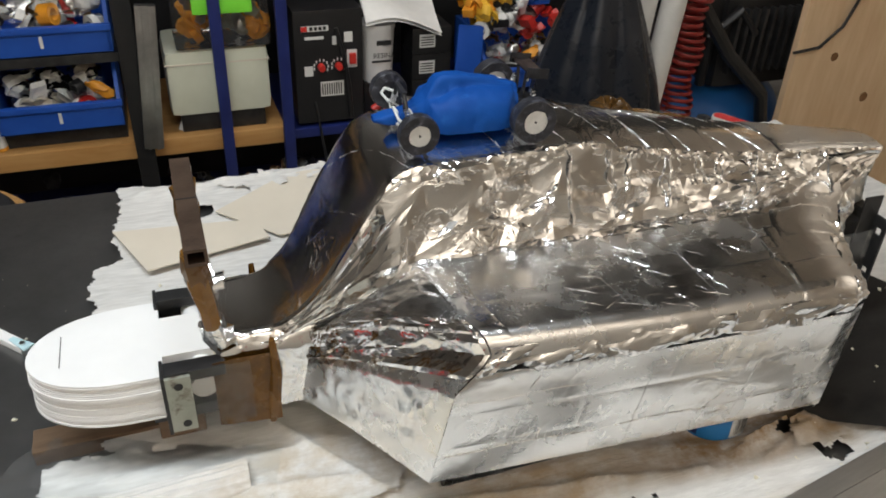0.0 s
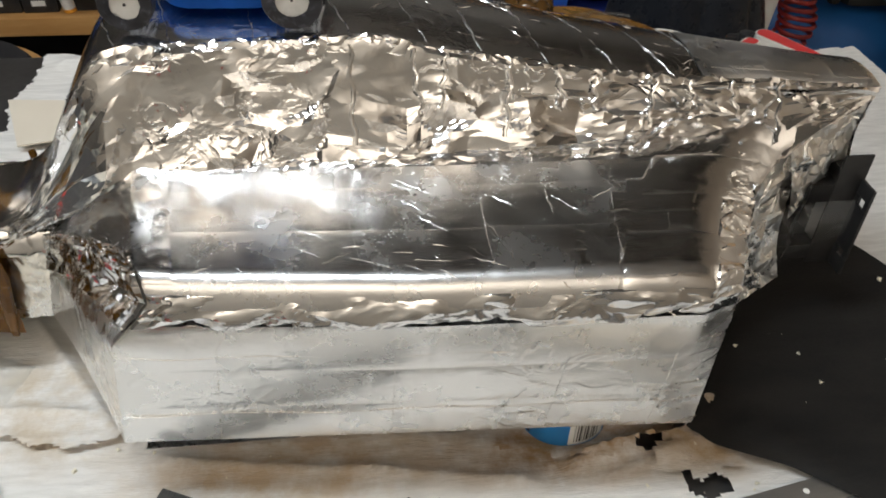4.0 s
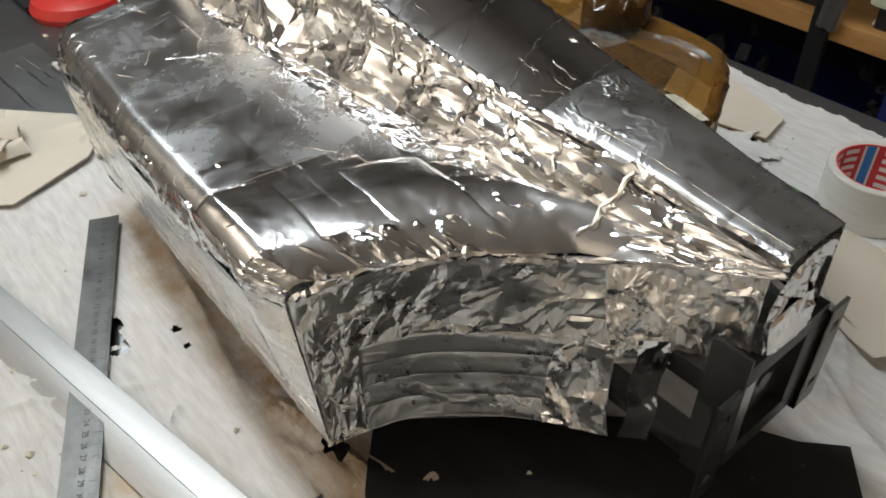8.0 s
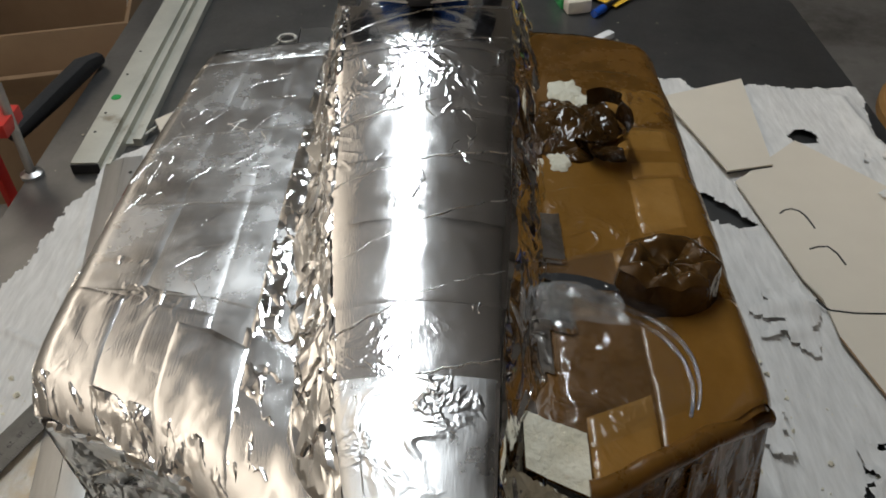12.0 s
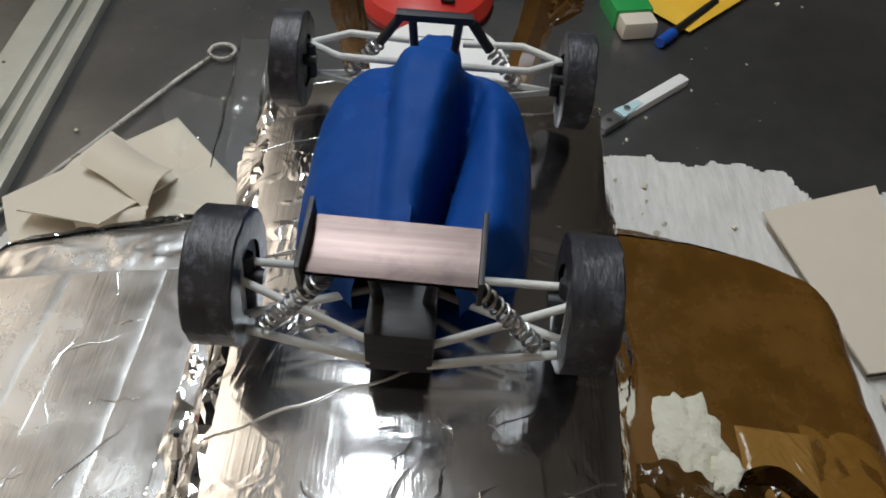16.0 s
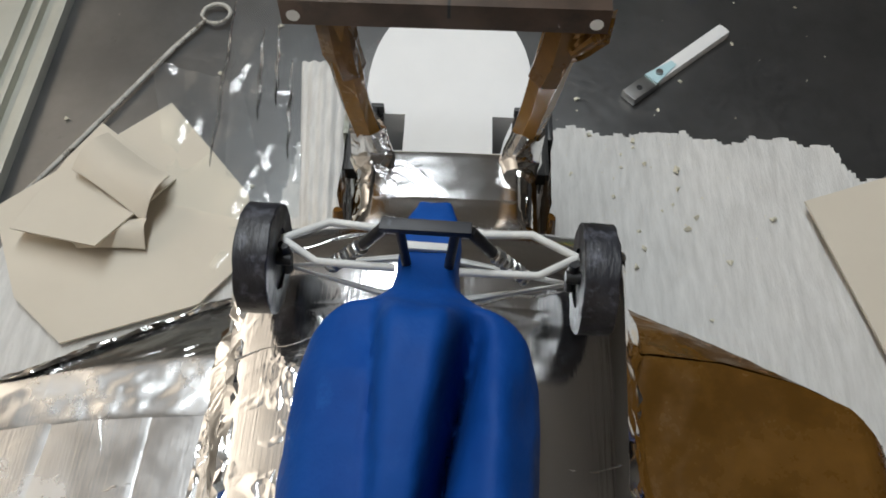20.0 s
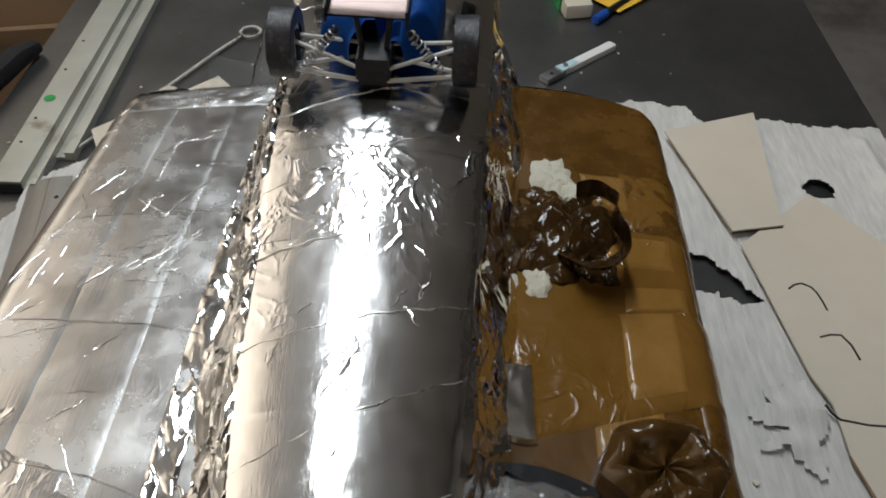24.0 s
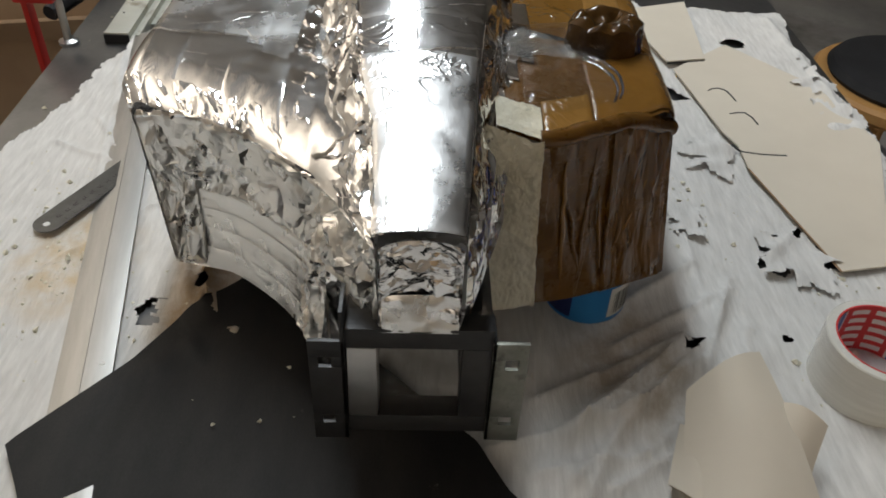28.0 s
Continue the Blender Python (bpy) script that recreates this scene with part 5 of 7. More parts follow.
for s in (-1, 1):
    # front wishbones: flat white frames, upper and lower
    rod("upper_arm", [(-0.180, s * 0.009, 0.3015), (-0.1815, s * 0.029, 0.3015), (-0.1755, s * 0.0420, 0.3005)], 0.0012, WHITE_PAINT)
    rod("upper_arm", [(-0.168, s * 0.009, 0.3010), (-0.1685, s * 0.031, 0.3010), (-0.1755, s * 0.0420, 0.3005)], 0.0012, WHITE_PAINT)
    rod("lower_arm", [(-0.178, s * 0.008, 0.290), (-0.172, s * 0.041, 0.291), (-0.165, s * 0.010, 0.290)], 0.0012, WHITE_PAINT)
    rod("axle", [(-0.171, s * 0.039, 0.297), (-0.171, s * 0.047, 0.2968)], 0.0020, STEEL_DARK)
    rod("upright", [(-0.173, s * 0.0410, 0.3015), (-0.171, s * 0.0410, 0.2905)], 0.0017, STEEL_DARK)
    rod("damper", [(-0.1730, s * 0.0115, 0.3145), (-0.1725, s * 0.0180, 0.305)], 0.0017, STEEL_DARK)
    spring((-0.1725, s * 0.0180, 0.305), (-0.172, s * 0.0285, 0.2925), 0.0020, 7, 0.0005)
    rod("tower_leg", [(-0.1722, s * 0.0075, 0.3150), (-0.1705, s * 0.0058, 0.297)], 0.0014, BLACK_PAINT)
    # rear suspension
    rod("rear_arm", [(-0.0820, s * 0.008, 0.297), (-0.0780, s * 0.0410, 0.302)], 0.0011, WHITE_PAINT)
    rod("rear_arm", [(-0.0620, s * 0.008, 0.295), (-0.0720, s * 0.0410, 0.302)], 0.0011, WHITE_PAINT)
    rod("rear_arm", [(-0.0600, s * 0.007, 0.289), (-0.0660, s * 0.0410, 0.290)], 0.0012, WHITE_PAINT)
    rod("rear_arm", [(-0.0840, s * 0.008, 0.288), (-0.0700, s * 0.0410, 0.290)], 0.0012, WHITE_PAINT)
    rod("axle", [(-0.0760, s * 0.036, 0.298), (-0.0760, s * 0.046, 0.2985)], 0.0026, BLACK_PAINT)
    rod("damper", [(-0.0660, s * 0.017, 0.3135), (-0.0660, s * 0.024, 0.307)], 0.0014, STEEL_DARK)
    spring((-0.0660, s * 0.018, 0.3130), (-0.0660, s * 0.034, 0.2925), 0.0021, 9, 0.0005)
    rod("wing_strut", [(-0.0680, s * 0.009, 0.3255), (-0.0700, s * 0.006, 0.300)], 0.0015, BLACK_PAINT)
    rod("hub_carrier", [(-0.0780, s * 0.0405, 0.3045), (-0.0740, s * 0.0405, 0.2885)], 0.0022, BLACK_PAINT)
part("tower_bar", Shape().box(-0.1745, -0.1708, -0.0128, 0.0118, 0.3145, 0.3170, 0.0005).moved(Matrix.Translation(CX)).rough(0.0002, 400), BLACK_PAINT, car)
part("bare_strip", Shape().box(-0.1785, -0.1760, -0.0066, 0.0066, 0.2960, 0.2990, 0.0006).moved(Matrix.Translation(CX)).rough(0.0005, 300), WHITE_PAINT, car, "bare white joint in the nose")
part("gearbox", Shape().box(-0.0860, -0.0590, -0.0085, 0.0085, 0.2862, 0.3015, 0.0015).moved(Matrix.Translation(CX)), BLACK_PAINT, car)
# warm tint puts the tan wall's reflection into the base colour
WING = surface("brushed_black_wall_sheen", (0.20, 0.150, 0.140), (0.25, 0.195, 0.182), rough=0.36, metal=0.9, scale=60, fine=900, bump=0.00003, stretch=(14, 0.35, 14), stain=(0.13, 0.10, 0.10), stain_scale=60, stain_cut=(0.55, 0.75))
tilt = Matrix.Translation(Vector((-0.0635, -0.0015, 0.3275)) + CX) @ pose(0, 0, 0, 0, 6, -1)
wing = part("rear_wing", Shape().grid(lambda u, v: Vector(((u - 0.5) * 0.0155, (v - 0.5) * 0.038, 0.0016 * math.sin(u * math.pi) * -1)), 10, 8).grid(lambda u, v: Vector(((u - 0.5) * 0.0155, (v - 0.5) * 0.038, -0.0012 - 0.0016 * math.sin(u * math.pi))), 10, 8).moved(tilt), WING, car, "brushed dark rear wing", sharp=50)
for s in (-1, 1):
    part("end_plate", Shape().box(-0.0095, 0.0095, s * 0.0192 - 0.0006, s * 0.0192 + 0.0006, -0.0045, 0.0040, 0.0004).moved(tilt), BLACK_PAINT, wing)

# ---------- on the bench ----------
NEAR = [(-0.40, -0.27), (-0.346, -0.309), (-0.299, -0.361), (-0.152, -0.385), (-0.03, -0.417), (0.3, -0.425), (0.7, -0.42)]
FAR = [(-0.47, 0.495), (-0.43, 0.500), (-0.304, 0.482), (-0.155, 0.495), (-0.10, 0.490), (0.0, 0.475), (0.25, 0.46), (0.7, 0.45)]
FRONT = [(-0.42, -0.36), (-0.30, -0.37), (-0.14, -0.34), (-0.124, -0.38), (-0.112, -0.487), (-0.045, -0.505), (-0.035, -0.41), (0.03, -0.43), (0.06, -0.466), (0.14, -0.467), (0.27, -0.461), (0.295, -0.462), (0.31, -0.432), (0.36, -0.440), (0.46, -0.428), (0.5, -0.43)]
HOLES = [(0.095, 0.325, 0.016), (0.112, 0.350, 0.015), (0.125, 0.310, 0.013), (0.078, 0.352, 0.010), (0.207, 0.292, 0.009), (0.222, 0.211, 0.008), (0.335, 0.248, 0.009), (-0.326, 0.402, 0.009), (-0.205, 0.262, 0.026), (-0.185, 0.285, 0.018),
         (-0.14, -0.205, 0.006), (-0.02, -0.203, 0.007), (0.0, -0.206, 0.006), (0.155, -0.170, 0.007), (0.19, -0.205, 0.013), (-0.158, -0.205, 0.006), (-0.135, -0.215, 0.005), (-0.060, -0.238, 0.009), (-0.045, -0.246, 0.009), (-0.03, -0.250, 0.006), (0.21, -0.19, 0.007)]
FOLDS = [((0.217, 0.205), (0.31, 0.105), 0.020, 0.011), ((0.217, 0.222), (0.345, 0.105), 0.016, 0.010), ((0.14, 0.263), (0.245, 0.216), 0.012, 0.007), ((0.20, 0.26), (0.40, 0.20), 0.010, 0.010), ((0.05, 0.24), (0.25, 0.23), 0.006, 0.010), ((-0.19, -0.155), (0.06, -0.195), 0.010, 0.012), ((0.10, -0.185), (0.20, -0.165), 0.014, 0.012),
         ((-0.47, -0.075), (-0.24, -0.115), 0.008, 0.014), ((-0.25, -0.36), (0.05, -0.30), 0.005, 0.006), ((0.12, -0.20), (0.24, -0.165), 0.006, 0.006), ((0.28, 0.15), (0.44, 0.07), 0.012, 0.012), ((-0.40, 0.47), (-0.15, 0.475), 0.012, 0.02), ((-0.05, -0.37), (0.02, -0.24), 0.005, 0.005), ((-0.02, 0.43), (0.12, 0.30), 0.007, 0.007),
         ((0.238, 0.212), (0.29, 0.152), 0.011, 0.008), ((0.29, 0.152), (0.319, 0.047), 0.010, 0.009), ((0.212, 0.207), (0.254, 0.13), 0.010, 0.007), ((0.254, 0.13), (0.272, 0.086), 0.009, 0.008), ((0.279, 0.203), (0.324, 0.154), 0.008, 0.006), ((0.324, 0.154), (0.338, 0.083), 0.009, 0.008),
         ((0.151, 0.265), (0.22, 0.153), 0.007, 0.006), ((0.319, 0.178), (0.35, 0.13), 0.007, 0.006), ((0.123, 0.234), (0.189, 0.144), 0.007, 0.007), ((-0.314, -0.006), (-0.225, -0.131), 0.006, 0.008), ((0.215, -0.139), (0.279, -0.217), 0.008, 0.006), ((-0.10, -0.345), (0.02, -0.27), 0.004, 0.003), ((0.05, -0.24), (0.16, -0.33), 0.004, 0.003)]


def fold_height(x, y):
    z = 0.0
    for (ax, ay), (bx, by), h, w in FOLDS:
        dx, dy = bx - ax, by - ay
        t = max(0.0, min(1.0, ((x - ax) * dx + (y - ay) * dy) / (dx * dx + dy * dy)))
        d = math.hypot(x - ax - dx * t, y - ay - dy * t)
        if d < 3 * w:
            z += h * (0.30 * math.exp(-(d / w) ** 2) + 0.80 * math.exp(-2.4 * d / w)) * (0.7 + 0.5 * noise.noise(Vector((x * 30, y * 30, 1))))
    return z


def cloth_height(x, y):
    q = Vector((x, y, 0.3))
    return 0.0022 + 0.0024 * (1 - 2 * abs(noise.noise(q * 9))) + 0.0012 * noise.noise(q * 30) + fold_height(x, y)


def cloth_there(x, y):
    q = Vector((x * 26, y * 26, 0))
    j = 0.010 * noise.noise(q) + 0.005 * noise.noise(q * 3.1)
    if y < lerp(NEAR, x) + j or y > lerp(FAR, x) + j or x < lerp(FRONT, y) + j:
        return False
    for hx, hy, r in HOLES:
        if abs(x - hx) < 0.06 and math.hypot(x - hx, y - hy) < r + j * 1.3:
            return False
    return True


def cloth_mesh(x0, x1, y0, y1, step, there, height):
    s = Shape()
    ids = {}
    nx, ny = int((x1 - x0) / step), int((y1 - y0) / step)
    rr = random.Random(5)

    def vid(i, j):
        if (i, j) not in ids:
            x, y = x0 + i * step + rr.uniform(-0.3, 0.3) * step, y0 + j * step + rr.uniform(-0.3, 0.3) * step
            ids[(i, j)] = len(s.v)
            s.v.append((x, y, height(x, y)))
        return ids[(i, j)]

    for i in range(nx):
        for j in range(ny):
            if there(x0 + (i + 0.5) * step, y0 + (j + 0.5) * step):
                s.f.append((vid(i, j), vid(i + 1, j), vid(i + 1, j + 1), vid(i, j + 1)))
    return s


solid("plaster_cloth", cloth_mesh(-0.54, 0.66, -0.44, 0.50, 0.0026, cloth_there, cloth_height), CLOTH, "stained torn white plaster cloth spread over the bench", "cloth", sharp=80)
LAYER = [(-0.52, -0.045), (-0.49, -0.064), (-0.40, -0.092), (-0.345, -0.121), (-0.255, -0.140), (-0.215, -0.134), (-0.195, -0.112), (-0.15, -0.150), (-0.03, -0.152), (0.05, -0.168), (0.12, -0.188), (0.20, -0.158), (0.24, -0.12)]


def layer_there(x, y):
    q = Vector((x * 30, y * 30, 4))
    j = 0.007 * noise.noise(q) + 0.004 * noise.noise(q * 3.3)
    return y > lerp(LAYER, x) + j and y < 0.06 + j and (y < -0.02 + j or x > -0.44 + 2 * j)


solid("cloth_layer", cloth_mesh(-0.50, 0.22, -0.20, 0.08, 0.0024, layer_there, lambda x, y: cloth_height(x, y) + 0.0032 + 0.004 * math.exp(-((y - lerp(LAYER, x)) / 0.010) ** 2)), CLOTH, "second torn layer of white plaster cloth under the body", "cloth", sharp=80)
RAGS = [(-0.05, 0.30, 0.05, 0.03), (0.11, 0.335, 0.05, 0.04), (-0.24, 0.45, 0.06, 0.03), (0.06, 0.245, 0.035, 0.02), (-0.13, 0.46, 0.05, 0.025), (0.19, -0.19, 0.045, 0.02)]
for k, (cx, cy, rx, ry) in enumerate(RAGS):
    def rag_there(x, y):
        a = math.atan2(y - cy, x - cx)
        return math.hypot((x - cx) / rx, (y - cy) / ry) < 0.75 + 0.7 * noise.noise(Vector((math.cos(a) * 2, math.sin(a) * 2, k * 3.0)))

    def rag_height(x, y):
        return cloth_height(x, y) + 0.004 + 0.010 * max(0, noise.noise(Vector((x * 40, y * 40, k))))

    solid("cloth_scrap", cloth_mesh(cx - 0.08, cx + 0.08, cy - 0.06, cy + 0.06, 0.0035, rag_there, rag_height), CLOTH, "torn curled scrap of white plaster cloth", "cloth scrap", "cloth scraps", sharp=80)
mat_pts = [(0.155, -0.142), (0.20, -0.182), (0.25, -0.208), (0.325, -0.268), (0.355, -0.250), (0.40, -0.225), (0.45, -0.14), (0.465, -0.06), (0.425, 0.025), (0.378, 0.082), (0.354, 0.060), (0.315, 0.040), (0.235, -0.04)]


def mat_sheet():
    s = Shape()
    n = len(mat_pts)
    cx, cy = sum(p[0] for p in mat_pts) / n, sum(p[1] for p in mat_pts) / n

    def at(u, v):
        a = u * n
        i = int(a) % n
        f = a - int(a)
        x = mat_pts[i][0] * (1 - f) + mat_pts[(i + 1) % n][0] * f
        y = mat_pts[i][1] * (1 - f) + mat_pts[(i + 1) % n][1] * f
        x, y = cx + (x - cx) * v, cy + (y - cy) * v
        return Vector((x, y, 0.0105 + 0.004 * noise.noise(Vector((x * 8, y * 8, 2))) + fold_height(x, y) * 0.6))

    return s.grid(at, 120, 14, close_u=True)


solid("rubber_mat", mat_sheet(), RUBBER, "black dusty rubber mat on the cloth", "mat", sharp=80)


def card(name, pts, z, label, t=0.0016, lift=None):
    s = Shape().slab(pts, 0, t)
    s.v = [(x, y, zz + z + (lift(x, y) if lift else 0)) for x, y, zz in s.v]
    return solid(name, s, CARD, label, "card", "cream cards")


card("card", [(-0.400, 0.260), (-0.438, 0.362), (-0.262, 0.346), (-0.252, 0.297)], 0.0115, "blank cream card offcut")
strip = card("card", [(-0.238, 0.302), (-0.31, 0.385), (-0.205, 0.465), (-0.08, 0.488), (0.122, 0.411), (0.131, 0.364), (-0.025, 0.330), (-0.068, 0.331), (-0.095, 0.322)], 0.0085, "long cream card with curved knife cuts")


# thin black strip laid on the card for the shade in an open cut
def slit(pts, w=0.0010):
    part("knife_cut", Shape().tube([(x, y, 0.0100) for x, y in pts], w, 6), INK, strip)


slit([(-0.185, 0.330), (-0.190, 0.336), (-0.192, 0.343), (-0.188, 0.350), (-0.182, 0.353), (-0.172, 0.355), (-0.162, 0.356)])
slit([(-0.133, 0.341), (-0.136, 0.350), (-0.136, 0.359), (-0.126, 0.364), (-0.111, 0.366)])
slit([(-0.068, 0.325), (-0.060, 0.328), (-0.055, 0.332), (-0.051, 0.352), (-0.050, 0.377)])
slit([(-0.252, 0.297), (-0.262, 0.346)])
part("card_edge", Shape().tube([(-0.025, 0.330, 0.0092), (0.131, 0.3635, 0.0092)], 0.0009, 6), BOX_BROWN, strip)
card("card", [(-0.476, -0.220), (-0.392, -0.146), (-0.345, -0.132), (-0.300, -0.165), (-0.268, -0.250), (-0.300, -0.290), (-0.372, -0.327)], 0.0085, "blank cream card with a rounded corner")
card("card", [(-0.452, -0.268), (-0.416, -0.286), (-0.345, -0.300), (-0.330, -0.235), (-0.40, -0.20)], 0.0105, "bent cream card offcut", lift=lambda x, y: 0.020 * max(0.0, (x + 0.43) / 0.1) ** 2)


def sheet(name, a, b, c, d, bow, twist, label):
    """A bent sheet of paper between four corners, bowed upwards."""
    a, b, c, d = (Vector(p) for p in (a, b, c, d))

    def at(u, v, off=0.0):
        p = (a * (1 - u) + b * u) * (1 - v) + (d * (1 - u) + c * u) * v
        return p + Vector((0, 0, bow * math.sin(math.pi * u) + twist * math.sin(math.pi * v) * (u - 0.5) + off))

    s = Shape().grid(at, 26, 26).grid(lambda u, v: at(u, v, 0.0009), 26, 26)
    return solid(name, s, CARD, label, "card", "cream cards", sharp=80)


sheet("card_curl", (-0.398, -0.272, 0.024), (-0.434, -0.255, 0.022), (-0.389, -0.197, 0.032), (-0.357, -0.211, 0.020), 0.008, -0.010, "fan-shaped bent scrap of cream card on a flat one")
sheet("card_curl", (-0.352, -0.269, 0.022), (-0.339, -0.257, 0.012), (-0.339, -0.208, 0.014), (-0.360, -0.209, 0.022), 0.006, 0.004, "curled cream card edge on a flat card")
sheet("card_curl", (0.285, 0.186, 0.030), (0.262, 0.240, 0.045), (0.375, 0.255, 0.016), (0.372, 0.168, 0.016), 0.012, 0.012, "bent cream paper scrap on the cloth")
sheet("card_curl", (0.296, 0.236, 0.030), (0.322, 0.268, 0.040), (0.352, 0.252, 0.014), (0.335, 0.225, 0.014), 0.010, -0.008, "small folded cream paper scrap on the cloth")
sheet("card_curl", (0.300, 0.182, 0.012), (0.330, 0.192, 0.020), (0.385, 0.190, 0.014), (0.350, 0.162, 0.014), 0.006, 0.004, "flat cream paper scrap on the cloth")


# steel rule with its numbers
def flat_text(text, x, y, z, size, material, parent, turn=0.0, name="number", m=None):
    cu = bpy.data.curves.new(name, "FONT")
    cu.body, cu.size, cu.align_x, cu.align_y = text, size, "CENTER", "CENTER"
    cu.materials.append(material)
    ob = new(name, cu)
    ob.parent = parent
    ob.matrix_basis = m if m else pose(x, y, z, 0, 0, turn)
    return ob


RULE = surface("grey_rule_steel", (0.10, 0.10, 0.096), (0.16, 0.16, 0.155), rough=0.4, metal=0.85, scale=30, fine=400, bump=0.00005, stain=(0.05, 0.05, 0.05), stain_scale=20, stain_cut=(0.6, 0.75))
rule = thing("steel_rule", "worn grey steel rule with engraved centimetre numbers", "ruler", (-0.192, -0.193, 0.0085), -25.2)
n_out = [(0, -0.013), (0, 0.013), (0.312, 0.013)] + [(0.312 + 0.013 * math.sin(a), 0.013 * math.cos(a)) for a in (0.4, 0.8, 1.2, 1.57, 1.95, 2.35, 2.75)] + [(0.312, -0.013)]
part("blade", Shape().slab(n_out, 0, 0.0010), RULE, rule, sharp=30)
for k in range(1, 31):
    flat_text(str(k), 0.01 * k, 0.001, 0.0012, 0.0058, INK, rule, 0)
ticks = Shape()
for k in range(0, 301, 2):
    h = 0.006 if k % 10 == 0 else 0.003
    x = 0.001 * k
    ticks.box(x - 0.0001, x + 0.0001, 0.0128 - h, 0.0128, 0.00105, 0.00115)
part("graduation", ticks, INK, rule)
part("hang_hole", Shape().lathe([(0, 0.0012), (0.003, 0.0012), (0.003, 0.0009)], (0.314, 0, 0), "z", 16), LABEL_WHITE, rule)

angle = thing("aluminium_angle", "long bare aluminium angle bar lying on the cloth", "metal bar", (-0.296, -0.340, 0.006), 10.3)
part("flat_leg", Shape().box(0, 0.70, 0.0, 0.020, 0.003, 0.0046, 0.0004), ALU, angle)
part("raised_leg", Shape().box(0, 0.70, -0.021, 0.0, 0.0, 0.0016, 0.0004).moved(pose(0, 0, 0.003, 14, 0, 0)), ALU, angle)
part("hole", Shape().lathe([(0, 0.0049), (0.0022, 0.0049), (0.0022, 0.0045)], (0.03, 0.010, 0), "z", 12), INK, angle)
part("hole", Shape().lathe([(0, 0.0049), (0.0022, 0.0049), (0.0022, 0.0045)], (0.56, 0.012, 0), "z", 12), LABEL_WHITE, angle)

OXID = surface("oxidised_aluminium", (0.46, 0.46, 0.41), (0.56, 0.56, 0.50), rough=0.5, metal=0.5, scale=14, fine=260, bump=0.0001, stain=(0.28, 0.24, 0.18), stain_scale=18, stain_cut=(0.62, 0.74))
level = thing("straightedge", "dull aluminium straightedge with ribs and a green spirit bubble", "straightedge", (-0.288, -0.384, -0.004), 180.6)
part("face", Shape().box(0, 0.75, -0.018, 0.012, 0.0, 0.014, 0.0008), OXID, level)
part("rib", Shape().box(0, 0.75, -0.031, -0.026, 0.0, 0.012, 0.0006), OXID, level)
part("channel", Shape().box(0, 0.75, -0.026, -0.018, 0.0, 0.006), OXID, level)
part("rib", Shape().box(0.05, 0.75, -0.050, -0.040, 0.0, 0.010, 0.0006), OXID, level)
part("channel", Shape().box(0.05, 0.75, -0.040, -0.031, 0.0, 0.004), OXID, level)
part("end_plug", Shape().box(-0.002, -0.0002, -0.018, 0.012, 0.001, 0.012), BLACK_PLASTIC, level)
part("bubble", Shape().lathe([(0, 0.0148), (0.006, 0.0146), (0.006, 0.013)], (0.135, 0.002, 0), "z", 16).moved(Matrix.Diagonal((1.0, 1.0, 1.0, 1))), GREEN, level, "green spirit bubble")
for x in (0.06, 0.10, 0.19, 0.25):
    part("rivet", Shape().lathe([(0, 0.0145), (0.0016, 0.0145), (0.0016, 0.0138)], (x, 0.004, 0), "z", 8), INK, level)

ROD_COAT = surface("flaking_plaster_coat", (0.42, 0.41, 0.37), (0.60, 0.58, 0.53), rough=0.7, scale=60, fine=300, bump=0.0004, stain=(0.17, 0.15, 0.12), stain_scale=70, stain_cut=(0.52, 0.60))
hook = thing("hooked_rod", "thin pale steel rod with a ring at its end", "metal rod")
ring = [(-0.586 + 0.012 * math.cos(a), -0.207 + 0.012 * math.sin(a), 0.001) for a in [k * 0.35 for k in range(17)]]
part("rod", Shape().tube([(-0.352, -0.336, 0.0015), (-0.437, -0.291, 0.0005), (-0.545, -0.236, -0.0005), (-0.578, -0.216, 0.0)] + ring, 0.0019, 8).rough(0.0008, 180, 3), ROD_COAT, hook, sharp=60)

knife = thing("craft_knife", "pale snap-off craft knife with a steel nose", "knife", (-0.545, 0.187, -0.004), 0)
part("handle", Shape().box(-0.060, 0.030, -0.0062, 0.0062, 0, 0.009, 0.0035), WHITE, knife, "white plastic handle")
part("grip", Shape().slab([(0.006, -0.0030), (0.034, -0.0066), (0.034, 0.0066), (0.006, 0.0030)], 0.0005, 0.0096), CYAN, knife, "pale cyan grip")
part("nose", Shape().box(0.030, 0.060, -0.0070, 0.0070, 0.001, 0.008, 0.001), STEEL, knife)
part("rivet", Shape().lathe([(0, 0.0116), (0.003, 0.0114), (0.003, 0.009)], (0.024, 0, 0), "z", 12), STEEL, knife)
part("blade_hole", Shape().lathe([(0, 0.0083), (0.0025, 0.0083), (0.0025, 0.008)], (0.047, 0, 0), "z", 12), INK, knife)
knife.matrix_world = pose(-0.545, 0.187, -0.004, 0, 0, -48)

rubber = thing("eraser", "green and cream eraser block", "eraser", (-0.685, 0.190, -0.004), 12)
part("sleeve", Shape().box(-0.035, 0.012, -0.020, 0.020, 0, 0.022, 0.003), GREEN, rubber)
part("tip", Shape().box(0.012, 0.034, -0.018, 0.018, 0.001, 0.020, 0.005), CARD, rubber)
pen = thing("pen", "dark pen with a blue cap", "pen", (-0.66, 0.232, -0.002), 139)
part("barrel", Shape().tube([(0, 0, 0.004), (0.085, 0, 0.004)], 0.0045, 12), BLACK_PLASTIC, pen)
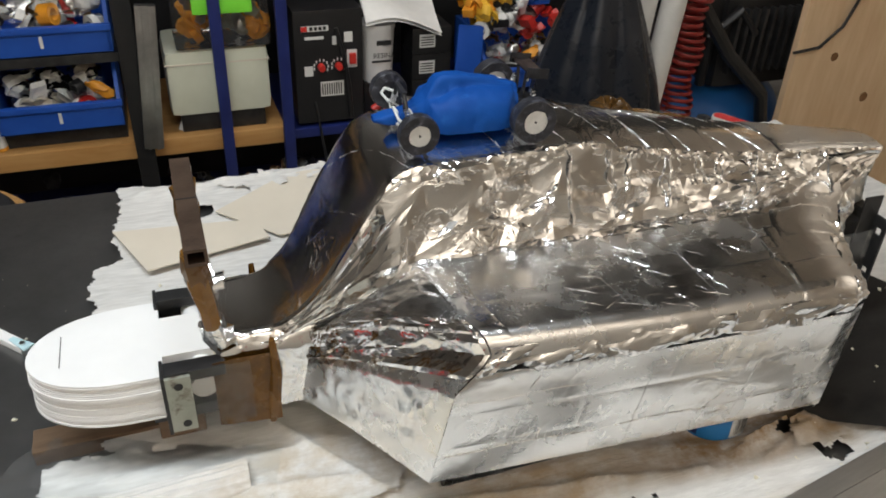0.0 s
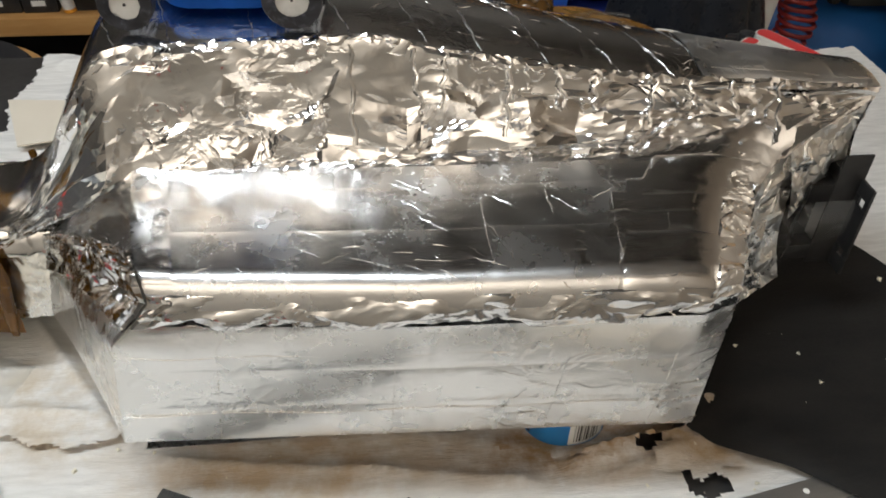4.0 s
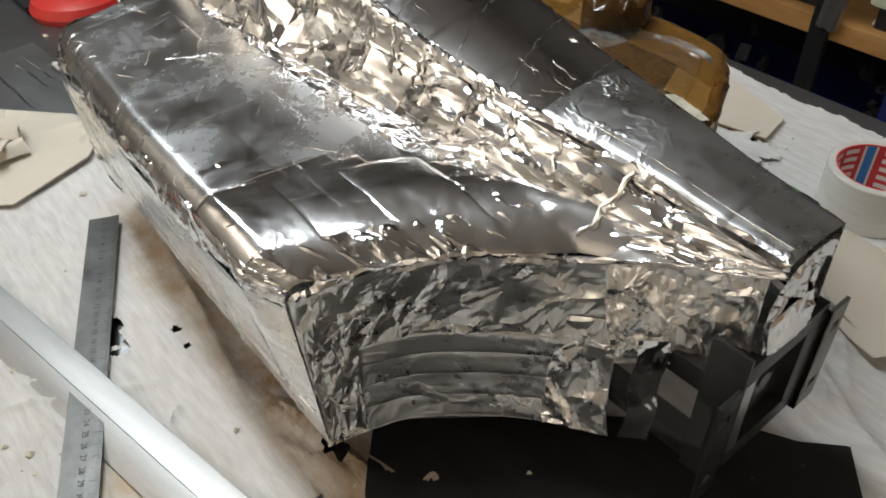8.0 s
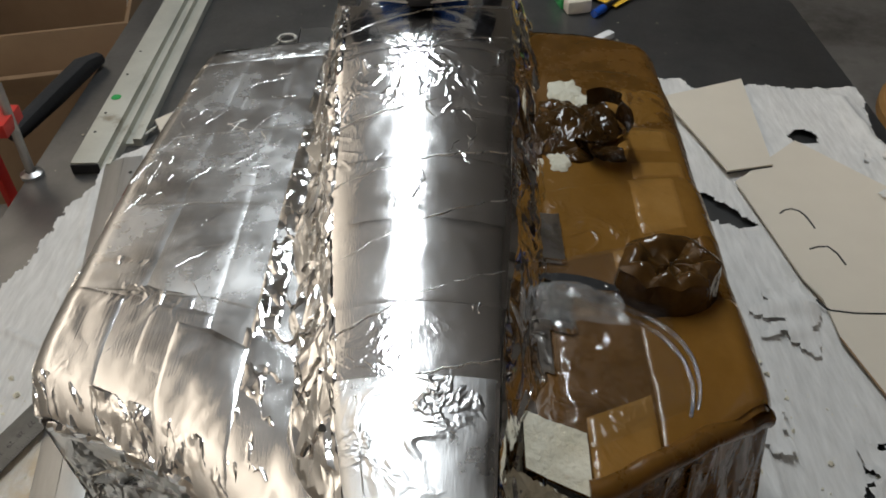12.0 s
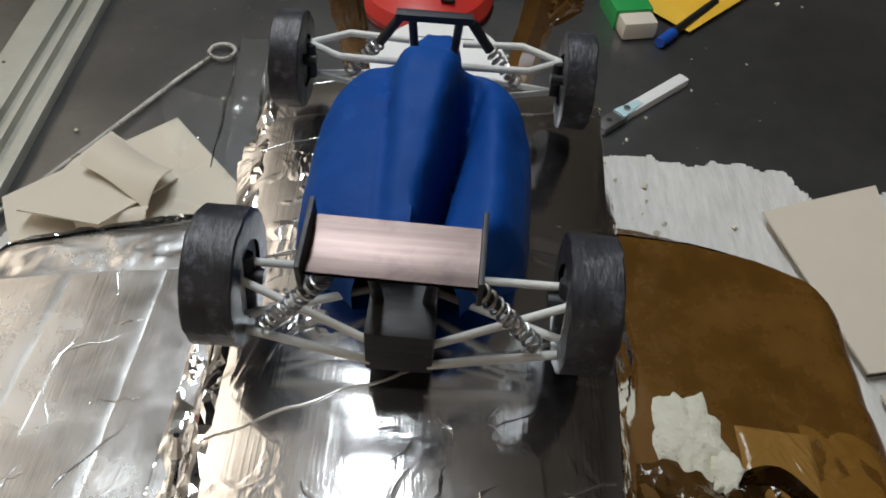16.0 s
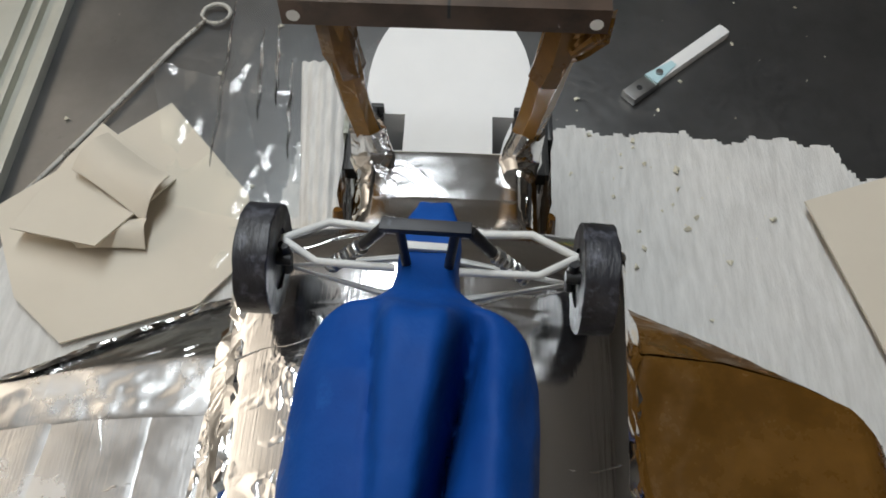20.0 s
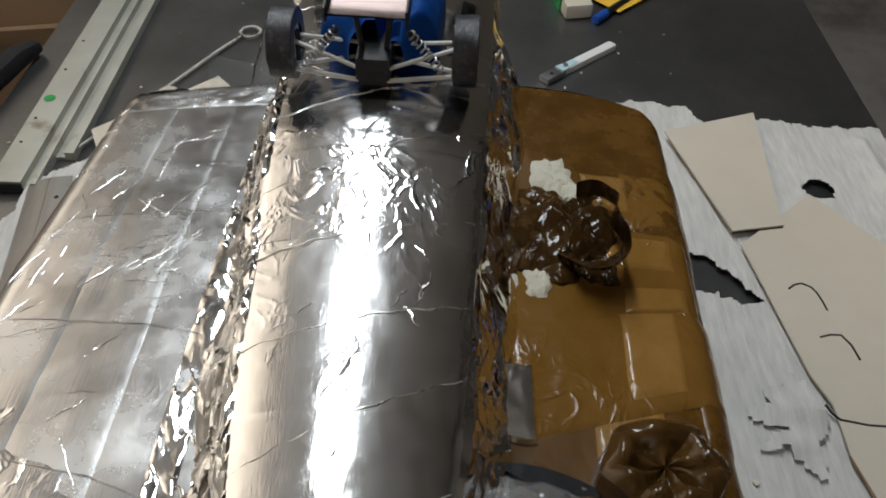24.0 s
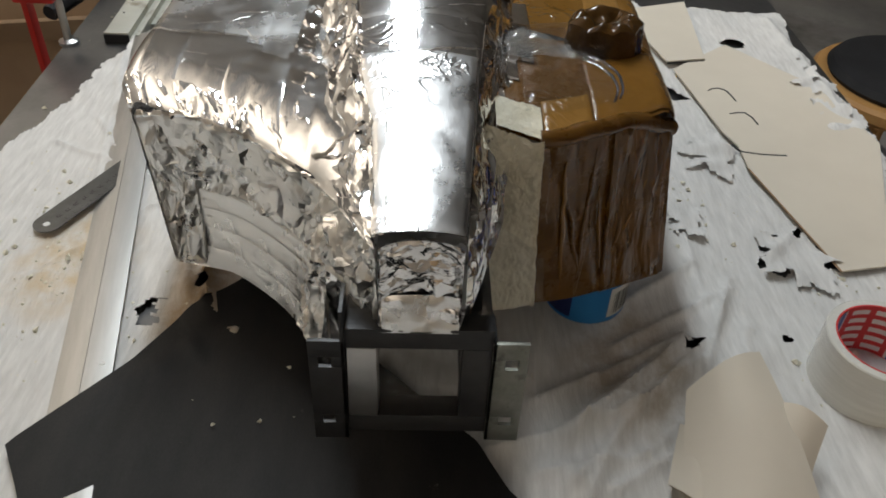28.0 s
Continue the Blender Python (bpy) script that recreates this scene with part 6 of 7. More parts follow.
part("cap", Shape().tube([(-0.025, 0, 0.004), (0.0, 0, 0.004)], [0.0055, 0.006], 12), BLUE_PLASTIC, pen)
env = thing("padded_envelope", "yellow padded envelope with a white label", "envelope", (-0.765, 0.255, -0.003), 0)
part("paper", Shape().grid(lambda u, v: Vector((-0.09 + 0.19 * u * 0.5 + 0.095 * v - 0.0, -0.085 + 0.09 * u * 1.0 + 0.0 + 0.095 * (1 - v) - 0.01, 0.004 + 0.006 * math.sin(math.pi * u) * math.sin(math.pi * v))), 12, 12), YELLOW, env)
part("label", Shape().grid(lambda u, v: Vector((-0.055 + 0.04 * u + 0.045 * v, -0.03 + 0.045 * u + 0.04 * (1 - v), 0.0125)), 4, 4), LABEL_WHITE, env)
red = thing("red_lid", "round glossy red lid with a dark slot", "lid", (-0.70, -0.02, -0.004))
part("dome", Shape().lathe([(0.068, 0), (0.070, 0.008), (0.064, 0.020), (0.045, 0.028), (0.0, 0.030)], (0, 0, 0), "z", 40), RED, red)
part("slot", Shape().box(-0.03, 0.03, -0.012, 0.012, 0.0295, 0.031, 0.0005), LABEL_WHITE, red)
part("slot", Shape().box(-0.02, 0.045, 0.016, 0.030, 0.0285, 0.0305, 0.0005), BLACK_PLASTIC, red)
shade = thing("black_stand", "low black plastic stand under the lid", "stand", (-0.72, 0.0, -0.004))
part("base", Shape().box(-0.10, 0.0, -0.09, 0.09, 0, 0.012, 0.003), BLACK_PLASTIC, shade)

for k, pts in enumerate((((-0.594, -0.190), (-0.600, -0.120), (-0.400, -0.105), (-0.405, -0.165)), ((-0.520, -0.245), (-0.500, -0.17), (-0.36, -0.12), (-0.38, -0.20)), ((-0.56, -0.06), (-0.50, 0.02), (-0.30, -0.06), (-0.33, -0.17)))):
    a, b, c, d = [Vector((x, y, 0)) for x, y in pts]

    def film_at(u, v):
        p = (a * (1 - u) + d * u) * (1 - v) + (b * (1 - u) + c * u) * v
        return p + Vector((0, 0, 0.010 + 0.004 * noise.noise(p * 22 + Vector((k, 0, 0))) + (0.004 * noise.noise(p * 60) if k == 2 else 0.0022 * (1 - 2 * abs(noise.noise(Vector((p.x * 14, p.y * 34, k))))))))

    ob = solid("clear_film", Shape().grid(film_at, 60, 36), FILM if k == 2 else FILM_SHINY, "crumpled sheet of clear plastic film", "plastic film", "clear films", sharp=80)
    ob.visible_shadow = False
    if k == 0:
        for y0, x0, x1 in ((-0.1865, -0.590, -0.410), (-0.158, -0.555, -0.455), (-0.146, -0.560, -0.470), (-0.130, -0.520, -0.420)):
            part("film_fold", Shape().tube([(x0 + (x1 - x0) * j / 20, y0 + 0.010 * j / 20 + 0.0006 * math.sin(j), 0.0165 + 0.001 * math.sin(0.7 * j)) for j in range(21)], [0.0003 + 0.0013 * math.sin(math.pi * (j + 0.3) / 21) for j in range(21)], 8), FILM_SHINY, ob, "glossy fold", sharp=60).visible_shadow = False


def bandage(u, v, off=0.0):
    x = -0.522 + 0.190 * u
    return Vector((x, -0.123 + 0.022 * u + (0.046 - 0.010 * u) * v, 0.010 + off + 0.011 * math.sin(math.pi * v) ** 0.5 * min(1.0, 0.35 + u * 8) + 0.0010 * math.sin(34 * v + 2 * u) + 0.002 * noise.noise(Vector((x * 30, v * 3, 0)))))


solid("cloth_strip", Shape().grid(bandage, 50, 44).grid(lambda u, v: bandage(u, v, -0.0012), 50, 44), CLOTH, "ribbed white plaster bandage strip beside the nose", "cloth", sharp=80)

WOOD_OLD = surface("old_wood", (0.10, 0.062, 0.036), (0.20, 0.13, 0.08), rough=0.75, scale=8, fine=90, bump=0.0004, stretch=(1, 7, 7))
strip_wood = thing("wood_strip", "short rough wooden strip under the nose", "wood strip", (-0.50, 0.012, -0.004), 2)
part("lath", Shape().box(-0.008, 0.125, -0.015, 0.015, 0, 0.016, 0.001).rough(0.0008, 60), WOOD_OLD, strip_wood)
rest = thing("wood_block", "dark wooden block propping up the nose", "wood block", (-0.41, 0.0, 0.0))
part("block", Shape().box(0.01, 0.05, -0.02, 0.02, 0.012, 0.0595, 0.002), WOOD_OLD, rest)


def can(x, y, turn):
    t = thing("paint_can", "small blue tin with a barcode label propping the body", "can", (x, y, 0.002), turn, "tins under the body")
    part("wall", Shape().lathe([(0.0, 0.0), (0.030, 0.0), (0.0325, 0.002), (0.033, 0.004), (0.033, 0.042), (0.0325, 0.044), (0.030, 0.046), (0.0, 0.0455)], (0, 0, 0), "z", 40), BLUE_LABEL, t, sharp=40)
    part("dark_band", Shape().grid(lambda u, v: Vector((0.0334 * math.cos(2.2 + 1.5 * u), 0.0334 * math.sin(2.2 + 1.5 * u), 0.006 + 0.034 * v)), 14, 3), BLUE_STEEL, t)
    panel = part("label", Shape().grid(lambda u, v: Vector((0.0334 * math.cos(4.6 + 0.9 * u), 0.0334 * math.sin(4.6 + 0.9 * u), 0.008 + 0.030 * v)), 14, 3), LABEL_WHITE, t)
    for k in range(11):
        a = 4.72 + 0.055 * k
        part("bar", Shape().grid(lambda u, v: Vector((0.0337 * math.cos(a + (0.012 + 0.014 * (k % 3)) * u), 0.0337 * math.sin(a + (0.012 + 0.014 * (k % 3)) * u), 0.011 + 0.022 * v)), 2, 2), INK, panel)
    return t


can(0.100, -0.140, 0)
can(0.163, 0.136, 118)

TAPE_CORE = surface("red_core_paper", (0.55, 0.03, 0.03), (0.62, 0.05, 0.05), rough=0.5, scale=30, fine=300, bump=0.0001)
TAPE_BODY = surface("milky_tape", (0.66, 0.65, 0.60), (0.74, 0.73, 0.68), rough=0.25, scale=20, fine=300, bump=0.00006, stretch=(1, 1, 20), coat=0.4)


def tape_roll(x, y, label, paper, stripes):
    t = thing("tape_roll", label, "tape roll", (x, y, 0.004), 0, "tape rolls")
    part("winding", Shape().lathe([(0.0365, 0.0), (0.042, 0.0), (0.043, 0.001), (0.043, 0.045), (0.042, 0.046), (0.0365, 0.046)], (0, 0, 0), "z", 48), TAPE_BODY, t, sharp=40)
    core = part("core", Shape().lathe([(0.0365, 0.0), (0.0350, 0.0), (0.0350, 0.046), (0.0365, 0.046)], (0, 0, 0), "z", 48), paper, t, "printed cardboard core", sharp=40)
    for k in range(4):
        a = 0.5 + math.pi / 2 * k
        for lo, hi, r, m2 in ((0.0, 0.34, 0.0348, LABEL_WHITE), (0.06, 0.28, 0.0346, stripes)):
            part("stripe", Shape().grid(lambda u, v: Vector((r * math.cos(a + lo + (hi - lo) * u), r * math.sin(a + lo + (hi - lo) * u), 0.001 + 0.044 * v)), 6, 2), m2, core)
        for h in range(5):
            for side in (0.46, 1.0):
                part("print_bar", Shape().grid(lambda u, v: Vector((0.0347 * math.cos(a + side + 0.40 * u), 0.0347 * math.sin(a + side + 0.40 * u), 0.004 + 0.0085 * h + 0.0045 * v)), 4, 2), LABEL_WHITE, core)
    return t


tape_roll(0.252, 0.336, "roll of milky clear tape with a red printed core", TAPE_CORE, BLUE_LABEL)
tape_roll(0.352, 0.386, "roll of cream tape with a brown card core", BOX_BROWN, BOX_BROWN)

# snips whose red handles gape towards the body
snips = thing("tin_snips", "tin snips with red and cream handles lying open", "snips", (0.0, 0.0, 0.0))
for a, c, w in (((0.490, 0.402), (0.527, 0.338), 0.0135), ((0.465, 0.382), (0.419, 0.345), 0.010)):
    p, q = Vector((*a, 0)), Vector((*c, 0))
    d = (q - p).normalized()
    n = Vector((-d.y, d.x, 0))
    for name, grow, z0, z1, m, label in (("handle", 0.0, 0.036, 0.052, TAPE_BODY, "cream grip"), ("inlay", -0.0028, 0.0515, 0.0528, TAPE_CORE, "red inlay")):
        ring = [p + n * ((w + grow) * math.sin(t)) - d * ((w + grow) * math.cos(t) * 0.8) for t in [math.pi * (-0.5 + k / 8) for k in range(9)]]
        ring += [q - n * ((w + grow) * 0.9) + d * grow, q - n * ((w + grow) * 0.3) + d * (0.008 + grow), q + n * ((w + grow) * 0.6) + d * (0.008 + grow)]
        part(name, Shape().slab([(v.x, v.y) for v in sorted(ring, key=lambda v: math.atan2((v - (p + q) / 2).dot(n), (v - (p + q) / 2).dot(d)))], z0, z1), m, snips, label, sharp=30)
    part("shank", Shape().tube([(p.x, p.y, 0.042), (0.482, 0.425, 0.030), (0.484 + 0.1 * (0.482 - c[0]), 0.47, 0.014)], [0.008, 0.009, 0.006], 10), STEEL_DARK, snips)
part("pivot", Shape().lathe([(0, 0.0), (0.011, 0.0), (0.011, 0.036), (0, 0.038)], (0.482, 0.428, 0.004), "z", 20), STEEL_DARK, snips)

clamp = thing("bar_clamp", "red bar clamp gripping the bench edge", "clamp", (-0.285, -0.44, -0.004))
part("screw", Shape().tube([(0, 0, 0.004), (-0.022, -0.010, 0.10)], 0.0048, 12), STEEL, clamp)
part("foot", Shape().lathe([(0, 0), (0.012, 0), (0.012, 0.004), (0.006, 0.007)], (0, 0, 0), "z", 20), STEEL, clamp)
part("arm", Shape().box(-0.032, 0.010, -0.050, -0.002, 0.054, 0.070, 0.003), RED, clamp, "red cast arm")
part("bar", Shape().box(-0.030, -0.012, -0.052, -0.045, -0.26, 0.13, 0.001), RED, clamp, "red flat bar")
part("jaw", Shape().box(-0.030, -0.008, -0.048, 0.02, -0.075, -0.050, 0.002), RED, clamp)
# dark stick of unknown kind, added at the bench edge
handle = thing("dark_stick", "dark stick lying over the bench edge", "tool", (-0.40, -0.455, -0.002), 0)
part("shaft", Shape().tube([(0.05, -0.03, 0.006), (-0.03, -0.012, 0.010), (-0.10, 0.0, 0.010), (-0.13, 0.012, 0.008)], [0.010, 0.014, 0.014, 0.008], 10).rough(0.003, 60), DARK, handle)

def flake(s, x, y, z, r, rr):
    """A small irregular chip."""
    n = len(s.v)
    for dx, dy, dz in ((1, 0, 0), (0, 1, 0), (-1, 0, 0), (0, -1, 0), (0, 0, 0.7), (0, 0, -0.7)):
        s.v.append((x + r * (dx + rr.uniform(-0.5, 0.5)), y + r * (dy + rr.uniform(-0.5, 0.5)), z + r * (dz + rr.uniform(-0.3, 0.3))))
    for k in range(4):
        s.f += [(n + k, n + (k + 1) % 4, n + 4), (n + (k + 1) % 4, n + k, n + 5)]


crumbs = Shape()
rr = random.Random(9)
for cx, cy, sp, n in ((0.04, 0.27, 0.03, 50), (0.01, 0.235, 0.02, 50), (-0.17, 0.43, 0.03, 16), (0.13, 0.36, 0.03, 22), (0.12, -0.30, 0.03, 90), (0.03, -0.34, 0.03, 50), (0.17, -0.27, 0.04, 60), (0.22, -0.30, 0.03, 30), (-0.44, 0.12, 0.03, 30), (-0.38, 0.17, 0.05, 30), (-0.60, 0.12, 0.12, 40), (0.24, 0.32, 0.02, 24), (-0.15, -0.17, 0.06, 20), (-0.30, -0.10, 0.06, 24), (0.36, -0.10, 0.10, 20), (-0.65, -0.05, 0.25, 50), (-0.5, -0.3, 0.12, 30)):
    for _ in range(n):
        x, y = rr.gauss(cx, sp), rr.gauss(cy, sp)
        r = 0.0005 + 0.0030 * rr.random() ** 4
        if y > 0.49 or y < -0.43:
            continue
        z = (cloth_height(x, y) if cloth_there(x, y) else -0.004) + r * 0.5
        if 0.23 < x < 0.5 and -0.2 < y < 0.1:
            z = 0.0135
        flake(crumbs, x, y, z, r, rr)
solid("foam_crumbs", crumbs, FOAM, "scattered pale foam crumbs and plaster dust", "crumbs", kind="stuff")

# ---------- beyond the bench ----------
rack = thing("shelving", "blue steel shelving with orange wooden boards", "shelf")
part("board", Shape().box(-1.7, -0.020, 1.655, 2.15, -0.497, -0.447, 0.003), WOOD, rack, "orange-stained wooden board")
part("board", Shape().box(-0.020, 1.25, 1.655, 2.15, -0.490, -0.462, 0.003), BLUE_STEEL, rack, "blue steel shelf")
# board out of view; its wood tone tints what the foil slope mirrors
part("board", Shape().box(-1.7, 1.25, 1.66, 2.15, 0.30, 0.33, 0.003), WOOD, rack, "unseen upper board, wood-toned for its reflection in the foil")
part("board", Shape().box(-1.7, 1.25, 1.66, 2.15, -0.84, -0.81, 0.003), BLUE_STEEL, rack)
for x in (-0.205, -0.028):
    part("post", Shape().box(x, x + 0.032, 1.630, 1.652, -0.85, 0.6, 0.002), BLUE_STEEL, rack)
for x in (-1.68, 1.22):
    part("post", Shape().box(x, x + 0.035, 1.63, 1.655, -0.85, 0.6, 0.002), BLUE_STEEL, rack)
# near-black sheet added to stand for the gloom behind the shelves
part("gloom_panel", Shape().box(-1.7, 1.25, 2.16, 2.18, -0.85, 0.6), DARK, rack)


def odd_piece(c, sx, sy, sz, q):
    """One small odd piece lying anyhow."""
    x, y, z = c[0] + q.uniform(-sx, sx), c[1] + q.uniform(-sy, sy), c[2] + q.uniform(0, sz)
    a, b, h = q.uniform(0.008, 0.03), q.uniform(0.008, 0.03), q.uniform(0.006, 0.02)
    m = Matrix.Translation((x, y, z)) @ pose(0, 0, 0, q.uniform(0, 90), q.uniform(0, 90), q.uniform(0, 180))
    kind = q.random()
    if kind < 0.35:
        return Shape().box(-a, a, -b, b, -h, h, 0.003, m).rough(0.003, 60, q.random() * 9)
    if kind < 0.6:
        r = a * 1.1
        return Shape().lathe([(r * 0.55, -h), (r, -h), (r, h), (r * 0.55, h), (r * 0.55, -h)], (0, 0, 0), "z", 18).moved(m)
    s = q.random() * 9
    return Shape().grid(lambda u, v: Vector((1.5 * a * math.cos(6.2832 * u) * math.sin(math.pi * v), 1.5 * b * math.sin(6.2832 * u) * math.sin(math.pi * v), 1.6 * h * math.cos(math.pi * v))), 18, 10, close_u=True).rough(0.012, 55, s).moved(m)


def heap(name, c, sx, sy, sz, seed, n, m, label, category, group):
    q = random.Random(seed)
    for _ in range(n):
        solid(name, odd_piece(c, sx, sy, sz, q), m, label, category, group, sharp=40)


def bin_box(x0, x1, z0, z1, seed):
    b = thing("storage_bin", "open blue plastic storage bin full of small packets", "storage bin", (0, 0, 0), 0, "blue bins on the shelf")
    y0, y1, lip = 1.66, 1.95, z0 + (z1 - z0) * 0.40
    part("front_lip", Shape().box(x0, x1, y0, y0 + 0.008, z0, lip, 0.003), BLUE_PLASTIC, b)
    part("rim", Shape().box(x0 - 0.004, x1 + 0.004, y0 - 0.010, y0 + 0.010, lip - 0.012, lip + 0.004, 0.003), BLUE_PLASTIC, b)
    part("base", Shape().box(x0, x1, y0, y1, z0, z0 + 0.008, 0.002), BLUE_PLASTIC, b)
    part("back", Shape().box(x0, x1, y1 - 0.008, y1, z0, z1, 0.002), BLUE_PLASTIC, b)
    for x in (x0, x1 - 0.010):
        s = Shape()
        prof = [(y0, z0), (y1, z0), (y1, z1), (y0 + 0.09, z1), (y0, lip)]
        s.v = [(x, y, z) for y, z in prof] + [(x + 0.010, y, z) for y, z in prof]
        s.f = [(0, 1, 2, 3, 4), (9, 8, 7, 6, 5)] + [(k, (k + 1) % 5, 5 + (k + 1) % 5, 5 + k) for k in range(5)]
        part("side", s, BLUE_PLASTIC, b, sharp=30)
    part("label", Shape().box((x0 + x1) / 2 - 0.006, (x0 + x1) / 2 + 0.002, y0 - 0.0015, y0, z0 + 0.02, lip - 0.02), LABEL_WHITE, b)
    cx, w = (x0 + x1) / 2, (x1 - x0) / 2 - 0.04
    packs = ((LABEL_WHITE, 9), (CLOTH, 9), (STEEL, 7), (CARD, 4), (RED, 2), (ORANGE, 2), (BLACK_PLASTIC, 5))
    for k, (m, n) in enumerate(packs):
        heap("packet", (cx, 1.76, lip - 0.05), w, 0.06, 0.10, seed + k, n, m, "small packet of odds and ends heaped in a bin", "packet", "packets in the bins")
    ob = solid("plastic_bag", Shape().grid(lambda u, v: Vector((cx - w + 2 * w * u, 1.69 + 0.12 * v, lip + 0.02 + 0.05 * v + 0.03 * noise.noise(Vector((u * 5, v * 5, seed))))), 16, 12), CLEAR, "clear crumpled plastic bag in a blue bin", "plastic bag", sharp=60)
    return b


bin_box(-0.775, -0.462, -0.392, -0.215, 10)
bin_box(-0.790, -0.455, -0.182, -0.005, 20)
bin_box(-1.13, -0.810, -0.182, -0.005, 30)
bin_box(0.62, 0.92, -0.40, -0.24, 40)
part("board", Shape().box(-1.15, -0.44, 1.66, 2.0, -0.212, -0.186, 0.002), STEEL_DARK, rack)
part("upright", Shape().box(-0.445, -0.395, 1.64, 1.66, -0.85, 0.3, 0.002), BLACK_PLASTIC, rack)
for x0, x1 in ((-0.79, -0.46),):
    part("bracket", Shape().box(x0, x1, 1.70, 2.0, -0.447, -0.395, 0.002), STEEL_DARK, rack)

prof = thing("metal_profile", "grey ribbed metal profile leaning on the shelf", "metal bar", (-0.395, 1.615, -0.455), 0)
part("web", Shape().box(-0.026, 0.026, 0, 0.022, 0, 0.40, 0.003).moved(pose(0, 0, 0, 0, 5, 0)), STEEL, prof)
for x in (-0.012, 0.012):
    part("rib", Shape().box(x - 0.004, x + 0.004, -0.005, 0.001, 0.0, 0.40, 0.001).moved(pose(0, 0, 0, 0, 5, 0)), STEEL, prof)

tub = thing("cream_case", "cream plastic case on the shelf", "case", (-0.19, 1.75, -0.447))
part("shell", Shape().box(-0.145, 0.14, -0.08, 0.15, 0.055, 0.245, 0.025), WHITE_PLASTIC, tub)
part("seam", Shape().box(-0.146, 0.141, -0.081, 0.151, 0.205, 0.209), CARD, tub)
part("foot", Shape().box(-0.12, 0.12, -0.06, 0.12, 0.0, 0.056, 0.004), STEEL_DARK, tub)
box = thing("clear_box", "clear plastic box of screws with a lime green handle", "plastic box", (-0.17, 1.74, -0.20))
ob = part("shell", Shape().box(-0.13, 0.13, -0.075, 0.10, 0.0, 0.20, 0.015), CLEAR, box)
for q in [random.Random(3 + 10 * i) for i in range(22)]:
    part("content", odd_piece((0, 0, 0.03), 0.10, 0.05, 0.08, q), ORANGE, box)
for q in [random.Random(4 + 10 * i) for i in range(22)]:
    part("content", odd_piece((0, 0, 0.03), 0.10, 0.05, 0.12, q), STEEL, box)
part("handle", Shape().box(-0.075, 0.085, -0.085, -0.055, 0.098, 0.140, 0.008), LIME, box, "lime green handle")

welder = thing("welding_machine", "black welding machine with red knobs and labels", "welding machine", (0.124, 1.665, -0.462))
part("case", Shape().box(-0.102, 0.102, 0.0, 0.34, 0.012, 0.352, 0.010), BLACK_PLASTIC, welder)
part("foot", Shape().box(-0.08, 0.08, 0.03, 0.30, 0.0, 0.013, 0.002), BLACK_PLASTIC, welder)
for x in (-0.026, 0.026):
    k = part("knob", Shape().lathe([(0, -0.020), (0.009, -0.020), (0.0115, -0.004), (0.0115, 0.0)], (x, 0, 0.186), "y", 20), RED, welder, "red control knob")
    for a in range(8):
        ang = -0.5 + a * 0.55
        part("dial_mark", Shape().box(-0.002, 0.002, -0.0012, 0, -0.004, 0.004).moved(Matrix.Translation((x + 0.021 * math.cos(ang), -0.0005, 0.186 + 0.021 * math.sin(ang)))), LABEL_WHITE, k)
part("switch", Shape().box(0.058, 0.078, -0.010, 0.0, 0.190, 0.222, 0.002), RED, welder, "red power switch")
for a, b, c, d in ((-0.075, -0.050, 0.160, 0.190), (0.045, 0.070, 0.255, 0.285), (0.010, 0.022, 0.25, 0.275), (0.052, 0.082, 0.178, 0.232), (-0.080, 0.0, 0.292, 0.308)):
    part("sticker", Shape().box(a, b, -0.0012, 0.0, c, d), LABEL_WHITE, welder)
part("red_mark", Shape().box(-0.080, -0.062, -0.0022, -0.0012, 0.293, 0.307), RED, welder)
for k in range(4):
    part("print_bar", Shape().box(-0.055 + 0.013 * k, -0.046 + 0.013 * k, -0.0022, -0.0012, 0.295, 0.305), INK, welder)
part("print_bar", Shape().box(-0.070, -0.015, -0.0010, 0.0, 0.268, 0.277), LABEL_WHITE, welder)
rating = part("rating_plate", Shape().box(-0.030, 0.040, -0.0012, 0.0, 0.095, 0.140), CLOTH, welder)
for k in range(9):
    part("print_bar", Shape().box(-0.026 + 0.007 * k, -0.0225 + 0.007 * k, -0.0022, -0.0012, 0.100, 0.135), INK, rating)
part("cable", Shape().tube([(0.02, -0.006, 0.30), (0.04, -0.015, 0.22), (0.055, -0.012, 0.12), (0.06, -0.010, 0.02)], 0.006, 8), BLACK_PLASTIC, welder)
part("cable", Shape().tube([(-0.05, -0.006, 0.08), (-0.045, -0.02, 0.04), (-0.03, -0.02, -0.08), (-0.02, -0.01, -0.16)], 0.004, 8), BLACK_PLASTIC, welder)

pail = thing("resin_tub", "white plastic resin tub with a printed label", "tub", (0.285, 1.70, -0.462))
part("wall", Shape().lathe([(0, 0.11), (0.046, 0.11), (0.052, 0.27), (0.055, 0.275), (0.055, 0.29), (0, 0.292)], (0, 0.03, 0), "z", 36), WHITE, pail, sharp=40)
part("base", Shape().box(-0.05, 0.05, 0.0, 0.08, 0.0, 0.112, 0.004), BLACK_PLASTIC, pail)
flat_text("RESINA", 0, 0, 0, 0.021, INK, pail, name="print", m=pose(0.008, -0.0228, 0.200, 90, 0, 0))
part("print_bar", Shape().box(-0.015, 0.030, -0.0235, -0.0225, 0.232, 0.246), INK, pail)
part("print_bar", Shape().box(-0.03, 0.03, -0.0235, -0.0225, 0.180, 0.186), INK, pail)
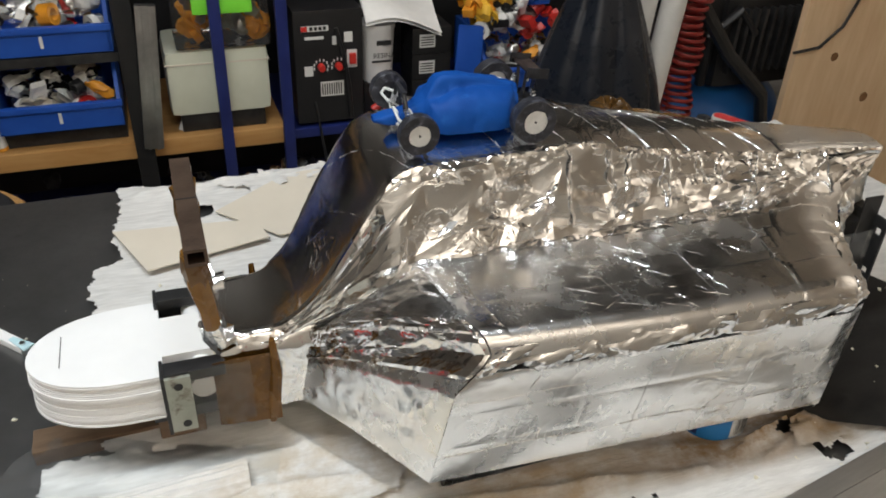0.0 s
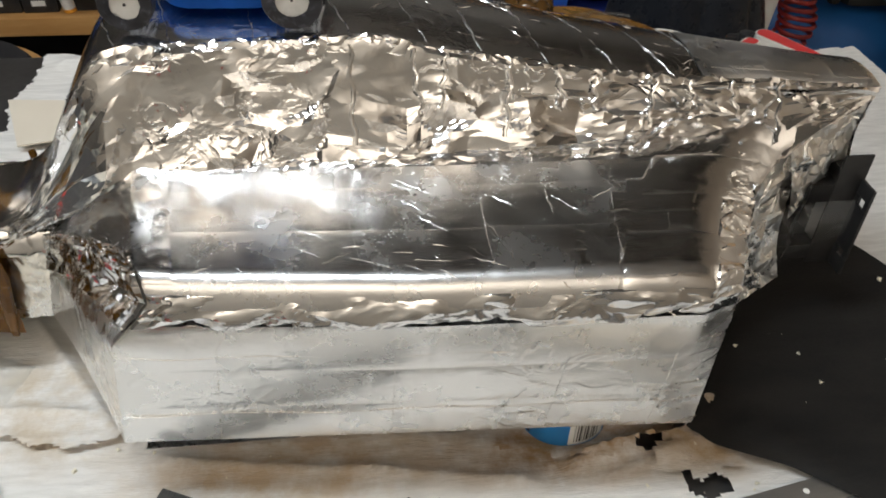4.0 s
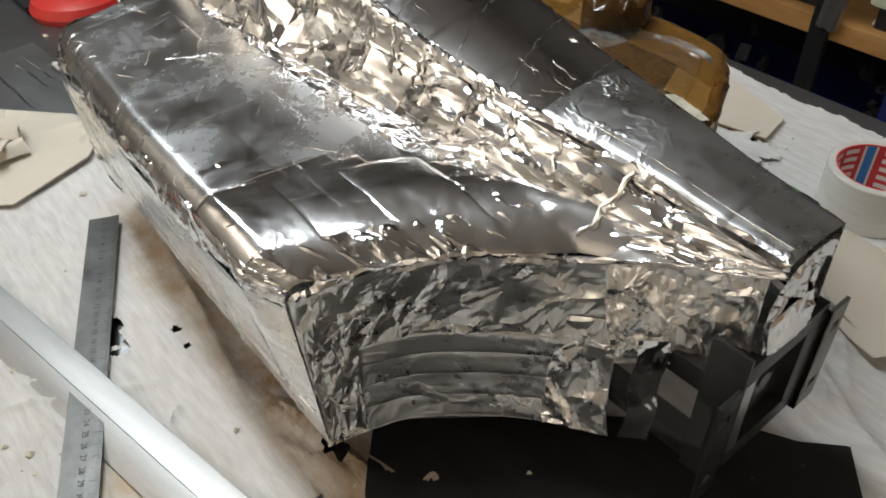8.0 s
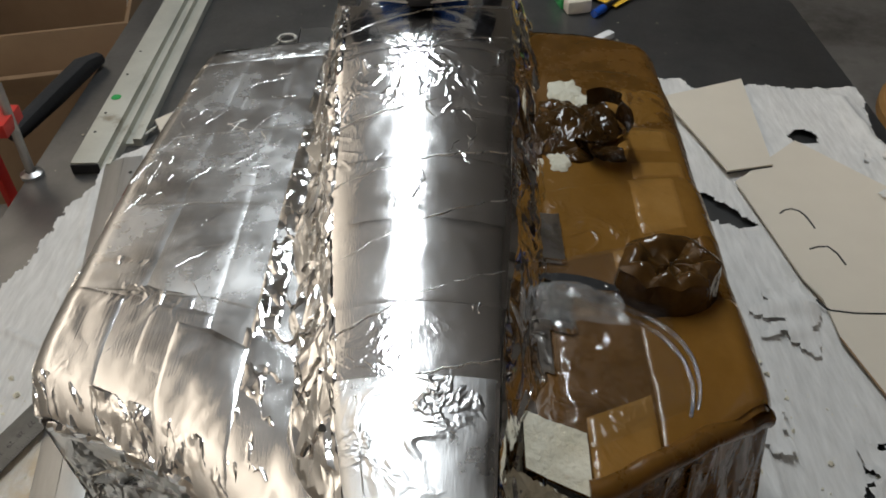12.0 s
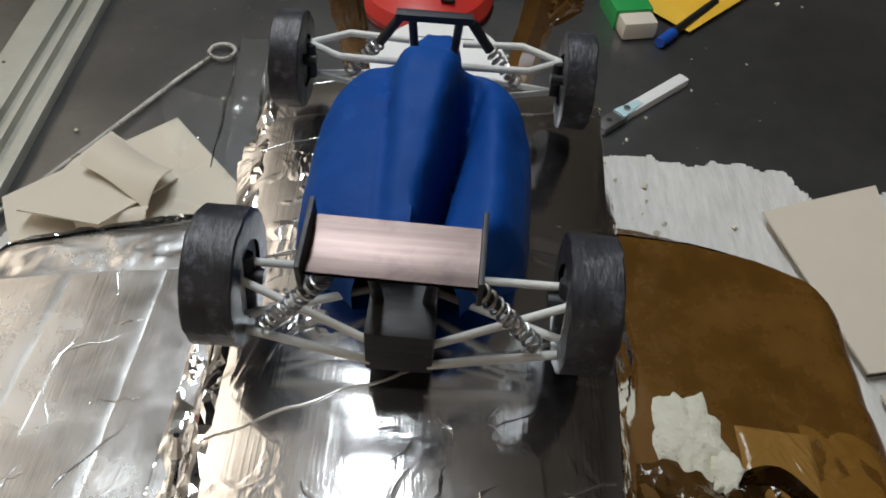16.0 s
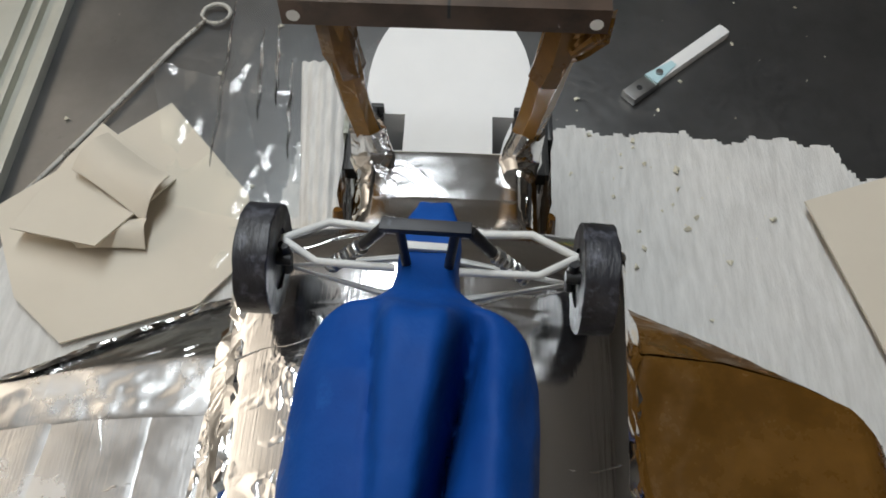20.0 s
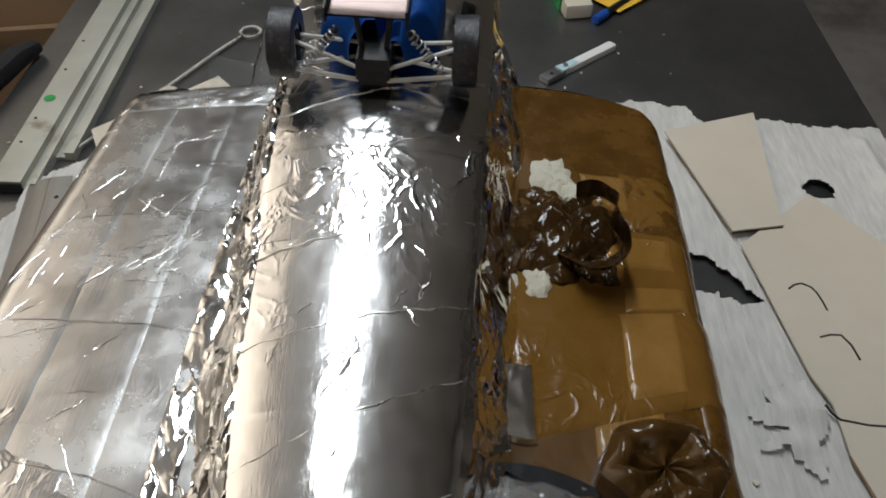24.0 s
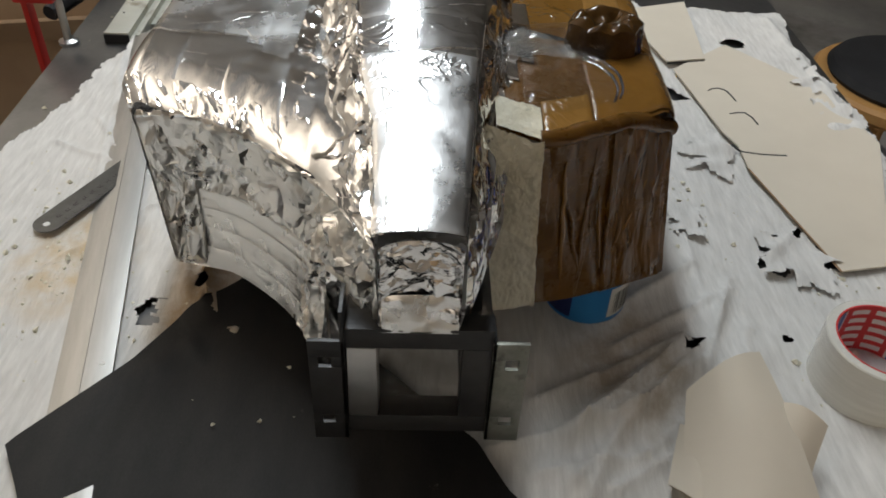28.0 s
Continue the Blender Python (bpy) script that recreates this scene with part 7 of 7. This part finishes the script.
part("print_bar", Shape().box(0.010, 0.030, -0.0235, -0.0225, 0.140, 0.155), INK, pail)
solid("white_sack", Shape().grid(lambda u, v: Vector((0.235 + 0.235 * u, 1.66 + 0.2 * v, -0.165 + 0.10 * v - 0.03 * u + 0.02 * math.sin(4 * u + 3 * v))), 20, 12).grid(lambda u, v: Vector((0.235 + 0.235 * u, 1.66 + 0.2 * v, -0.155 + 0.13 * v - 0.03 * u + 0.02 * math.sin(4 * u + 3 * v))), 20, 12), LABEL_WHITE, "folded white plastic sack on the tubs", "sack", sharp=60)
for k in range(3):
    b = thing("small_box", "small black box with a white label", "box", (0.445, 1.68, -0.462 + 0.082 * k + 0.03), 0, "black boxes")
    part("carton", Shape().box(-0.062, 0.062, 0, 0.12, 0.0 if k else -0.03, 0.080, 0.002), BLACK_PLASTIC, b)
    part("sticker", Shape().box(-0.040, 0.010, -0.0012, 0, 0.020, 0.060), LABEL_WHITE, b)
    for j in range(4):
        part("print_bar", Shape().box(-0.036, 0.004, -0.0022, -0.0012, 0.026 + 0.008 * j, 0.029 + 0.008 * j), INK, b)
pl = thing("pliers", "red-handled pliers on the shelf", "pliers", (0.30, 1.62, -0.455))
part("grip", Shape().tube([(-0.06, 0.0, 0.05), (-0.02, 0.0, 0.075), (0.04, 0.0, 0.08)], 0.011, 10), RED, pl)
part("grip", Shape().tube([(-0.05, 0.0, 0.02), (-0.01, 0.0, 0.045), (0.05, 0.0, 0.06)], 0.011, 10), RED, pl)
part("head", Shape().tube([(0.04, 0.0, 0.07), (0.09, 0.0, 0.06), (0.12, 0.0, 0.05)], [0.013, 0.012, 0.004], 8), STEEL, pl)
part("stand", Shape().box(-0.05, 0.08, -0.005, 0.03, 0.0, 0.022, 0.003), BLACK_PLASTIC, pl)
tray = thing("blue_tray", "leaning blue plastic tray", "tray", (0.55, 1.66, -0.462))
part("panel", Shape().box(-0.04, 0.045, 0, 0.012, 0, 0.27, 0.004).moved(pose(0, 0, 0, -8, 6, 0)), BLUE_PLASTIC, tray)
for k, (m, x, z, s) in enumerate(((YELLOW, 0.63, -0.20, 1), (LABEL_WHITE, 0.72, -0.22, 2), (YELLOW, 0.70, -0.15, 3), (ORANGE, 0.60, -0.16, 4), (BLACK_PLASTIC, 0.67, -0.20, 5), (BLUE_PLASTIC, 0.78, -0.15, 6), (LABEL_WHITE, 0.66, -0.25, 7), (STEEL, 0.75, -0.2, 8), (RED, 0.82, -0.24, 9))):
    heap("loose_tool", (x, 1.74, z), 0.05, 0.04, 0.08, s, 9, m, "loose hand tool heaped in a bin", "tool", "heaped tools")
for k, (x, y, m, r, h) in enumerate(((-0.787, 1.70, ORANGE, 0.017, 0.20), (-0.84, 1.72, CLOTH, 0.022, 0.17), (-0.88, 1.75, DARK, 0.02, 0.2))):
    t = thing("cartridge", "narrow cartridge tube standing on the shelf", "tube", (x, y, -0.447), 0, "tubes on the shelf")
    part("barrel", Shape().lathe([(0, 0), (r, 0), (r, h), (r * 0.3, h + 0.01), (r * 0.25, h + 0.04), (0, h + 0.04)], (0, 0, 0), "z", 20).moved(pose(0, 0, 0, 0, -7, 0)), m, t)
    part("band", Shape().lathe([(r * 1.02, 0.01), (r * 1.02, 0.05)], (0, 0, 0), "z", 20).moved(pose(0, 0, 0, 0, -7, 0)), LABEL_WHITE, t)
for x, w, h, m in ((-0.86, 0.045, 0.10, STEEL_DARK), (-0.97, 0.06, 0.13, STEEL_DARK), (-1.10, 0.06, 0.10, BLACK_PLASTIC)):
    t = thing("meter_box", "small grey-green instrument box on the shelf", "box", (x, 1.69, -0.447), 3, "boxes on the shelf")
    part("case", Shape().box(-w, w, 0, 0.12, 0, h, 0.006), m, t)
    part("label", Shape().box(-0.02, 0.015, -0.0012, 0, 0.02, 0.035), LABEL_WHITE, t)
for k, (x, a) in enumerate(((-0.31, 25), (-0.24, 8), (-0.22, 12), (-0.13, -14))):
    t = thing("wood_offcut", "short wooden offcut leaning in the shelf", "wood offcut", (x, 1.70, -0.447), 0, "wood offcuts")
    part("stick", Shape().box(-0.012, 0.012, 0, 0.02, 0, 0.10 + 0.02 * k, 0.001).moved(pose(0, 0, 0, -10, a, 0)), BOX_BROWN if k else LABEL_WHITE, t)
for k, (x, z, s, m) in enumerate(((-0.25, -0.72, 0.10, DARK), (0.05, -0.70, 0.12, BLACK_PLASTIC), (-0.05, -0.74, 0.08, BOX_BROWN), (0.35, -0.72, 0.12, DARK), (-0.7, -0.72, 0.12, DARK), (-1.1, -0.70, 0.12, DARK))):
    heap("odd_part", (x, 1.80, z - 0.08), s, 0.08, 0.16, 60 + k, 12, m, "dim odd part heaped on the lowest shelf", "spare part", "lower shelf clutter")

# right of the shelves
bag_pts = [(0.0, 0.03), (0.12, 0.055), (0.25, 0.080), (0.40, 0.112), (0.58, 0.145), (0.78, 0.17), (0.95, 0.16), (1.0, 0.10)]


def bag_at(u, v):
    a = 2 * math.pi * u
    fold = abs(math.sin(3.5 * a + 0.7 * math.sin(2 * v + a))) ** 0.6 - 0.6
    r = lerp(bag_pts, v) * (1 + 0.16 * fold * (1 - 0.5 * v) + 0.04 * math.sin(11 * a - 2 * v) * (1 - v) + 0.10 * noise.noise(Vector((math.cos(a) * 1.6, math.sin(a) * 1.6, v * 1.5))))
    return Vector((0.74 + 0.02 * v + r * math.cos(a) * 1.15, 1.22 + r * math.sin(a), 0.16 - 0.62 * v))


sack = solid("rubbish_bag", Shape().grid(bag_at, 110, 50, close_u=True), BAG, "black plastic rubbish bag hanging by the shelves", "rubbish bag", sharp=50)
part("gathered_neck", Shape().tube([(0.74, 1.22, 0.14), (0.745, 1.22, 0.20), (0.735, 1.215, 0.26)], [0.030, 0.022, 0.045], 14).rough(0.010, 40, 2), BAG, sack, "twisted neck of the bag", sharp=40)
pipe = thing("white_pipe", "white plastic pipe standing beside the rubbish bag", "pipe", (0.95, 1.25, -0.85))
part("tube", Shape().tube([(-0.02, 0, 0.0), (0.0, 0, 0.5), (0.05, 0, 1.1)], 0.034, 20), LABEL_WHITE, pipe)
part("wrap", Shape().tube([(-0.065, 0.02, 0.45), (-0.05, 0.02, 0.80), (-0.03, 0.02, 1.1)], [0.02, 0.032, 0.035], 14).rough(0.01, 14), LABEL_WHITE, pipe)
RED_DIM = surface("dull_red_rubber", (0.20, 0.012, 0.010), (0.28, 0.022, 0.016), rough=0.45, scale=20, fine=200, bump=0.0001)
coil = [(1.10 + 0.045 * math.cos(a) + 0.012 * math.sin(a * 0.13), 1.33 + 0.045 * math.sin(a), 0.20 - 0.0036 * a) for a in [k * 0.5 for k in range(380)]]
solid("air_hose", Shape().tube(coil, 0.0058, 6), RED_DIM, "coiled red air hose", "hose", sharp=60)
TANK_BLUE = surface("blue_enamel", (0.010, 0.085, 0.27), (0.014, 0.105, 0.32), rough=0.4, scale=10, fine=200, bump=0.00005)
tank = thing("air_compressor", "blue tank compressor with a dark ribbed motor", "compressor", (1.34, 1.55, -0.85))
part("tank", Shape().lathe([(0, -0.28), (0.12, -0.27), (0.165, -0.20), (0.17, 0.0), (0.165, 0.20), (0.12, 0.27), (0, 0.28)], (0, 0, 0.33), "x", 36), TANK_BLUE, tank, "blue pressure tank")
part("motor", Shape().box(-0.05, 0.26, -0.14, 0.12, 0.485, 0.90, 0.03), BLACK_PLASTIC, tank, "black motor housing")
part("belt_guard", Shape().lathe([(0.0, -0.02), (0.13, -0.02), (0.135, -0.01), (0.135, 0.03), (0.0, 0.035)], (-0.13, -0.10, 0.66), "y", 32), BLACK_PLASTIC, tank, "round black guard")
part("rubber_hose", Shape().tube([(-0.20, -0.18, 0.80), (-0.06, -0.20, 0.62), (0.10, -0.20, 0.48), (0.16, -0.19, 0.30), (0.10, -0.18, 0.16)], 0.022, 10), BLACK_PLASTIC, tank, "thick black hose")
for k in range(8):
    part("fin", Shape().box(-0.02 + 0.032 * k, -0.008 + 0.032 * k, -0.165, -0.135, 0.54, 0.74, 0.002), STEEL_DARK, tank)
part("pipe", Shape().tube([(-0.08, -0.12, 0.50), (-0.10, -0.15, 0.66), (-0.02, -0.16, 0.74), (0.06, -0.15, 0.66)], 0.016, 10), BLACK_PLASTIC, tank)
part("foot", Shape().box(-0.2, 0.2, -0.1, 0.1, 0.0, 0.18, 0.01), BLACK_PLASTIC, tank)
panel = thing("pine_board", "large pale pine board with knots leaning upright", "wood board", (1.80, 1.30, -0.85))
part("plank", Shape().box(-0.31, 0.55, 0, 0.025, 0, 1.5, 0.002), PLY, panel)
KNOT = surface("knot_wood", (0.20, 0.09, 0.03), (0.30, 0.15, 0.06), rough=0.6, scale=60, fine=200, bump=0.0001)
for x, z, r in ((-0.155, 0.60, 0.014), (0.02, 0.45, 0.016), (-0.18, 0.33, 0.010), (0.2, 0.75, 0.012)):
    part("knot", Shape().lathe([(0, -0.0008), (r, -0.0006), (r * 1.05, 0.001)], (x, 0, z), "y", 20), KNOT, panel)
part("cable", Shape().tube([(-0.33, -0.01, 0.63), (-0.24, -0.012, 0.64), (-0.17, -0.012, 0.70), (-0.13, -0.012, 0.80), (-0.12, -0.01, 1.0)], 0.005, 8), BLACK_PLASTIC, panel)
for k, (x, y, z, r) in enumerate(((1.22, 1.75, -0.05, 0.14), (1.45, 1.80, 0.0, 0.16), (1.15, 1.6, -0.55, 0.12))):
    solid("dark_sack", Shape().grid(lambda u, v: Vector((x + r * math.cos(2 * math.pi * u) * math.sin(math.pi * v) * (1 + 0.3 * noise.noise(Vector((u * 6, v * 4, k)))), y + r * math.sin(2 * math.pi * u) * math.sin(math.pi * v), z + r * 1.2 * math.cos(math.pi * v))), 30, 16, close_u=True), DARK, "dark bundled cloth behind the compressor", "bundle", "dark bundles", sharp=60)

stool = thing("stool", "round stool with a black cushion and pale wood rim", "stool", (-0.83, 1.0, -0.85))
part("seat", Shape().lathe([(0, 0.52), (0.185, 0.52), (0.195, 0.53), (0.195, 0.548), (0.188, 0.555), (0, 0.556)], (0, 0, 0), "z", 48), WOOD, stool, "pale wooden seat rim")
part("cushion", Shape().lathe([(0.165, 0.556), (0.170, 0.565), (0.160, 0.578), (0.10, 0.584), (0, 0.585)], (0, 0, 0), "z", 48), DARK, stool, "black seat cushion")
for a in (0.78, 2.35, 3.92, 5.5):
    part("leg", Shape().tube([(0.13 * math.cos(a), 0.13 * math.sin(a), 0.52), (0.18 * math.cos(a), 0.18 * math.sin(a), 0)], 0.016, 12), WOOD, stool)
crate = thing("cream_crate", "cream plastic crate on the floor behind the bench", "crate", (-0.42, 1.14, -0.85))
part("wall", Shape().box(-0.16, 0.16, -0.12, 0.12, 0, 0.36, 0.01), WHITE_PLASTIC, crate)
part("rim", Shape().box(-0.17, 0.17, -0.13, 0.13, 0.345, 0.375, 0.006), WHITE_PLASTIC, crate)
bottle = thing("glue_bottle", "white glue bottle with a green and red label", "bottle", (-0.52, 1.10, -0.475))
part("body", Shape().lathe([(0, 0), (0.030, 0), (0.031, 0.10), (0.024, 0.125), (0.011, 0.135), (0.011, 0.15), (0, 0.15)], (0, 0, 0), "z", 28), WHITE, bottle)
part("label", Shape().lathe([(0.0316, 0.055), (0.0316, 0.095)], (0, 0, 0), "z", 28), GREEN, bottle)
part("label", Shape().lathe([(0.0316, 0.015), (0.0316, 0.053)], (0, 0, 0), "z", 28), RED, bottle)

# floor by the near side of the bench
carton = thing("cardboard_box", "large open brown cardboard box on the floor", "cardboard box", (-1.75, -1.15, -0.85), 12)
for a in ((-0.4, 0.4, -0.30, -0.29), (-0.4, 0.4, 0.29, 0.30), (-0.4, -0.39, -0.29, 0.29), (0.39, 0.4, -0.29, 0.29)):
    part("side", Shape().box(a[0], a[1], a[2], a[3], 0, 0.48, 0.001), BOX_BROWN, carton)
part("bottom", Shape().box(-0.39, 0.39, -0.29, 0.29, 0, 0.01), BOX_BROWN, carton)
part("flap", Shape().box(0.4, 0.41, -0.29, 0.29, 0.0, 0.24, 0.001).moved(Matrix.Translation((0, 0, 0.48)) @ pose(0, 0, 0, 0, 0, 0) @ Matrix.Translation((-0.4, 0, 0)) @ pose(0.4, 0, 0, 0, 40, 0) @ Matrix.Translation((-0.4, 0, 0)) @ Matrix.Translation((0.4, 0, 0))), BOX_BROWN, carton)


def bundle(c, rx, ry, rz, seed, m, label):
    def at(u, v):
        a, b = 2 * math.pi * u, math.pi * v
        f = 1 + 0.25 * noise.noise(Vector((math.cos(a) * 1.8, math.sin(a) * 1.8, v * 3 + seed))) + 0.08 * noise.noise(Vector((math.cos(a) * 6, math.sin(a) * 6, v * 9 + seed)))
        return Vector((c[0] + rx * f * math.cos(a) * math.sin(b), c[1] + ry * f * math.sin(a) * math.sin(b), max(-0.849, c[2] + rz * f * math.cos(b))))

    return solid("cloth_bundle", Shape().grid(at, 40, 22, close_u=True), m, label, "bundle", "cloth bundles", sharp=60)


bundle((-0.95, -0.86, -0.72), 0.24, 0.16, 0.16, 1, CLOTH, "crumpled grey dust sheet on the floor")
bundle((-1.35, -0.80, -0.72), 0.22, 0.16, 0.15, 2, LABEL_WHITE, "crumpled white plastic sack on the floor")
bundle((-0.55, -0.95, -0.70), 0.22, 0.2, 0.16, 3, CLOTH, "crumpled grey dust sheet on the floor")
bundle((-2.3, -0.95, -0.70), 0.25, 0.2, 0.18, 4, LABEL_WHITE, "crumpled white plastic sack on the floor")
bundle((-1.05, -0.66, -0.66), 0.16, 0.10, 0.20, 5, DARK, "dark jacket dropped on the floor")
